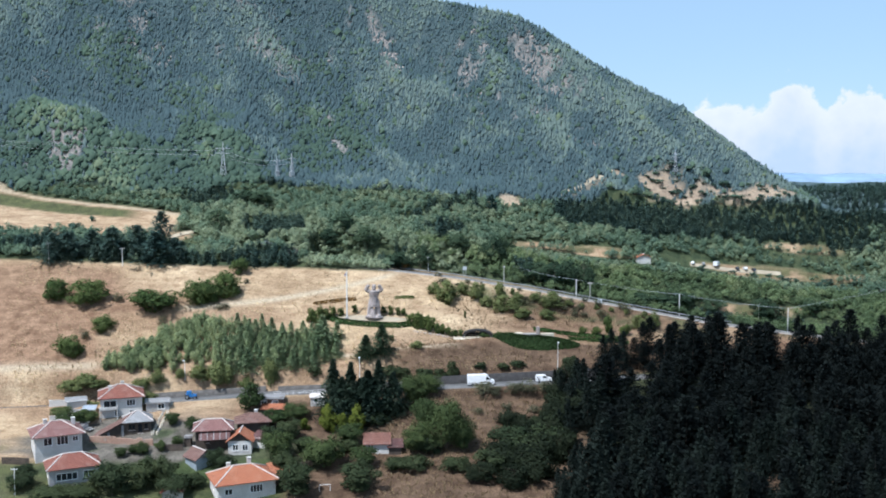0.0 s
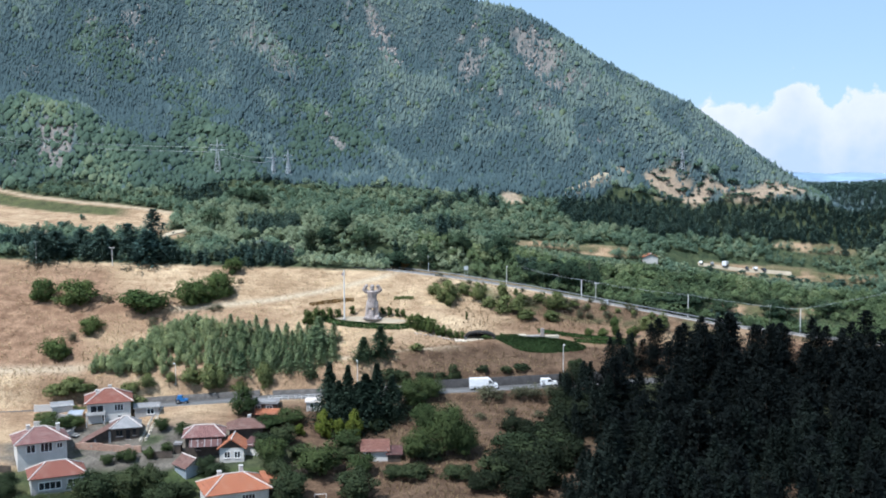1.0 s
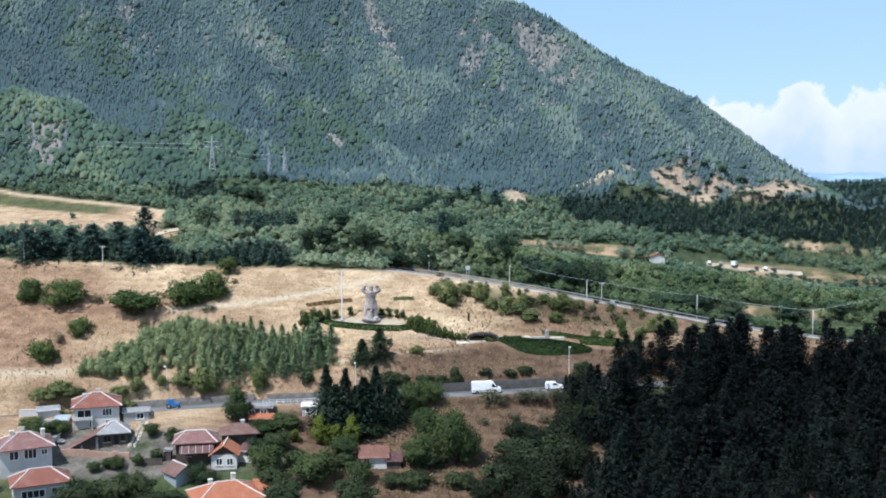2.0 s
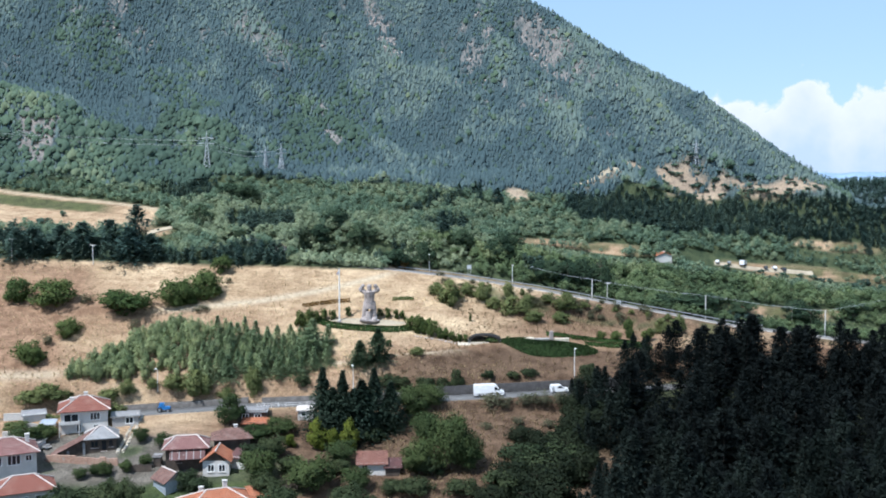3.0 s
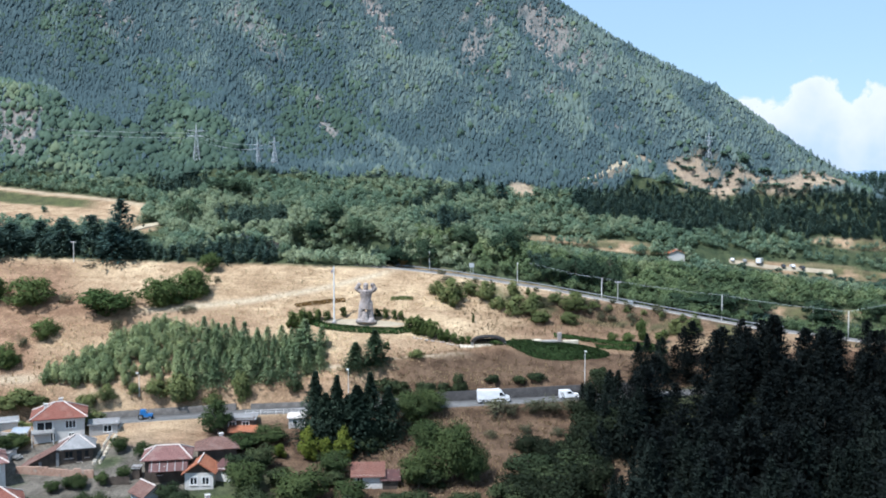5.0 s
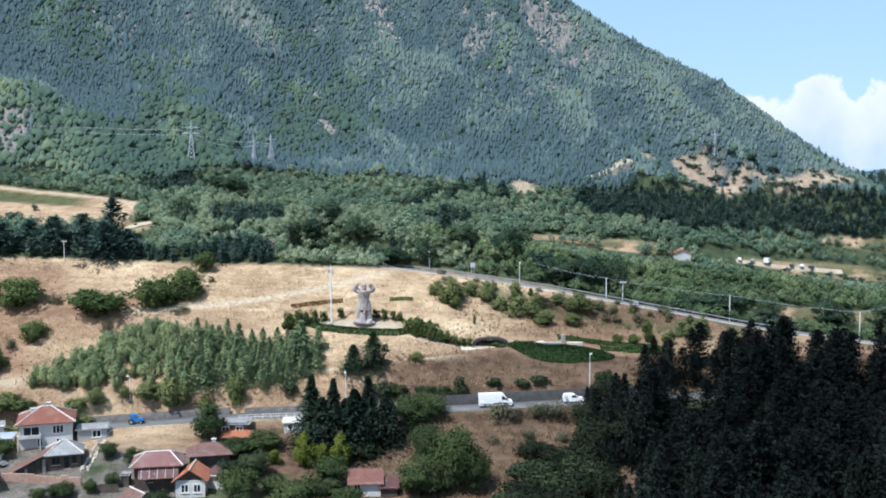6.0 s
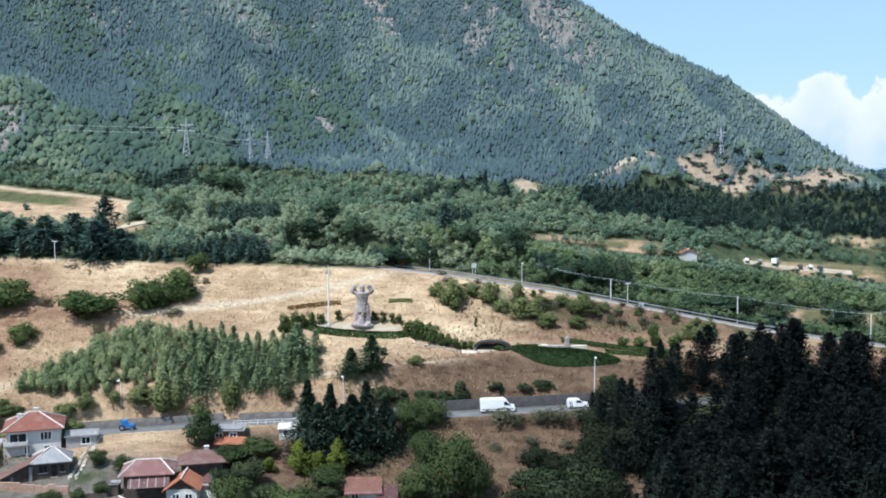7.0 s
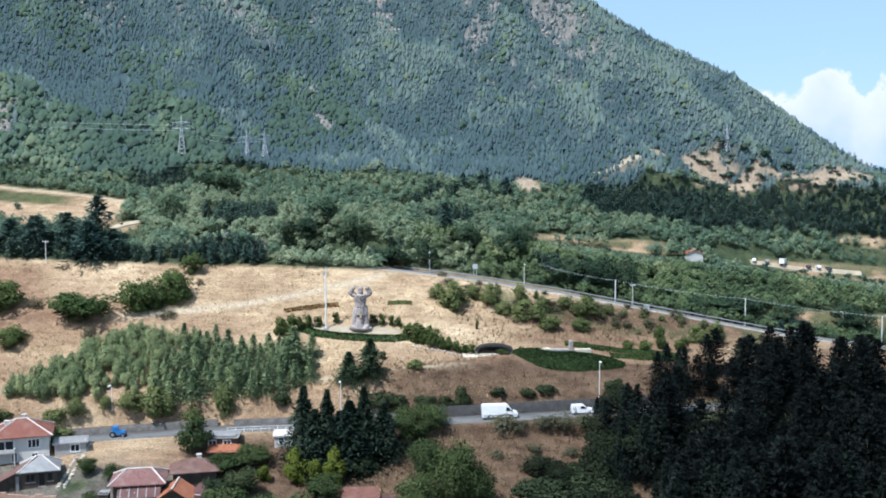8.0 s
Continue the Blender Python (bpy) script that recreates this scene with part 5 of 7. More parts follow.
b_house = house("old_house", "weathered timber house with grey sheet hip roof and long rusty wing", -68.9, 191.2, 5.6, 5.0, 3.0, 1.9, 18, "hip", TIMBER, SHEET_GREY, 0.6,
      [("front", 0.7, 1.5, 1.0, 1.4, 1), ("front", 2.7, 1.1, 0.2, 2.2, 0), ("front", 4.1, 0.9, 1.0, 1.4, 0)], ridge=0.1, base=2.6, frame_mat=TIMBER)
roof_shell("wing_roof", [(-0.1, 0.0, 4.93), (-3.45, 1.2, 3.0), (-3.45, -3.15, 3.0), (-10.6, 1.2, -0.5), (-10.6, -3.15, -0.5)], [[0, 1, 2], [1, 3, 4, 2]], TILE_BROWN, b_house, 0.12, "long rusty brown wing roof")
bm = bmesh.new()
side = [[bm.verts.new((x_, y_, z_)) for x_, z_ in ((-10.2, -3.0), (-2.85, -3.0), (-2.85, 2.9), (-3.45, 2.8), (-10.2, -0.5))] for y_ in (-2.6, -2.4)]
bm.faces.new(side[0])
bm.faces.new(side[1][::-1])
for k in range(5):
    bm.faces.new((side[0][k], side[1][k], side[1][(k + 1) % 5], side[0][(k + 1) % 5]))
part("wing_wall", bm, TIMBER, b_house)
r_ = random.Random(12)
for k in range(7):
    lx = -9.6 + k * 1.0
    one_box("board", (lx, lx + 0.5, -2.72, -2.62, -2.4, min(2.4, -0.9 + 0.48 * (lx + 10.6)) + r_.uniform(-0.3, 0.1)), TIMBER if k % 3 else SHEET_GREY, b_house)
bm = bmesh.new()
r_ = random.Random(31)
for k in range(12):
    top = (1.7 if k < 5 else 1.25) + r_.uniform(-0.22, 0.14)
    box(bm, -7.2 + 1.2 * k, -6.01 + 1.2 * k, -0.2 + r_.uniform(-0.03, 0.03), 0.2, -1.6, top, 0.02)
brick_wall = part("garden_wall", bm, BRICK, matrix=pose(-70.6, 184.6, 3.2, 0, 0, -4))
tagged(brick_wall, "unplastered hollow-brick garden wall below the old house", "wall", kind="structure")
e_house = house("old_house", "dark timber house with faded tiled hip roof", -50.3, 185.6, 7.6, 6.0, 4.4, 1.7, 11, "hip", TIMBER, TILE_PINK, 0.7,
                [("front", 2.2, 0.9, 1.4, 0.9, 1)], ridge=1.2, base=2.2, frame_mat=TIMBER)
roof_shell("lean_to_roof", [(-3.0, -5.1, 2.55), (3.7, -5.1, 2.55), (3.7, -3.0, 4.1), (-3.0, -3.0, 4.1)], [[0, 1, 2, 3]], SHEET_RUST, e_house, 0.06, "rusty sheet-metal lean-to roof with pale streaks")
for k in range(5):
    bm = bmesh.new()
    x_ = -2.6 + k * 1.35
    v = [bm.verts.new(p) for p in ((x_, -5.11, 2.565), (x_ + 0.16, -5.11, 2.565), (x_ + 0.16, -3.02, 4.11), (x_, -3.02, 4.11))]
    bm.faces.new(v)
    low = bmesh.ops.extrude_face_region(bm, geom=list(bm.faces))
    for g in low["geom"]:
        if isinstance(g, bmesh.types.BMVert):
            g.co.z += 0.04
    part("sheet_seam", bm, SHEET_GREY, e_house)
for px_ in (-2.8, 3.5):
    bm = bmesh.new()
    cyl(bm, (px_, -4.95, -2.0), (px_, -4.95, 2.5), 0.09)
    part("pillar", bm, TIMBER, e_house)
house("old_house", "low brown-roofed timber house behind another", -42.6, 191.2, 7.0, 5.2, 3.0, 1.6, 14, "hip", TIMBER, TILE_BROWN, 0.6, [("right", 2.0, 1.0, 1.2, 1.0, 1)], [(0.8, 0.4, 1.9)], caps=False)
g_house = house("house", "small white house with bright orange gable roof", -43.6, 183.0, 5.0, 5.2, 3.1, 2.1, 4, "gable", PLASTER, TILE_ORANGE, 0.55,
                [("front", 0.9, 1.3, 0.9, 1.5, 1), ("front", 3.0, 1.3, 0.9, 1.5, 1), ("right", 0.9, 0.9, 1.1, 1.4, 1), ("right", 2.6, 0.9, 1.1, 1.4, 1)], gable_mat=TIMBER, base=2.4)
house("annexe", "white annexe with dark red lean-to roof", -39.4, 184.6, 3.0, 3.4, 2.3, 0.9, -14, "mono", PLASTER, SHEET_RUST, 0.35, category="shed")
house("shed", "small shed of bluish sheets with worn brown gable roof", -51.4, 177.0, 4.2, 4.6, 2.3, 1.7, 44, "gable", SHEET_BLUE, TILE_BROWN, 0.45, gable_mat=GREY_PLASTER, category="shed")
i_house = house("house", "white house with bright orange tiled hip roof", -40.0, 166.2, 11.6, 8.4, 4.0, 2.4, 24, "hip", PLASTER, TILE_ORANGE, 0.7,
                [("front", 6.4, 2.6, 1.5, 1.6, 3), ("front", 1.3, 1.6, 1.6, 1.3, 1), ("left", 3.2, 1.2, 1.6, 1.3, 1)], [(-2.6, 1.1, 2.6), (1.8, 1.9, 3.0)])
house("annexe", "low annexe with orange lean-to roof", -33.2, 170.6, 3.4, 5.0, 2.6, 1.0, 24, "mono", TIMBER, TILE_ORANGE, 0.4, category="shed")
house("shed", "small bottom-yard shed with faded red roof", -53.6, 163.8, 4.0, 3.0, 2.0, 1.2, 10, "gable", PLASTER, TILE_RED, 0.4, category="shed")
house("shed", "flat-roofed grey shed beneath the road", -40.3, 201.6, 6.0, 3.4, 2.4, 0.25, 2, "mono", TIMBER, SHEET_GREY, 0.35, [("front", 1.0, 1.4, 0.5, 1.3, 1), ("front", 3.6, 1.4, 0.5, 1.3, 1)], category="shed")
house("lean_to_shed", "low shed with orange tiled lean-to roof", -39.2, 198.6, 5.2, 2.0, 1.2, 0.7, 2, "mono", TIMBER, TILE_ORANGE, 0.3, category="shed")
house("shed", "whitewashed ruined shed with pale flat roof", -29.2, 202.6, 3.2, 3.0, 2.3, 0.3, 6, "mono", PLASTER, RIDGE, 0.3, [("front", 0.7, 1.0, 0.8, 1.0, 1)], category="shed")
l_house = house("cabin", "small white cabin with reddish brown roof", -13.6, 182.6, 5.2, 4.4, 2.4, 1.2, 4, "mono", PLASTER, TILE_CABIN, 0.5, [("front", 0.6, 1.2, 0.2, 1.9, 1)], category="cabin")
house("lean_to_shed", "open lean-to shed with dark red roof", -9.6, 182.0, 2.8, 3.4, 1.9, 0.8, 4, "mono", TIMBER, SHEET_RUST, 0.4, category="shed")
house("privy", "dark narrow timber privy in the yard", -55.6, 184.2, 1.4, 1.4, 2.2, 0.25, 0, "mono", TIMBER, SHEET_GREY, 0.15, category="shed")
house("outbuilding", "flat-roofed outbuilding beside the white house", -66.9, 200.2, 5.2, 3.6, 2.3, 0.2, 16, "mono", GREY_PLASTER, SHEET_GREY, 0.35, [("front", 2.6, 1.6, 0.5, 1.4, 1)], category="shed")
house("outbuilding", "low white yard building with pale sheet roof", -86.4, 200.6, 4.4, 2.8, 1.7, 0.5, 24, "mono", PLASTER, SHEET_GREY, 0.3, category="shed")
house("outbuilding", "small blue-roofed yard shed", -82.0, 197.0, 2.6, 2.4, 1.6, 0.5, 8, "mono", PLASTER, SHEET_BLUE, 0.3, category="shed")
house("outbuilding", "low pale shed below the white house", -83.2, 190.4, 5.6, 3.0, 1.5, 0.8, -24, "mono", PLASTER, SHEET_GREY, 0.3, category="shed")


def yard_walls():
    """Pale rendered terrace walls and a stack of sheets in the yard beside the white house."""
    for x, y, w, h, yaw, mat in ((-89.5, 200.2, 6.0, 1.3, 8, PLASTER), (-85.0, 196.6, 7.0, 1.1, -18, GREY_PLASTER), (-87.5, 193.8, 5.0, 1.2, 14, PLASTER)):
        bm = bmesh.new()
        box(bm, -w / 2, w / 2, -0.15, 0.15, -1.2, h, 0.03)
        box(bm, -w / 2 - 0.05, w / 2 + 0.05, -0.2, 0.2, h, h + 0.08, 0.02)
        tagged(part("yard_wall", bm, mat, matrix=pose(x, y, ground_at(x, y), 0, 0, yaw)), "pale rendered terrace wall in the yard", "wall")
    r = random.Random(8)
    pile = thing("sheet_stack", -80.6, 190.2, ground_at(-80.6, 190.2), -24, label="stack of pale weathered roofing sheets in the yard", category="building material")
    for k in range(6):
        one_box("sheet", (-2.2, 2.0 + r.uniform(-0.5, 0.4), -0.6, 0.6, 0.1 + 0.09 * k, 0.16 + 0.09 * k), SHEET_GREY if k % 2 else PLASTER, pile, matrix=pose(r.uniform(-0.3, 0.3), r.uniform(-0.4, 0.4), 0, 0, 0, r.uniform(-9, 9)))


yard_walls()


def stone_steps():
    """The rubble stairway from the road down to the yards."""
    r = random.Random(3)
    ob = thing("stone_stairway", -64.6, 204.0, ground_at(-64.6, 204), label="pale rubble stairway running down from the road", category="stairs")
    for k in range(24):
        t = k / 23
        for side in (-0.55, 0.55):
            x, y = -64.6 + 0.2 * t + side + r.uniform(-0.12, 0.12), 203.6 - 15.0 * t
            z = ground_at(x, y)
            s = r.uniform(0.2, 0.36)
            bm = bmesh.new()
            box(bm, -s, s, -s * 0.8, s * 0.8, -0.3, r.uniform(0.12, 0.4), 0.06)
            part("stone", bm, PAVING if r.random() < 0.5 else CONCRETE, ob, matrix=pose(x + 64.6, y - 204.0, z - ob.location.z, 0, 0, r.uniform(0, 60)))


stone_steps()


def railing(x0, x1, off):
    ob = thing("railing", x0, np.interp(x0, LOW_X, LOW_Y) + off, float(np.interp(x0, LOW_X, LOW_Z)), label="pale metal railing along the road edge", category="railing")
    bm = bmesh.new()
    n = int((x1 - x0) / 1.5)
    for k in range(n + 1):
        x = x0 + (x1 - x0) * k / n
        p = Vector((x - x0, np.interp(x, LOW_X, LOW_Y) + off - ob.location.y, np.interp(x, LOW_X, LOW_Z) - ob.location.z))
        post = bmesh.new()
        cyl(post, p - Vector((0, 0, 0.4)), p + Vector((0, 0, 1.05)), 0.05, sides=6)
        part("post", post, POST, ob)
        if k:
            for h in (0.55, 1.0):
                cyl(bm, last + Vector((0, 0, h)), p + Vector((0, 0, h)), 0.04, sides=5)
        last = p
    part("rail", bm, POST, ob)


railing(-40, -20, -2.95)

# ------------------------------------------------------------------ dry grass
def dry_grass():
    """Tufts of dry grass over the meadow and the slopes."""
    x, y, r = jittered(-118, 62, 158, 252, 0.72, 23)
    thick = fractal(x / 16, y / 6, 81, 3)
    keep = (r.random(x.size) < 0.5 + 0.75 * thick) & (np.abs(x / y) < 0.5) & (np.abs(y - np.interp(x, LOW_X, LOW_Y)) > 3.6) & (np.abs(y - np.interp(x, UP_X, UP_Y)) > 4.2)
    keep &= ~((y < 204) & (x > -64) & (x < -14)) & ~((y < 200) & (x < -14)) & ~((np.abs(x - 25) < 11) & (np.abs(y - 226.5) < 4)) & ~((np.abs(x + 18) < 11) & (np.abs(y - 231.5) < 3)) & ~((x > 0.15 * y) & (y < 216))
    x, y = x[keep], y[keep]
    h = r.uniform(0.18, 0.5, x.size) * np.where((x > 2) | (y < 222), 1.7, 1.0)
    rows = np.stack([x, y, h, r.uniform(0.5, 1.1, x.size), np.clip(np.where((x > 2) | ((x > -16) & (y < 228)), -0.06, 0.3) + 0.3 * thick[keep] + 0.09 * r.standard_normal(x.size), 0, 1)], 1)
    blades = []
    for _ in range(5):
        v = []
        for k in range(7):
            a, d = rng.uniform(0, 6.283), rng.uniform(0, 0.35)
            c = np.array([math.cos(a) * d, math.sin(a) * d, 0.0])
            side = np.array([math.cos(a + 1.2), math.sin(a + 1.2), 0.0]) * 0.07
            v += [c - side, c + side, c + np.array([rng.normal(0, 0.2), rng.normal(0, 0.2), 1.0])]
        blades.append((np.array(v), np.arange(21).reshape(-1, 3), np.tile((0.0, -0.3, 0.95), (21, 1))))
    scatter("dry_grass", blades, rows, GRASS_DRY, "tufts of dry straw-coloured grass on the hillside", "grass", lay=0.6)


dry_grass()

# ------------------------------------------------------------------ monument
def statue():
    """A stone giant on a rock, arms raised and bent, as one mesh."""
    bm = bmesh.new()
    ball(bm, (0.0, -0.1, 0.25), (2.3, 1.5, 0.6), 2)
    ball(bm, (-0.9, -0.6, 0.5), (1.2, 0.9, 0.6), 2)
    cyl(bm, (-0.2, -0.8, 0.2), (-0.1, -0.55, 2.4), 0.95, 0.4, 9)
    for s in (-1, 1):
        cyl(bm, (s * 1.25, 0, 0.3), (s * 0.95, -0.05, 2.2), 0.55, 0.62, 10)
        cyl(bm, (s * 0.95, -0.05, 2.1), (s * 0.6, 0, 4.1), 0.66, 0.8, 10)
        ball(bm, (s * 1.2, -0.45, 0.7), (0.5, 0.85, 0.35), 2)
        cyl(bm, (s * 1.35, 0.35, 0.4), (s * 1.0, 0.3, 4.6), 0.4, 0.3, 8)
    cyl(bm, (0, 0.1, 3.0), (0, 0, 4.7), 1.3, 1.05, 12)
    cyl(bm, (0, 0, 4.5), (0, 0, 5.0), 1.12, 1.1, 12)
    cyl(bm, (0, 0, 4.9), (0, -0.05, 6.9), 1.0, 1.35, 12)
    for s in (-1, 1):
        ball(bm, (s * 0.55, -0.72, 6.35), (0.6, 0.36, 0.5), 2)
        ball(bm, (s * 1.3, -0.05, 6.85), (0.58, 0.6, 0.55), 2)
        cyl(bm, (s * 1.35, -0.05, 6.85), (s * 1.85, -0.25, 7.2), 0.56, 0.5, 10)
        ball(bm, (s * 1.85, -0.25, 7.25), (0.5, 0.5, 0.52), 2)
        cyl(bm, (s * 1.85, -0.25, 7.2), (s * 1.45, -0.35, 8.05), 0.48, 0.42, 10)
        ball(bm, (s * 1.35, -0.35, 8.15), (0.48, 0.46, 0.42), 2)
    ball(bm, (0, -0.1, 7.15), (0.55, 0.55, 0.5), 2)
    ball(bm, (0, -0.2, 7.9), (0.56, 0.6, 0.68), 2)
    ball(bm, (0, -0.5, 7.5), (0.34, 0.3, 0.42), 2)
    bmesh.ops.scale(bm, vec=(1.1, 1.05, 1.07), verts=bm.verts)
    ob = part("statue", bm, STATUE, matrix=pose(-17.6, 231.4, 24.35))
    fuse = ob.modifiers.new("fuse", "REMESH")
    fuse.mode, fuse.voxel_size = "VOXEL", 0.12
    worn = ob.modifiers.new("worn", "DISPLACE")
    grain = bpy.data.textures.new("hewn_stone", "CLOUDS")
    grain.noise_scale = 0.42
    worn.texture, worn.strength, worn.texture_coords = grain, 0.24, "LOCAL"
    tagged(ob, "colossal grey-pink stone statue with raised bent arms", "statue")


def flat_oval(name, cx, cy, rx, ry, lift, thick, material, label, category, kind="structure", tilt=True):
    """An oval slab that follows the ground."""
    bm = bmesh.new()
    rings = [[bm.verts.new((cx, cy, ground_at(cx, cy) + lift))]]
    for k in range(1, 7):
        ring = []
        for a in range(48):
            x, y = cx + math.cos(6.2832 * a / 48) * rx * k / 6, cy + math.sin(6.2832 * a / 48) * ry * k / 6
            ring.append(bm.verts.new((x, y, ground_at(x, y) + lift)))
        rings.append(ring)
    skirt = [bm.verts.new((v.co.x, v.co.y, v.co.z - thick)) for v in rings[-1]]
    for a in range(48):
        b = (a + 1) % 48
        bm.faces.new((rings[0][0], rings[1][a], rings[1][b]))
        for k in range(1, 6):
            bm.faces.new((rings[k][a], rings[k + 1][a], rings[k + 1][b], rings[k][b]))
        bm.faces.new((rings[-1][a], skirt[a], skirt[b], rings[-1][b]))
    ob = part(name, bm, material, smooth=True)
    return tagged(ob, label, category, kind=kind)


def hedge(name, label, line, width, height, material, leaves=2200):
    """A clipped hedge along a line of ground points: tufts filling a long rounded body."""
    pts = [Vector((x, y, ground_at(x, y))) for x, y in line]
    seg = [(b - a).length for a, b in zip(pts, pts[1:])]
    r = np.random.default_rng(int(abs(line[0][0]) * 10))
    c, nrm = [], []
    for _ in range(leaves):
        d = r.uniform(0, sum(seg))
        for k, s in enumerate(seg):
            if d <= s:
                break
            d -= s
        p = pts[k].lerp(pts[k + 1], min(1, d / seg[k]))
        way = (pts[k + 1] - pts[k]).normalized()
        side = Vector((-way.y, way.x, 0))
        ang = r.uniform(-0.2, 3.34)
        off = side * math.cos(ang) * width / 2 * r.uniform(0.85, 1.02)
        p = Vector((p.x + off.x, p.y + off.y, 0))
        p.z = ground_at(p.x, p.y) + max(0.02, math.sin(ang)) ** 0.5 * height * r.uniform(0.85, 1.02)
        c.append(p)
        nrm.append(side * math.cos(ang) + Vector((0, 0, math.sin(ang))))
    v, f = leaf_tris(np.array(c), np.array(nrm), 0.2)
    ob = from_arrays(name, v, f, material)
    return tagged(ob, label, "hedge")


statue()
flat_oval("plaza", -18.0, 231.3, 9.4, 1.15, 0.05, 0.4, EARTH, "pale gravel terrace round the monument", "terrace")
hedge("hedge", "low clipped green hedge before the monument terrace", [(-30.5, 231.4), (-27, 229.7), (-22, 228.9), (-16, 228.6), (-10, 228.9), (-7.5, 229.6)], 1.6, 0.7, HEDGE, 3200)
hedge("hedge", "low brown and green hedge in an arc on the meadow", [(-34.5, 237.2), (-31, 238.2), (-27, 239.0), (-23, 239.6)], 0.9, 0.6, DRY_LEAF, 700)
hedge("hedge", "short dry green hedge on the meadow", [(-12.5, 241.0), (-10, 241.4), (-7.2, 241.6)], 0.9, 0.5, LEAF_VERGE, 400)
hedge("hedge", "long clipped dark hedge beside the memorial lawn", [(25, 231.0), (32, 230.4), (40, 229.9), (49, 229.6)], 0.9, 0.7, HEDGE, 2200)
hedge("hedge", "second clipped dark hedge beside the memorial lawn", [(34, 228.4), (42, 228.2), (50, 228.2)], 0.9, 0.6, HEDGE, 1500)


def flagpole(x, y, h):
    ob = thing("flagpole", x, y, ground_at(x, y), label="tall white flagpole with a small limp flag", category="flagpole")
    bm = bmesh.new()
    cyl(bm, (0, 0, -0.3), (0, 0, h), 0.2, 0.14, 10)
    part("pole", bm, TRIM, ob)
    bm = bmesh.new()
    ball(bm, (0, 0, h + 0.1), (0.18, 0.18, 0.18), 1)
    part("finial", bm, STEEL, ob)
    one_box("footing", (-0.5, 0.5, -0.5, 0.5, -0.4, 0.2), CONCRETE, ob, bevel=0.05)
    bm = bmesh.new()
    cols = []
    for k in range(6):
        x_ = -0.1 - 0.1 * k
        y_ = 0.12 * math.sin(k * 1.9)
        cols.append([bm.verts.new((x_, y_ + 0.02 * j, h - 0.3 - 0.12 * k - 0.2 * j)) for j in range(5)])
    for p, q in zip(cols, cols[1:]):
        for j in range(4):
            bm.faces.new((p[j], q[j], q[j + 1], p[j + 1]))
    part("flag", bm, plain("flag_cloth", (0.5, 0.45, 0.5), 0.9), ob)


flagpole(-24.8, 231.2, 12.6)


def memorial_mound():
    """The planted green mound with a pale marker stone."""
    n = 9000
    r = np.random.default_rng(4)
    d, ang = np.sqrt(r.random(n)), r.uniform(0, 6.283, n)
    x, y = 24.6 + np.cos(ang) * d * 12.2, 226.0 + np.sin(ang) * d * 2.7
    z = ground(x, y) + 1.0 * (1 - d ** 3) + 0.08
    v, f = leaf_tris(np.stack([x, y, z], 1), np.stack([np.cos(ang) * d, np.sin(ang) * d, 1.2 - d], 1), 0.26)
    ob = from_arrays("planted_mound", v, f, MOUND)
    tagged(ob, "round mound of clipped dark green ground cover", "planting")
    m = thing("marker_stone", 26.0, 228.6, ground_at(26, 228.6) + 0.6, 8, label="grey upright marker stone on pale slabs", category="monument")
    bm = bmesh.new()
    box(bm, -0.45, 0.45, -0.3, 0.3, -0.4, 2.0, 0.12)
    part("stone", bm, STATUE, m)
    one_box("slab", (-4.2, -0.6, -0.8, 0.6, -1.4, 0.3), CONCRETE, m, "pale concrete slab", bevel=0.04)
    one_box("slab", (0.7, 4.2, -0.7, 0.4, -1.4, 0.2), PAVING, m, bevel=0.04)
    one_box("ramp", (-6.6, -4.3, -0.8, 0.8, -1.4, 0.5), PAVING, m, bevel=0.05)


memorial_mound()


def gateway():
    """The dark curved entrance canopy in the slope."""
    ob = thing("entrance_canopy", 10.0, 226.4, ground_at(10, 226.4) - 0.1, -4, label="dark curved entrance canopy set into the slope", category="gateway")
    bm = bmesh.new()
    n = 16
    rows = []
    for yy in (-1.3, 1.3):
        for rad, drop in ((1.0, 0.0), (0.82, 0.35)):
            rows.append([bm.verts.new((-3.9 * math.cos(3.1416 * k / n) * rad, yy, 0.25 + (1.75 - drop) * max(0.0, math.sin(3.1416 * k / n)) ** 0.7)) for k in range(n + 1)])
    for a, b in ((0, 1), (1, 3), (3, 2), (2, 0)):
        for k in range(n):
            bm.faces.new((rows[a][k], rows[a][k + 1], rows[b][k + 1], rows[b][k]))
    part("arch", bm, DARK, ob)
    one_box("back_panel", (-3.2, 3.2, 0.9, 1.2, -0.6, 1.2), DARK, ob)
    for s in (-1, 1):
        one_box("pier", (s * 3.6 - 0.3, s * 3.6 + 0.3, -1.3, -0.6, -0.8, 0.7), CONCRETE, ob, bevel=0.03)
    one_box("paving", (-3.2, 1.0, -1.6, -0.2, -0.8, 0.15), PAVING, ob)


gateway()
meadow_bush(12.2, 225.4, 1.5, 3.0, "clipped dark green bush before the entrance canopy")


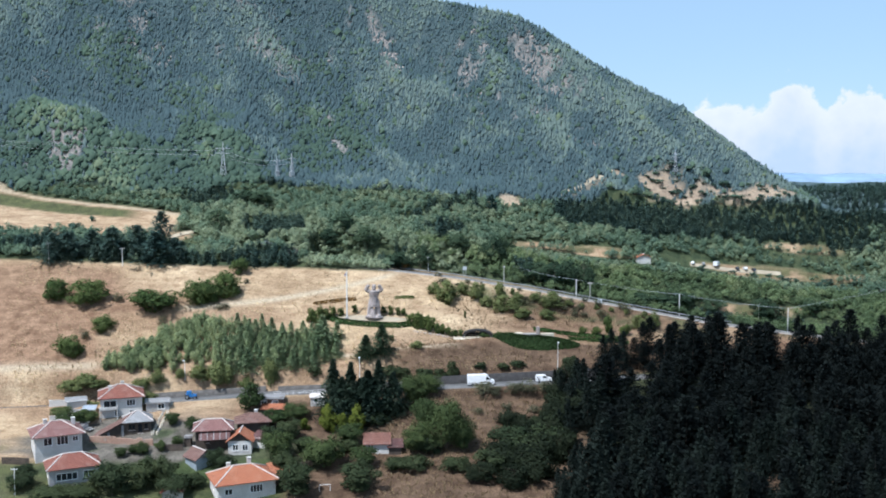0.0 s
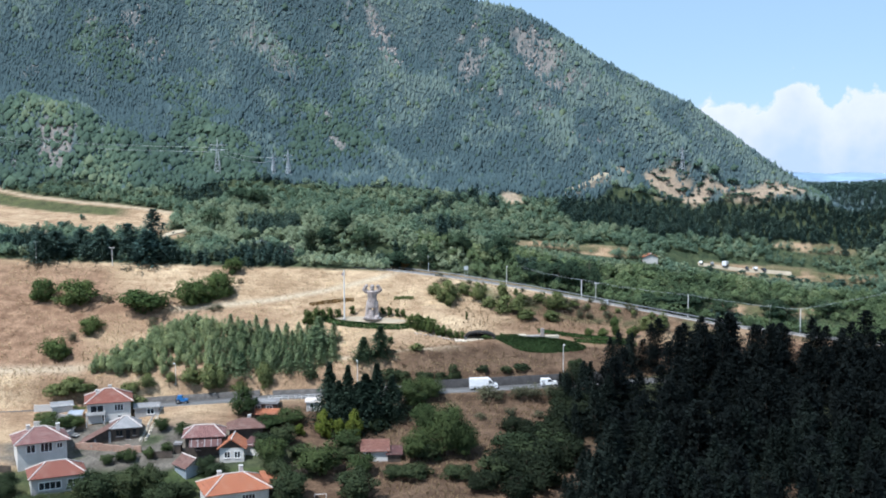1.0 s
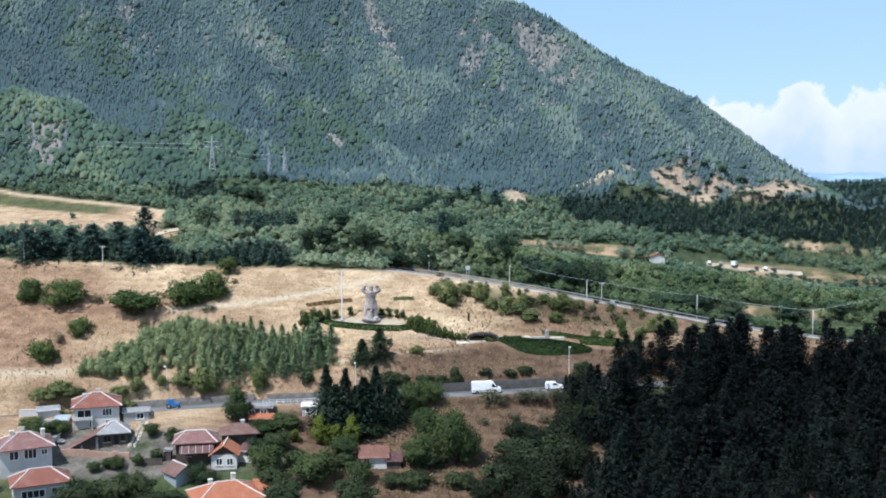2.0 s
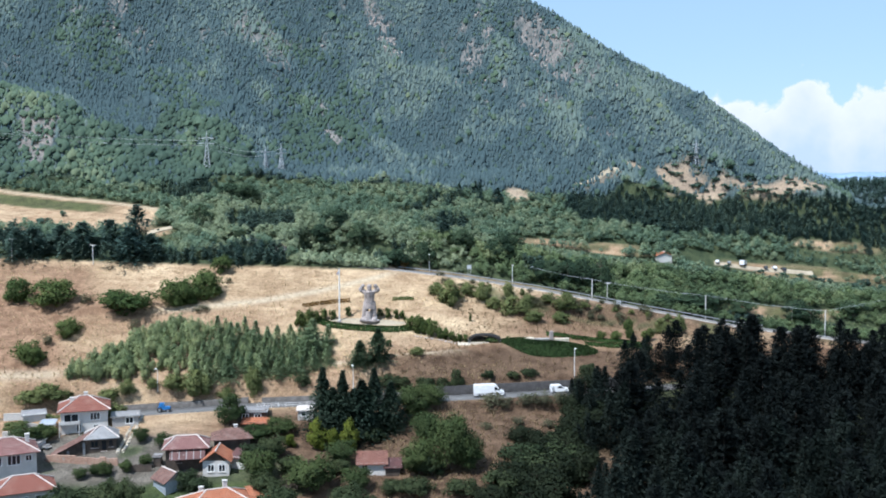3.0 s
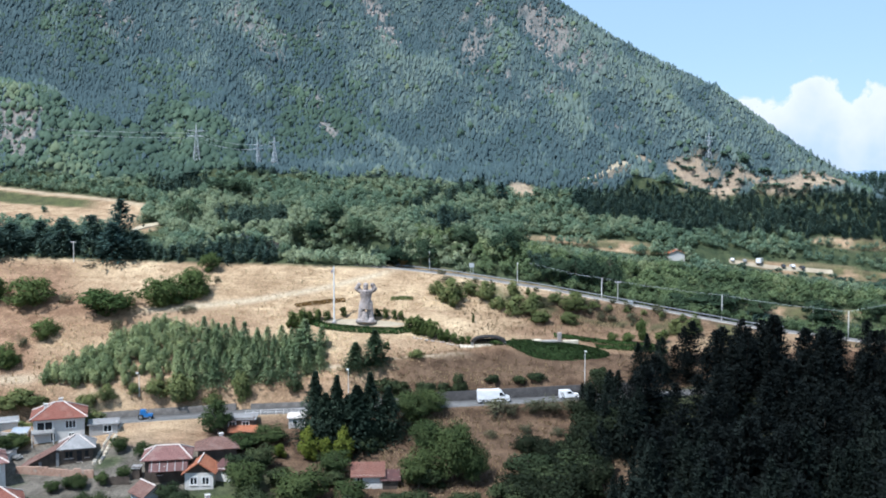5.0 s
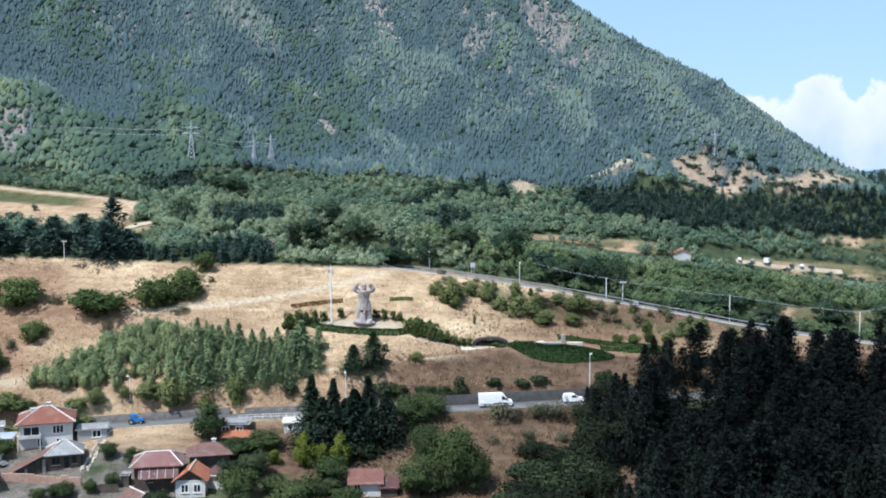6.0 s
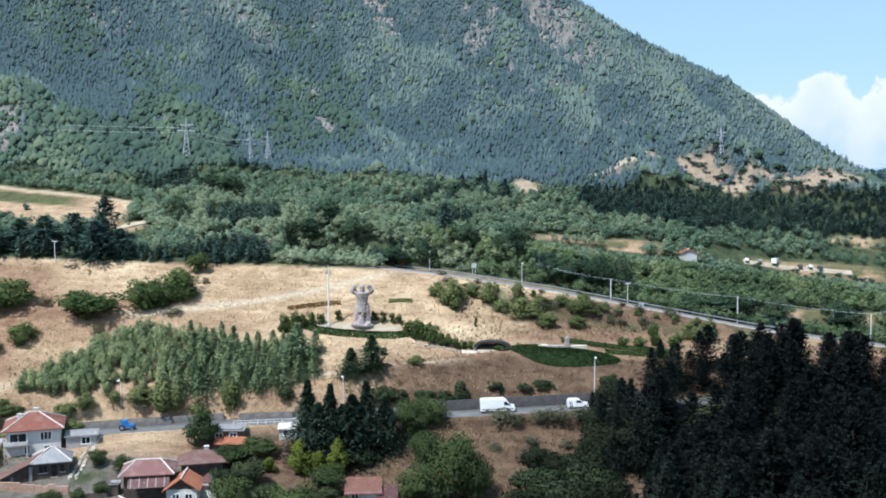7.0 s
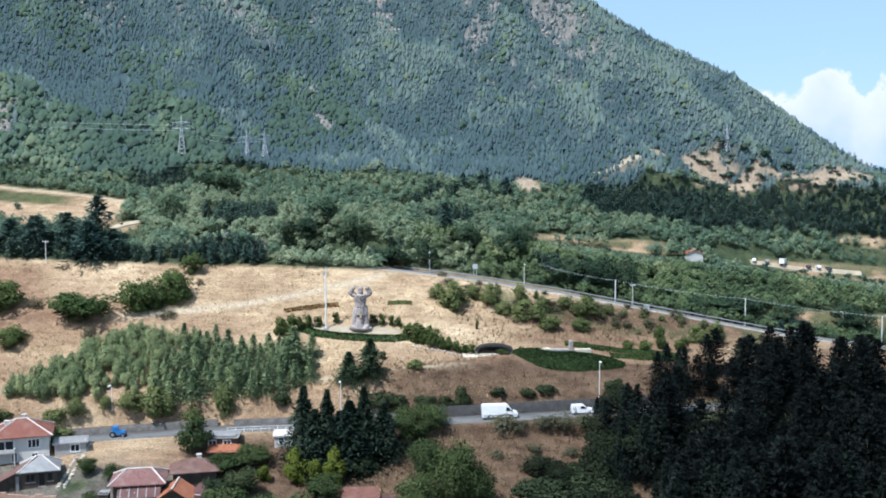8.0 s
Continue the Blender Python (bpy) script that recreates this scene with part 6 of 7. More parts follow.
def path_stones():
    """White stones edging the stairway below the thujas."""
    r = random.Random(12)
    ob = thing("edging_stones", -6, 229, ground_at(-6, 229), label="white stones edging the path beneath the thujas", category="stones")
    for k in range(18):
        t = k / 17
        x, y = -6.5 + 12.5 * t + r.uniform(-0.2, 0.2), 227.0 - 2.2 * t + r.uniform(-0.1, 0.1)
        bm = bmesh.new()
        ball(bm, (0, 0, 0.12), (r.uniform(0.2, 0.38), 0.2, r.uniform(0.16, 0.26)), 1)
        part("stone", bm, RIDGE, ob, matrix=pose(x + 6, y - 229, ground_at(x, y) - ob.location.z, 0, 0, r.uniform(0, 90)))


path_stones()
walkway = [(3.6, 225.5), (5.0, 225.35), (6.6, 225.25), (8.2, 225.2)]
bm = bmesh.new()
rows_ = [[bm.verts.new((x, y + o, ground_at(x, y + o) + 0.12 + dz)) for x, y in walkway] for o, dz in ((-0.8, -0.4), (-0.8, 0), (0.5, 0), (0.5, -0.4))]
for a_, b_ in zip(rows_, rows_[1:]):
    for k in range(3):
        bm.faces.new((a_[k], a_[k + 1], b_[k + 1], b_[k]))
tagged(part("walkway", bm, PAVING), "pale gravel path leading to the entrance canopy", "path", kind="structure")

# ------------------------------------------------------------------ lamps, poles, pylons and wires
def street_lamp(x, y, h, toward, z=None):
    ob = thing("street_lamp", x, y, ground_at(x, y) if z is None else z, toward, label="slender pale street lamp beside the road", category="street lamp", group="street lamps")
    bm = bmesh.new()
    cyl(bm, (0, 0, -0.4), (0, 0, h), 0.10, 0.06, 8)
    part("pole", bm, POST, ob)
    bm = bmesh.new()
    cyl(bm, (0, 0, h - 0.05), (0, -0.9, h + 0.25), 0.05, 0.045, 6)
    part("arm", bm, POST, ob)
    bm = bmesh.new()
    box(bm, -0.22, 0.22, -1.6, -0.75, h + 0.16, h + 0.36, 0.06)
    part("lamp_head", bm, TRIM, ob, "white lamp head")


for x_, y_, h_, r_ in ((-63.4, 212.0, 4.8, 0), (-19.9, 212.6, 6.3, 0), (29.6, 213.6, 9.0, 0), (18.7, 258.6, 4.6, 0), (-3.6, 262.0, 4.4, 0)):
    street_lamp(x_, y_, h_, r_)


def pole(x, y, h, name="utility_pole", label="pale concrete utility pole with crossarm", r=0.16, arm=True):
    ob = thing(name, x, y, ground_at(x, y), label=label, category="utility pole", group="utility poles")
    bm = bmesh.new()
    cyl(bm, (0, 0, -0.5), (0, 0, h), r, r * 0.65, 8)
    part("pole", bm, POST, ob)
    if arm:
        one_box("crossarm", (-0.7, 0.7, -0.06, 0.06, h - 0.35, h - 0.22), POST, ob)
        for s in (-0.6, 0.0, 0.6):
            bm = bmesh.new()
            cyl(bm, (s, 0, h - 0.22), (s, 0, h + 0.02), 0.06, 0.04, 6)
            part("insulator", bm, TRIM, ob)
    return Vector((x, y, ground_at(x, y) + h))


tops = [pole(x_, y_, h_, label="pale concrete utility pole beside the road", arm=False) for x_, y_, h_ in ((39.3, 253.4, 5.0), (68.6, 251.0, 6.6), (99.5, 250.0, 7.4))]
pole(93.0, 256.0, 5.0, label="thin weathered utility pole among the bushes", r=0.1)
pole(43.5, 254.5, 4.8, label="thin weathered utility pole among the trees", r=0.1)
pole(-91.4, 252.6, 5.2, label="weathered utility pole on the crest", r=0.12)
pole(-112.6, 252.6, 6.0, label="weathered utility pole on the crest", r=0.12)


def wire(points, sag, radius, name="overhead_wire", label="thin overhead wires strung between poles"):
    bm = bmesh.new()
    for a, b in zip(points, points[1:]):
        last = None
        for k in range(13):
            t = k / 12
            p = a.lerp(b, t) - Vector((0, 0, sag * 4 * t * (1 - t)))
            if last:
                cyl(bm, last, p, radius, sides=4)
            last = p
    tagged(part(name, bm, STEEL_PALE), label, "wire")


for shift in (-0.6, 0.6):
    wire([t + Vector((shift, 0, -0.1)) for t in [Vector((22.0, 254.5, 36.0)), *tops, Vector((150, 274, 30))]], 0.4, 0.016)


def pylon(x, y, h, yaw, label="grey lattice power pylon above the forest"):
    ob = thing("power_pylon", x, y, ground_at(x, y), yaw, label=label, category="pylon", group="power pylons")
    w = h * 0.09
    legs = [(sx, sy) for sx in (-1, 1) for sy in (-1, 1)]
    for sx, sy in legs:
        bm = bmesh.new()
        cyl(bm, (sx * w, sy * w, -0.3), (sx * w * 0.28, sy * w * 0.28, h * 0.62), 0.09, 0.08, 4)
        cyl(bm, (sx * w * 0.28, sy * w * 0.28, h * 0.62), (0, 0, h), 0.08, 0.07, 4)
        part("leg", bm, STEEL_PALE, ob)
    bm = bmesh.new()
    for k in range(6):
        z0, z1 = h * 0.62 * k / 6, h * 0.62 * (k + 1) / 6
        a, b = w * (1 - 0.72 * k / 6), w * (1 - 0.72 * (k + 1) / 6)
        for p, q in (((-1, -1), (1, -1)), ((1, -1), (1, 1)), ((1, 1), (-1, 1)), ((-1, 1), (-1, -1))):
            cyl(bm, (p[0] * a, p[1] * a, z0), (q[0] * b, q[1] * b, z1), 0.05, sides=4)
            cyl(bm, (q[0] * a, q[1] * a, z0), (p[0] * b, p[1] * b, z1), 0.05, sides=4)
    part("bracing", bm, STEEL_PALE, ob)
    for z in (0.66, 0.8):
        bm = bmesh.new()
        reach = h * 0.22
        for sgn in (-1, 1):
            cyl(bm, (0, 0, h * z + 0.25), (sgn * reach, 0, h * z), 0.07, 0.05, 4)
            cyl(bm, (0, 0, h * z - 0.25), (sgn * reach, 0, h * z), 0.07, 0.05, 4)
        part("crossarm", bm, STEEL_PALE, ob)
    return Vector((x, y, ground_at(x, y)))


p1 = pylon(-73.7, 305.8, 11.5, 10)
p2 = pylon(-50.6, 306.7, 9.0, 40)
p3 = pylon(80.4, 310.6, 7.5, 30)
p4 = pylon(-55.6, 306.9, 7.4, 40)
for z_ in (7.0, 8.5):
    wire([Vector((-190, 312, 70 + z_)), p1 + Vector((-2.0, 0, z_)), p2 + Vector((0, 0, z_ - 1.5))], 1.6, 0.018, label="power lines strung between the pylons")
    wire([Vector((-190, 310, 69 + z_)), p1 + Vector((2.0, 0, z_ - 0.1)), p4 + Vector((0, 0, z_ - 2))], 1.7, 0.018, label="power lines strung between the pylons")


# ------------------------------------------------------------------ vehicles
def wheel(parent, x, y, r, width=0.22):
    w = new("wheel")
    w.parent = parent
    w.matrix_basis = pose(x, y, r, 90, 0, 0)
    bm = bmesh.new()
    cyl(bm, (0, 0, -width / 2), (0, 0, width / 2), r, sides=18)
    part("tyre", bm, RUBBER, w)
    bm = bmesh.new()
    cyl(bm, (0, 0, -width / 2 - 0.01), (0, 0, width / 2 + 0.01), r * 0.55, sides=12)
    part("rim", bm, STEEL, w)


def body_from_side(profile, half, bevel=0.06, inset=0.0):
    """A vehicle body: its side outline drawn out across its width, with softened edges."""
    bm = bmesh.new()
    rows = [[bm.verts.new((x, s * (half - inset * max(0.0, z - 1.0)), z)) for x, z in profile] for s in (-1, 1)]
    n = len(profile)
    bm.faces.new(rows[0][::-1])
    bm.faces.new(rows[1])
    for k in range(n):
        bm.faces.new((rows[0][k], rows[0][(k + 1) % n], rows[1][(k + 1) % n], rows[1][k]))
    bmesh.ops.recalc_face_normals(bm, faces=bm.faces)
    bmesh.ops.bevel(bm, geom=list(bm.edges), offset=bevel, segments=2, affect="EDGES", profile=0.6)
    return bm


def glass_patch(name, parent, pts, material=None, depth=0.02):
    bm = bmesh.new()
    f = bm.faces.new([bm.verts.new(p) for p in pts])
    bm.normal_update()
    off = f.normal * depth
    g = bmesh.ops.extrude_face_region(bm, geom=[f])
    for v in g["geom"]:
        if isinstance(v, bmesh.types.BMVert):
            v.co += off
    bmesh.ops.recalc_face_normals(bm, faces=bm.faces)
    part(name, bm, material or GLASS, parent)


def van(x, y, z, yaw, tilt=0.0):
    ob = thing("van", x, y, z, yaw, label="large white high-roofed panel van on the road", category="van")
    ob.matrix_basis = pose(x, y, z, 0, tilt, yaw)
    part("body", body_from_side([(-3.3, 0.4), (3.3, 0.4), (3.42, 0.95), (3.2, 1.25), (2.55, 1.45), (1.75, 2.45), (1.3, 2.72), (-3.2, 2.72), (-3.35, 2.4)], 1.0, 0.09, 0.07), VAN_WHITE, ob)
    for wx in (-2.05, 2.2):
        for wy in (-0.9, 0.9):
            wheel(ob, wx, wy, 0.36)
    for s in (-1, 1):
        pts = [(1.25, s * 0.955, 1.5), (2.25, s * 0.985, 1.5), (1.72, s * 0.93, 2.2), (1.25, s * 0.93, 2.2)]
        glass_patch("side_window", ob, pts if s < 0 else pts[::-1])
        one_box("mirror", (2.15, 2.3, s * 1.02 - 0.1, s * 1.02 + 0.1, 1.5, 1.8), DARK, ob)
        one_box("headlight", (3.2, 3.36, s * 0.72 - 0.16, s * 0.72 + 0.16, 0.95, 1.18), TRIM, ob, bevel=0.03)
        one_box("rub_strip", (-3.0, 3.0, s * 1.005 - 0.015, s * 1.005 + 0.015, 0.72, 0.84), DARK, ob)
    glass_patch("windscreen", ob, [(2.55, -0.85, 1.5), (2.55, 0.85, 1.5), (1.82, 0.8, 2.4), (1.82, -0.8, 2.4)], depth=0.03)
    one_box("bumper", (3.25, 3.5, -0.95, 0.95, 0.38, 0.72), DARK, ob, bevel=0.05)


def small_van(x, y, z, yaw, tilt=0.0):
    ob = thing("delivery_car", x, y, z, yaw, label="small white delivery car with dark side stripes", category="car")
    ob.matrix_basis = pose(x, y, z, 0, tilt, yaw)
    part("body", body_from_side([(-2.0, 0.32), (2.1, 0.32), (2.2, 0.75), (1.9, 0.98), (1.05, 1.12), (0.35, 1.72), (-0.1, 1.82), (-1.85, 1.8), (-2.05, 1.1)], 0.85, 0.08, 0.1), VAN_WHITE, ob)
    for wx in (-1.3, 1.35):
        for wy in (-0.76, 0.76):
            wheel(ob, wx, wy, 0.31, 0.19)
    for s in (-1, 1):
        pts = [(-0.35, s * 0.835, 1.12), (0.85, s * 0.845, 1.12), (0.3, s * 0.79, 1.6), (-0.35, s * 0.79, 1.6)]
        glass_patch("side_window", ob, pts if s < 0 else pts[::-1])
        for k in (0.0, 0.35):
            st = [(-1.5 + k, s * 0.845, 0.6), (-1.35 + k, s * 0.845, 0.6), (-1.65 + k, s * 0.80, 1.45), (-1.8 + k, s * 0.80, 1.45)]
            glass_patch("stripe", ob, st if s < 0 else st[::-1], GREY_PAINT)
        one_box("headlight", (2.0, 2.14, s * 0.62 - 0.14, s * 0.62 + 0.14, 0.72, 0.9), TRIM, ob, bevel=0.03)
    glass_patch("windscreen", ob, [(1.08, -0.7, 1.13), (1.08, 0.7, 1.13), (0.42, 0.65, 1.68), (0.42, -0.65, 1.68)], depth=0.03)
    one_box("bumper", (2.05, 2.28, -0.8, 0.8, 0.3, 0.55), DARK, ob, bevel=0.05)


def car(x, y, yaw, paint, label):
    ob = thing("parked_car", x, y, ground_at(x, y) + 0.1, yaw, label=label, category="car", group="parked cars")
    ob.matrix_basis = ob.matrix_basis @ Matrix.Scale(0.62, 4)
    part("body", body_from_side([(-1.7, 0.3), (1.75, 0.3), (1.8, 0.7), (1.0, 0.88), (0.45, 1.32), (-0.9, 1.35), (-1.6, 0.95)], 0.75, 0.07, 0.3), paint, ob)
    for wx in (-1.1, 1.1):
        for wy in (-0.68, 0.68):
            wheel(ob, wx, wy, 0.28, 0.18)
    for s in (-1, 1):
        pts = [(-1.0, s * 0.755, 0.92), (0.75, s * 0.755, 0.92), (0.4, s * 0.68, 1.24), (-0.8, s * 0.68, 1.24)]
        glass_patch("side_window", ob, pts if s < 0 else pts[::-1])


road_z = lambda x: float(np.interp(x, LOW_X, LOW_Z)) + 0.07
van(10.2, 209.0, road_z(10.2), 2, -1.5)
small_van(25.8, 210.0, road_z(25.8), 3, -1.5)


def tractor(x, y, z, yaw):
    ob = thing("small_tractor", x, y, z, yaw, label="small blue tractor at the roadside", category="tractor")
    part("body", body_from_side([(-1.2, 0.5), (1.4, 0.5), (1.45, 1.1), (0.3, 1.25), (-0.1, 1.3), (-1.2, 1.2)], 0.55, 0.08), BLUE_PAINT, ob)
    part("cab", body_from_side([(-1.0, 1.2), (0.3, 1.2), (0.15, 2.0), (-0.9, 2.0)], 0.55, 0.06), BLUE_PAINT, ob)
    for wx, r in ((-0.8, 0.55), (1.05, 0.38)):
        for wy in (-0.65, 0.65):
            wheel(ob, wx, wy, r, 0.25)
    glass_patch("windscreen", ob, [(0.31, -0.45, 1.3), (0.31, 0.45, 1.3), (0.2, 0.4, 1.9), (0.2, -0.4, 1.9)], TRIM)


tractor(-60.6, 206.6, road_z(-60.6), 4)
for k, (x_, y_, paint_, label_) in enumerate(((80.0, 282.0, VAN_WHITE, "white parked car on the gravel lot"), (83.4, 282.2, STEEL, "silver parked car on the gravel lot"), (94.0, 282.0, GREY_PAINT, "dark parked car on the gravel lot"), (96.6, 282.2, VAN_WHITE, "white parked car on the gravel lot"), (99.2, 282.0, GREY_PAINT, "dark parked car on the gravel lot"))):
    car(x_, y_, 70 + 9 * k, paint_, label_)
camper = thing("camper_van", 87.6, 282.4, ground_at(87.6, 282.4) + 0.1, 60, label="white camper van parked on the gravel lot", category="van")
camper.matrix_basis = camper.matrix_basis @ Matrix.Scale(0.7, 4)
part("body", body_from_side([(-2.2, 0.35), (2.3, 0.35), (2.4, 1.0), (1.9, 1.2), (1.4, 2.1), (-2.2, 2.2)], 0.95, 0.08), VAN_WHITE, camper)
for wx in (-1.4, 1.5):
    for wy in (-0.85, 0.85):
        wheel(camper, wx, wy, 0.32)
glass_patch("windscreen", camper, [(1.92, -0.75, 1.25), (1.92, 0.75, 1.25), (1.5, 0.7, 2.0), (1.5, -0.7, 2.0)])
house("kiosk", "small roadside building with faded red roof", 63.6, 280.0, 4.4, 3.0, 2.2, 1.0, 8, "gable", PLASTER, TILE_ORANGE, 0.3, category="kiosk")
house("shed", "pale little roofs among the valley trees", -52.5, 266.5, 2.6, 2.0, 1.8, 0.7, 20, "gable", PLASTER, SHEET_BLUE, 0.3, category="shed")
house("shed", "pale little roofs among the valley trees", -44.0, 262.5, 3.0, 2.0, 1.6, 0.7, -10, "gable", PLASTER, SHEET_RUST, 0.3, category="shed")


# ------------------------------------------------------------------ village odds and ends
def board_fence(x, y, length, yaw, label):
    ob = thing("board_fence", x, y, ground_at(x, y), yaw, label=label, category="fence")
    r = random.Random(int(abs(x * 7)))
    n = int(length / 0.3)
    for k in range(n):
        lx = k * 0.3
        wx, wy = x + lx * math.cos(radians(yaw)), y + lx * math.sin(radians(yaw))
        z = ground_at(wx, wy) - ob.location.z
        one_box("board", (lx, lx + 0.27, -0.02, 0.02, z - 0.3, z + 1.5 + r.uniform(-0.12, 0.12)), TIMBER, ob)
    for h in (0.4, 1.2):
        bm = bmesh.new()
        z0, z1 = 0.0, ground_at(x + length * math.cos(radians(yaw)), y + length * math.sin(radians(yaw))) - ob.location.z
        cyl(bm, (0, 0.06, z0 + h), (length, 0.06, z1 + h), 0.04, sides=5)
        part("rail", bm, TIMBER, ob)


board_fence(-93.5, 176.0, 6.0, -2, "dark weathered board fence beside the white house")
board_fence(-61.0, 181.6, 5.0, 3, "low dark board fence across the yard")
board_fence(-30.5, 176.5, 4.0, -20, "dark board fence behind the orange-roofed house")


def metal_frame(x, y):
    ob = thing("metal_frame", x, y, ground_at(x, y), 12, label="white metal frame standing in the grass", category="frame")
    for lx in (-1.1, 1.1):
        bm = bmesh.new()
        cyl(bm, (lx, 0, -0.2), (lx, 0, 1.3), 0.06, sides=6)
        part("post", bm, TRIM, ob)
    bm = bmesh.new()
    cyl(bm, (-1.16, 0, 1.3), (1.16, 0, 1.3), 0.06, sides=6)
    part("crossbar", bm, TRIM, ob)


metal_frame(-23.2, 166.2)
pole(-85.8, 164.4, 5.6, label="weathered timber utility pole in the village", r=0.12)


def road_sign(x, y, h, face, label):
    ob = thing("road_sign", x, y, ground_at(x, y), 0, label=label, category="sign", group="road signs")
    for lx in (-0.35, 0.35):
        bm = bmesh.new()
        cyl(bm, (lx, 0, -0.3), (lx, 0, h), 0.05, sides=6)
        part("post", bm, STEEL_PALE, ob)
    one_box("panel", (-0.6, 0.6, -0.05, 0.0, h - 1.1, h), face, ob, bevel=0.02)


road_sign(7.2, 260.6, 3.0, STEEL_PALE, "blue-grey metal sign on two posts by the road")
road_sign(45.0, 245.8, 1.2, STEEL_PALE, "small blue-grey sign at the road edge")
autumn = plant_kind(crowns(1, lambda: shrub(1500, 0.04, 9), DRY_LEAF, "autumn_crown"), shrub_trunks, "withered_tree", "withered orange-brown tree beside the road", "tree", "withered trees")
autumn(-10.4, 263.0, 3.4, 2.6)
autumn(-62.0, 226.6, 2.0, 2.0, "yellowing young tree at the top of the grove")


def crash_barrier():
    """The guard rail on the valley side of the upper road."""
    ob = thing("crash_barrier", -12, 263.0, ground_at(-12, 263), label="grey steel crash barrier along the upper road", category="barrier")
    bm = bmesh.new()
    last = None
    for k in range(40):
        x = -12 + 2.4 * k
        p = Vector((x + 12, float(np.interp(x, UP_X, UP_Y)) + 3.0 - 263.0, float(np.interp(x, UP_X, UP_Z)) - ob.location.z))
        post = bmesh.new()
        box(post, -0.06, 0.06, -0.05, 0.05, -0.3, 0.75)
        part("post", post, STEEL, ob, matrix=Matrix.Translation(p))
        if last:
            cyl(bm, last + Vector((0, -0.08, 0.62)), p + Vector((0, -0.08, 0.62)), 0.14, sides=5)
        last = p
    part("rail", bm, STEEL, ob)


crash_barrier()

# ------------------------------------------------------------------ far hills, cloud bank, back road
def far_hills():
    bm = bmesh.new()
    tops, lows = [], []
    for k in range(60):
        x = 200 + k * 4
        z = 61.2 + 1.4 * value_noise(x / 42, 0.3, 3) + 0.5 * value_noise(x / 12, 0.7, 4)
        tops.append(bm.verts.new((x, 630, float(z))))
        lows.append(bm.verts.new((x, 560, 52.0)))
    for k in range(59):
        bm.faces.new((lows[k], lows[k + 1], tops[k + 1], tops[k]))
    tagged(part("backdrop_hills", bm, FAR_HAZE_BLUE, smooth=True), "distant ridge beyond the plain, haze in its blue colour", "hills", kind="structure")


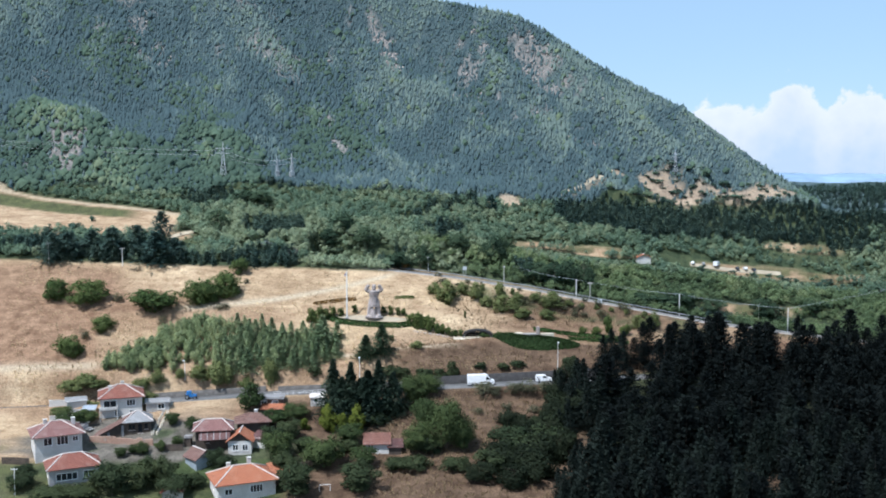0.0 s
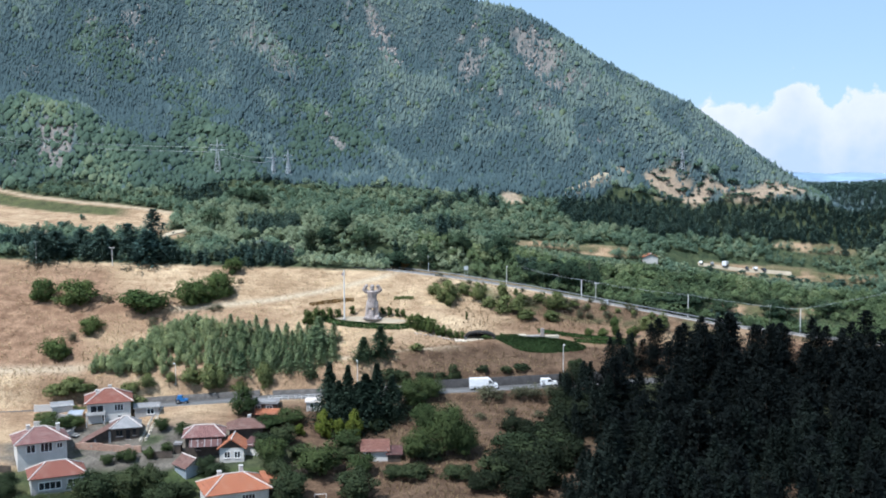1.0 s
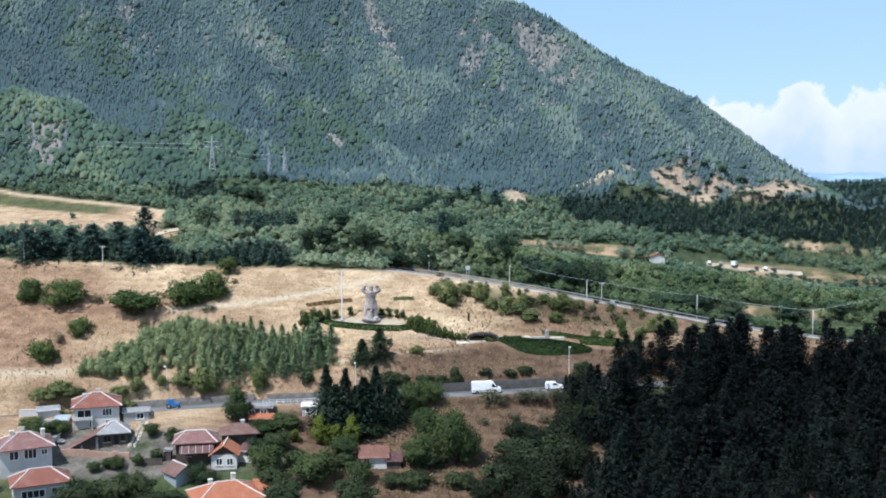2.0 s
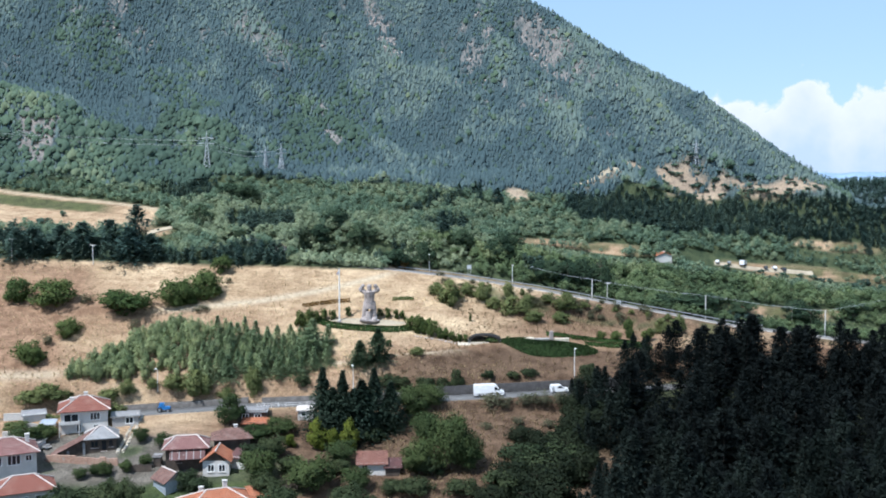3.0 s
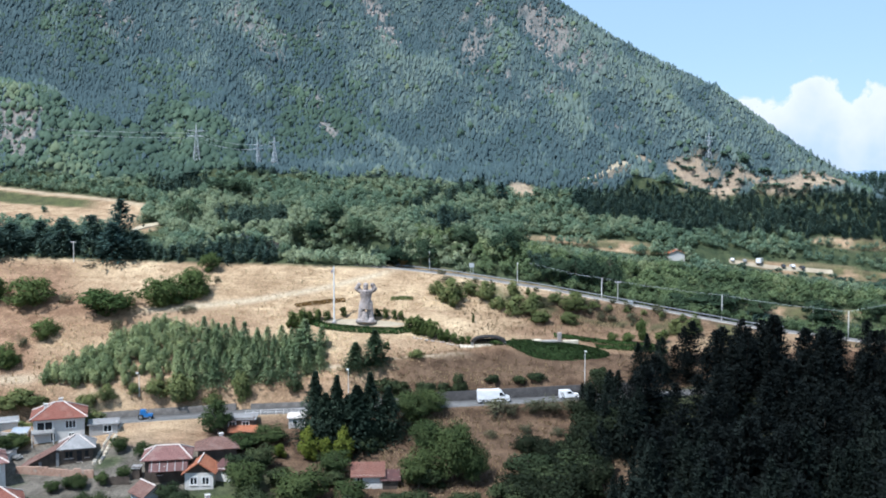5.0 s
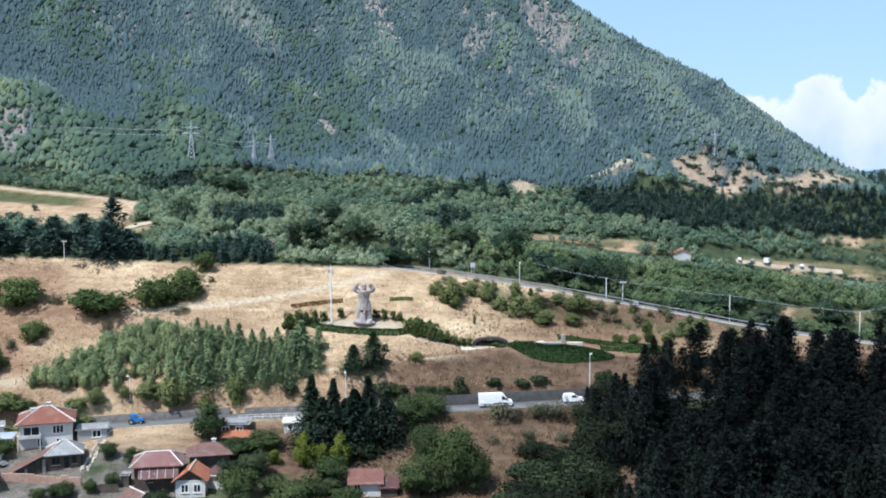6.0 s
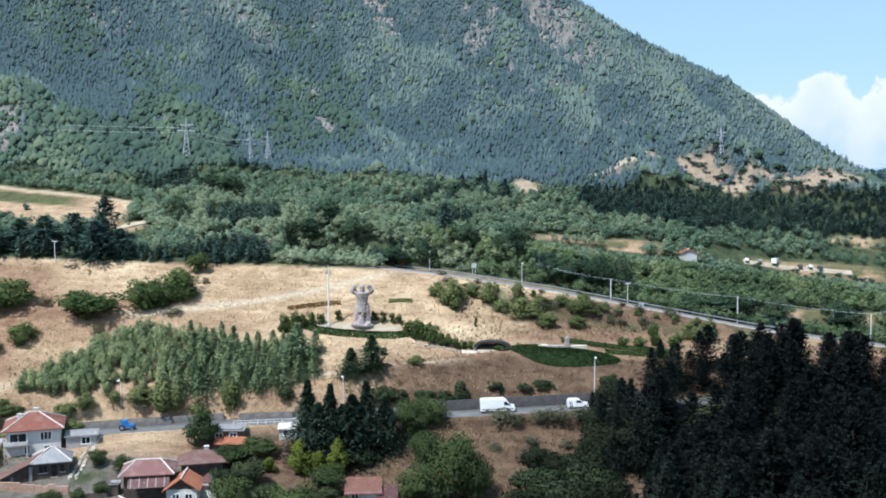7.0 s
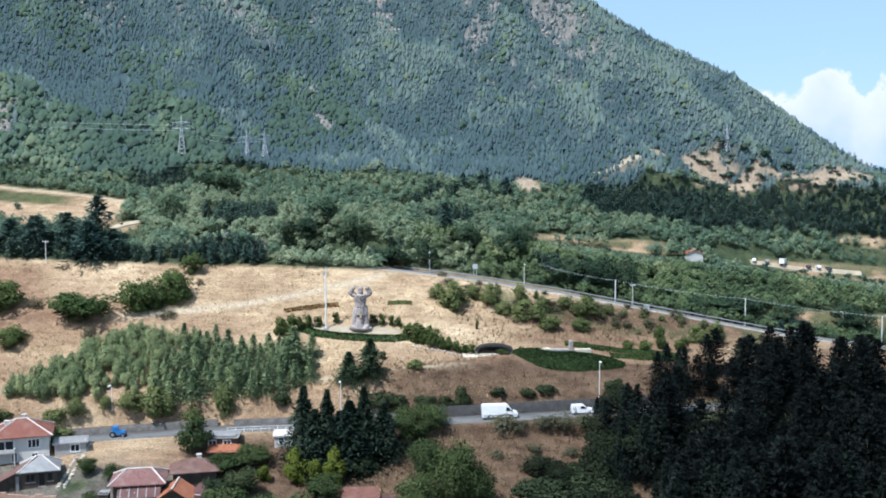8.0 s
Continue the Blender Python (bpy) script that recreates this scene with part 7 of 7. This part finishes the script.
# the ridge's blue is distance haze put into its base colour
FAR_HAZE_BLUE = surface("hazed_far_woods", (0.16, 0.25, 0.36), (0.22, 0.31, 0.42), 0.004, 0.05, 0.95)
far_hills()
def cloud_material():
    """Cumulus on a far backdrop: billowed top edge, pale base, clear sky above."""
    m, n, l, bsdf = node_mat("cloud_backdrop")
    n.remove(bsdf)
    co, sep = n.new("ShaderNodeTexCoord"), n.new("ShaderNodeSeparateXYZ")
    l.new(co.outputs["Object"], sep.inputs[0])

    def calc(op, a, b):
        k = n.new("ShaderNodeMath")
        k.operation = op
        for s, v in zip(k.inputs, (a, b)):
            if isinstance(v, float):
                s.default_value = v
            else:
                l.new(v, s)
        return k.outputs[0]

    along = calc("DIVIDE", calc("SUBTRACT", sep.outputs["X"], 150.0), 200.0)
    crown = n.new("ShaderNodeValToRGB")
    crown.color_ramp.interpolation = "B_SPLINE"
    shape = ((0.0, 0.5), (0.12, 0.72), (0.27, 0.60), (0.34, 0.86), (0.43, 1.0), (0.49, 0.86), (0.53, 0.60), (0.57, 0.66), (0.63, 0.82), (0.72, 0.78), (0.80, 0.5), (1.0, 0.42))
    while len(crown.color_ramp.elements) < len(shape):
        crown.color_ramp.elements.new(0.5)
    for e, (at, h) in zip(crown.color_ramp.elements, shape):
        e.position, e.color = at, (h, h, h, 1)
    l.new(along, crown.inputs["Fac"])
    top = calc("ADD", calc("MULTIPLY", crown.outputs[0], 66.0), 62.0)
    billow, wisp = noise_node(n, l, 0.045, 6.0, rough=0.55), noise_node(n, l, 0.02, 7.0, rough=0.65)
    depth = calc("SUBTRACT", top, sep.outputs["Z"])
    depth = calc("ADD", depth, calc("MULTIPLY", calc("SUBTRACT", billow.outputs["Fac"], 0.5), 16.0))
    for scale, height in ((0.06, 17.0), (0.15, 8.0), (0.4, 3.0)):
        puff = n.new("ShaderNodeTexVoronoi")
        puff.feature, puff.inputs["Scale"].default_value, puff.inputs["Smoothness"].default_value = "SMOOTH_F1", scale, 0.25
        l.new(co.outputs["Object"], puff.inputs["Vector"])
        depth = calc("ADD", depth, calc("MULTIPLY", calc("SUBTRACT", 0.55, puff.outputs["Distance"]), height))
    cover = ramp_node(n, l, calc("DIVIDE", depth, 4.5), [(0.0, (0, 0, 0)), (1.0, (1, 1, 1))]).outputs[0]
    white = ramp_node(n, l, calc("ADD", calc("DIVIDE", depth, 70.0), calc("MULTIPLY", wisp.outputs["Fac"], 0.35)), [(0.2, (0.64, 0.645, 0.65)), (0.5, (0.56, 0.585, 0.62)), (0.95, (0.43, 0.51, 0.59))]).outputs[0]
    glow, clear, both = n.new("ShaderNodeEmission"), n.new("ShaderNodeBsdfTransparent"), n.new("ShaderNodeMixShader")
    l.new(white, glow.inputs["Color"])
    glow.inputs["Strength"].default_value = 0.85
    l.new(cover, both.inputs[0])
    l.new(clear.outputs[0], both.inputs[1])
    l.new(glow.outputs[0], both.inputs[2])
    l.new(both.outputs[0], n["Material Output"].inputs["Surface"])
    return m


bm = bmesh.new()
bm.faces.new([bm.verts.new(p) for p in ((120, 640, 56), (420, 640, 56), (420, 640, 160), (120, 640, 160))])
tagged(part("backdrop_cloud", bm, cloud_material()), "white cumulus cloud bank beyond the ridge", "cloud", kind="structure")


def ground_strip(name, line, width, material, label, lift=0.35):
    bm = bmesh.new()
    last = None
    for k in range(len(line) - 1):
        a, b = Vector(line[k]), Vector(line[k + 1])
        steps = max(2, int((b - a).length / 0.8))
        for s in range(steps + (k == len(line) - 2)):
            p = a.lerp(b, s / steps)
            side = Vector((-(b - a).y, (b - a).x)).normalized() * width / 2
            row = [bm.verts.new((q.x, q.y, ground_at(q.x, q.y) + h)) for q, h in ((p - side, -0.1), (p - side, lift), (p + side, lift), (p + side, -0.1))]
            if last:
                for i in range(3):
                    bm.faces.new((last[i], last[i + 1], row[i + 1], row[i]))
            last = row
    tagged(part(name, bm, material), label, "road", kind="structure")


ground_strip("road", [(-82.5, 270.0), (-81.5, 272.0), (-79.0, 274.0), (-76.5, 275.2)], 1.8, GRAVEL, "pale lane climbing out of the trees")
ground_strip("road", [(40.5, 303.6), (44.5, 305.2), (47.7, 305.9), (52.0, 306.6), (55.7, 307.1), (57.4, 308.6), (58.0, 310.6), (59.6, 312.0)], 0.75, GRAVEL, "pale dirt road cut into the foot of the mountain")
ground_strip("road", [(79.0, 281.8), (95.0, 281.6), (108.0, 282.2)], 1.3, EARTH, "pale gravel parking lot among the bushes", 0.1)
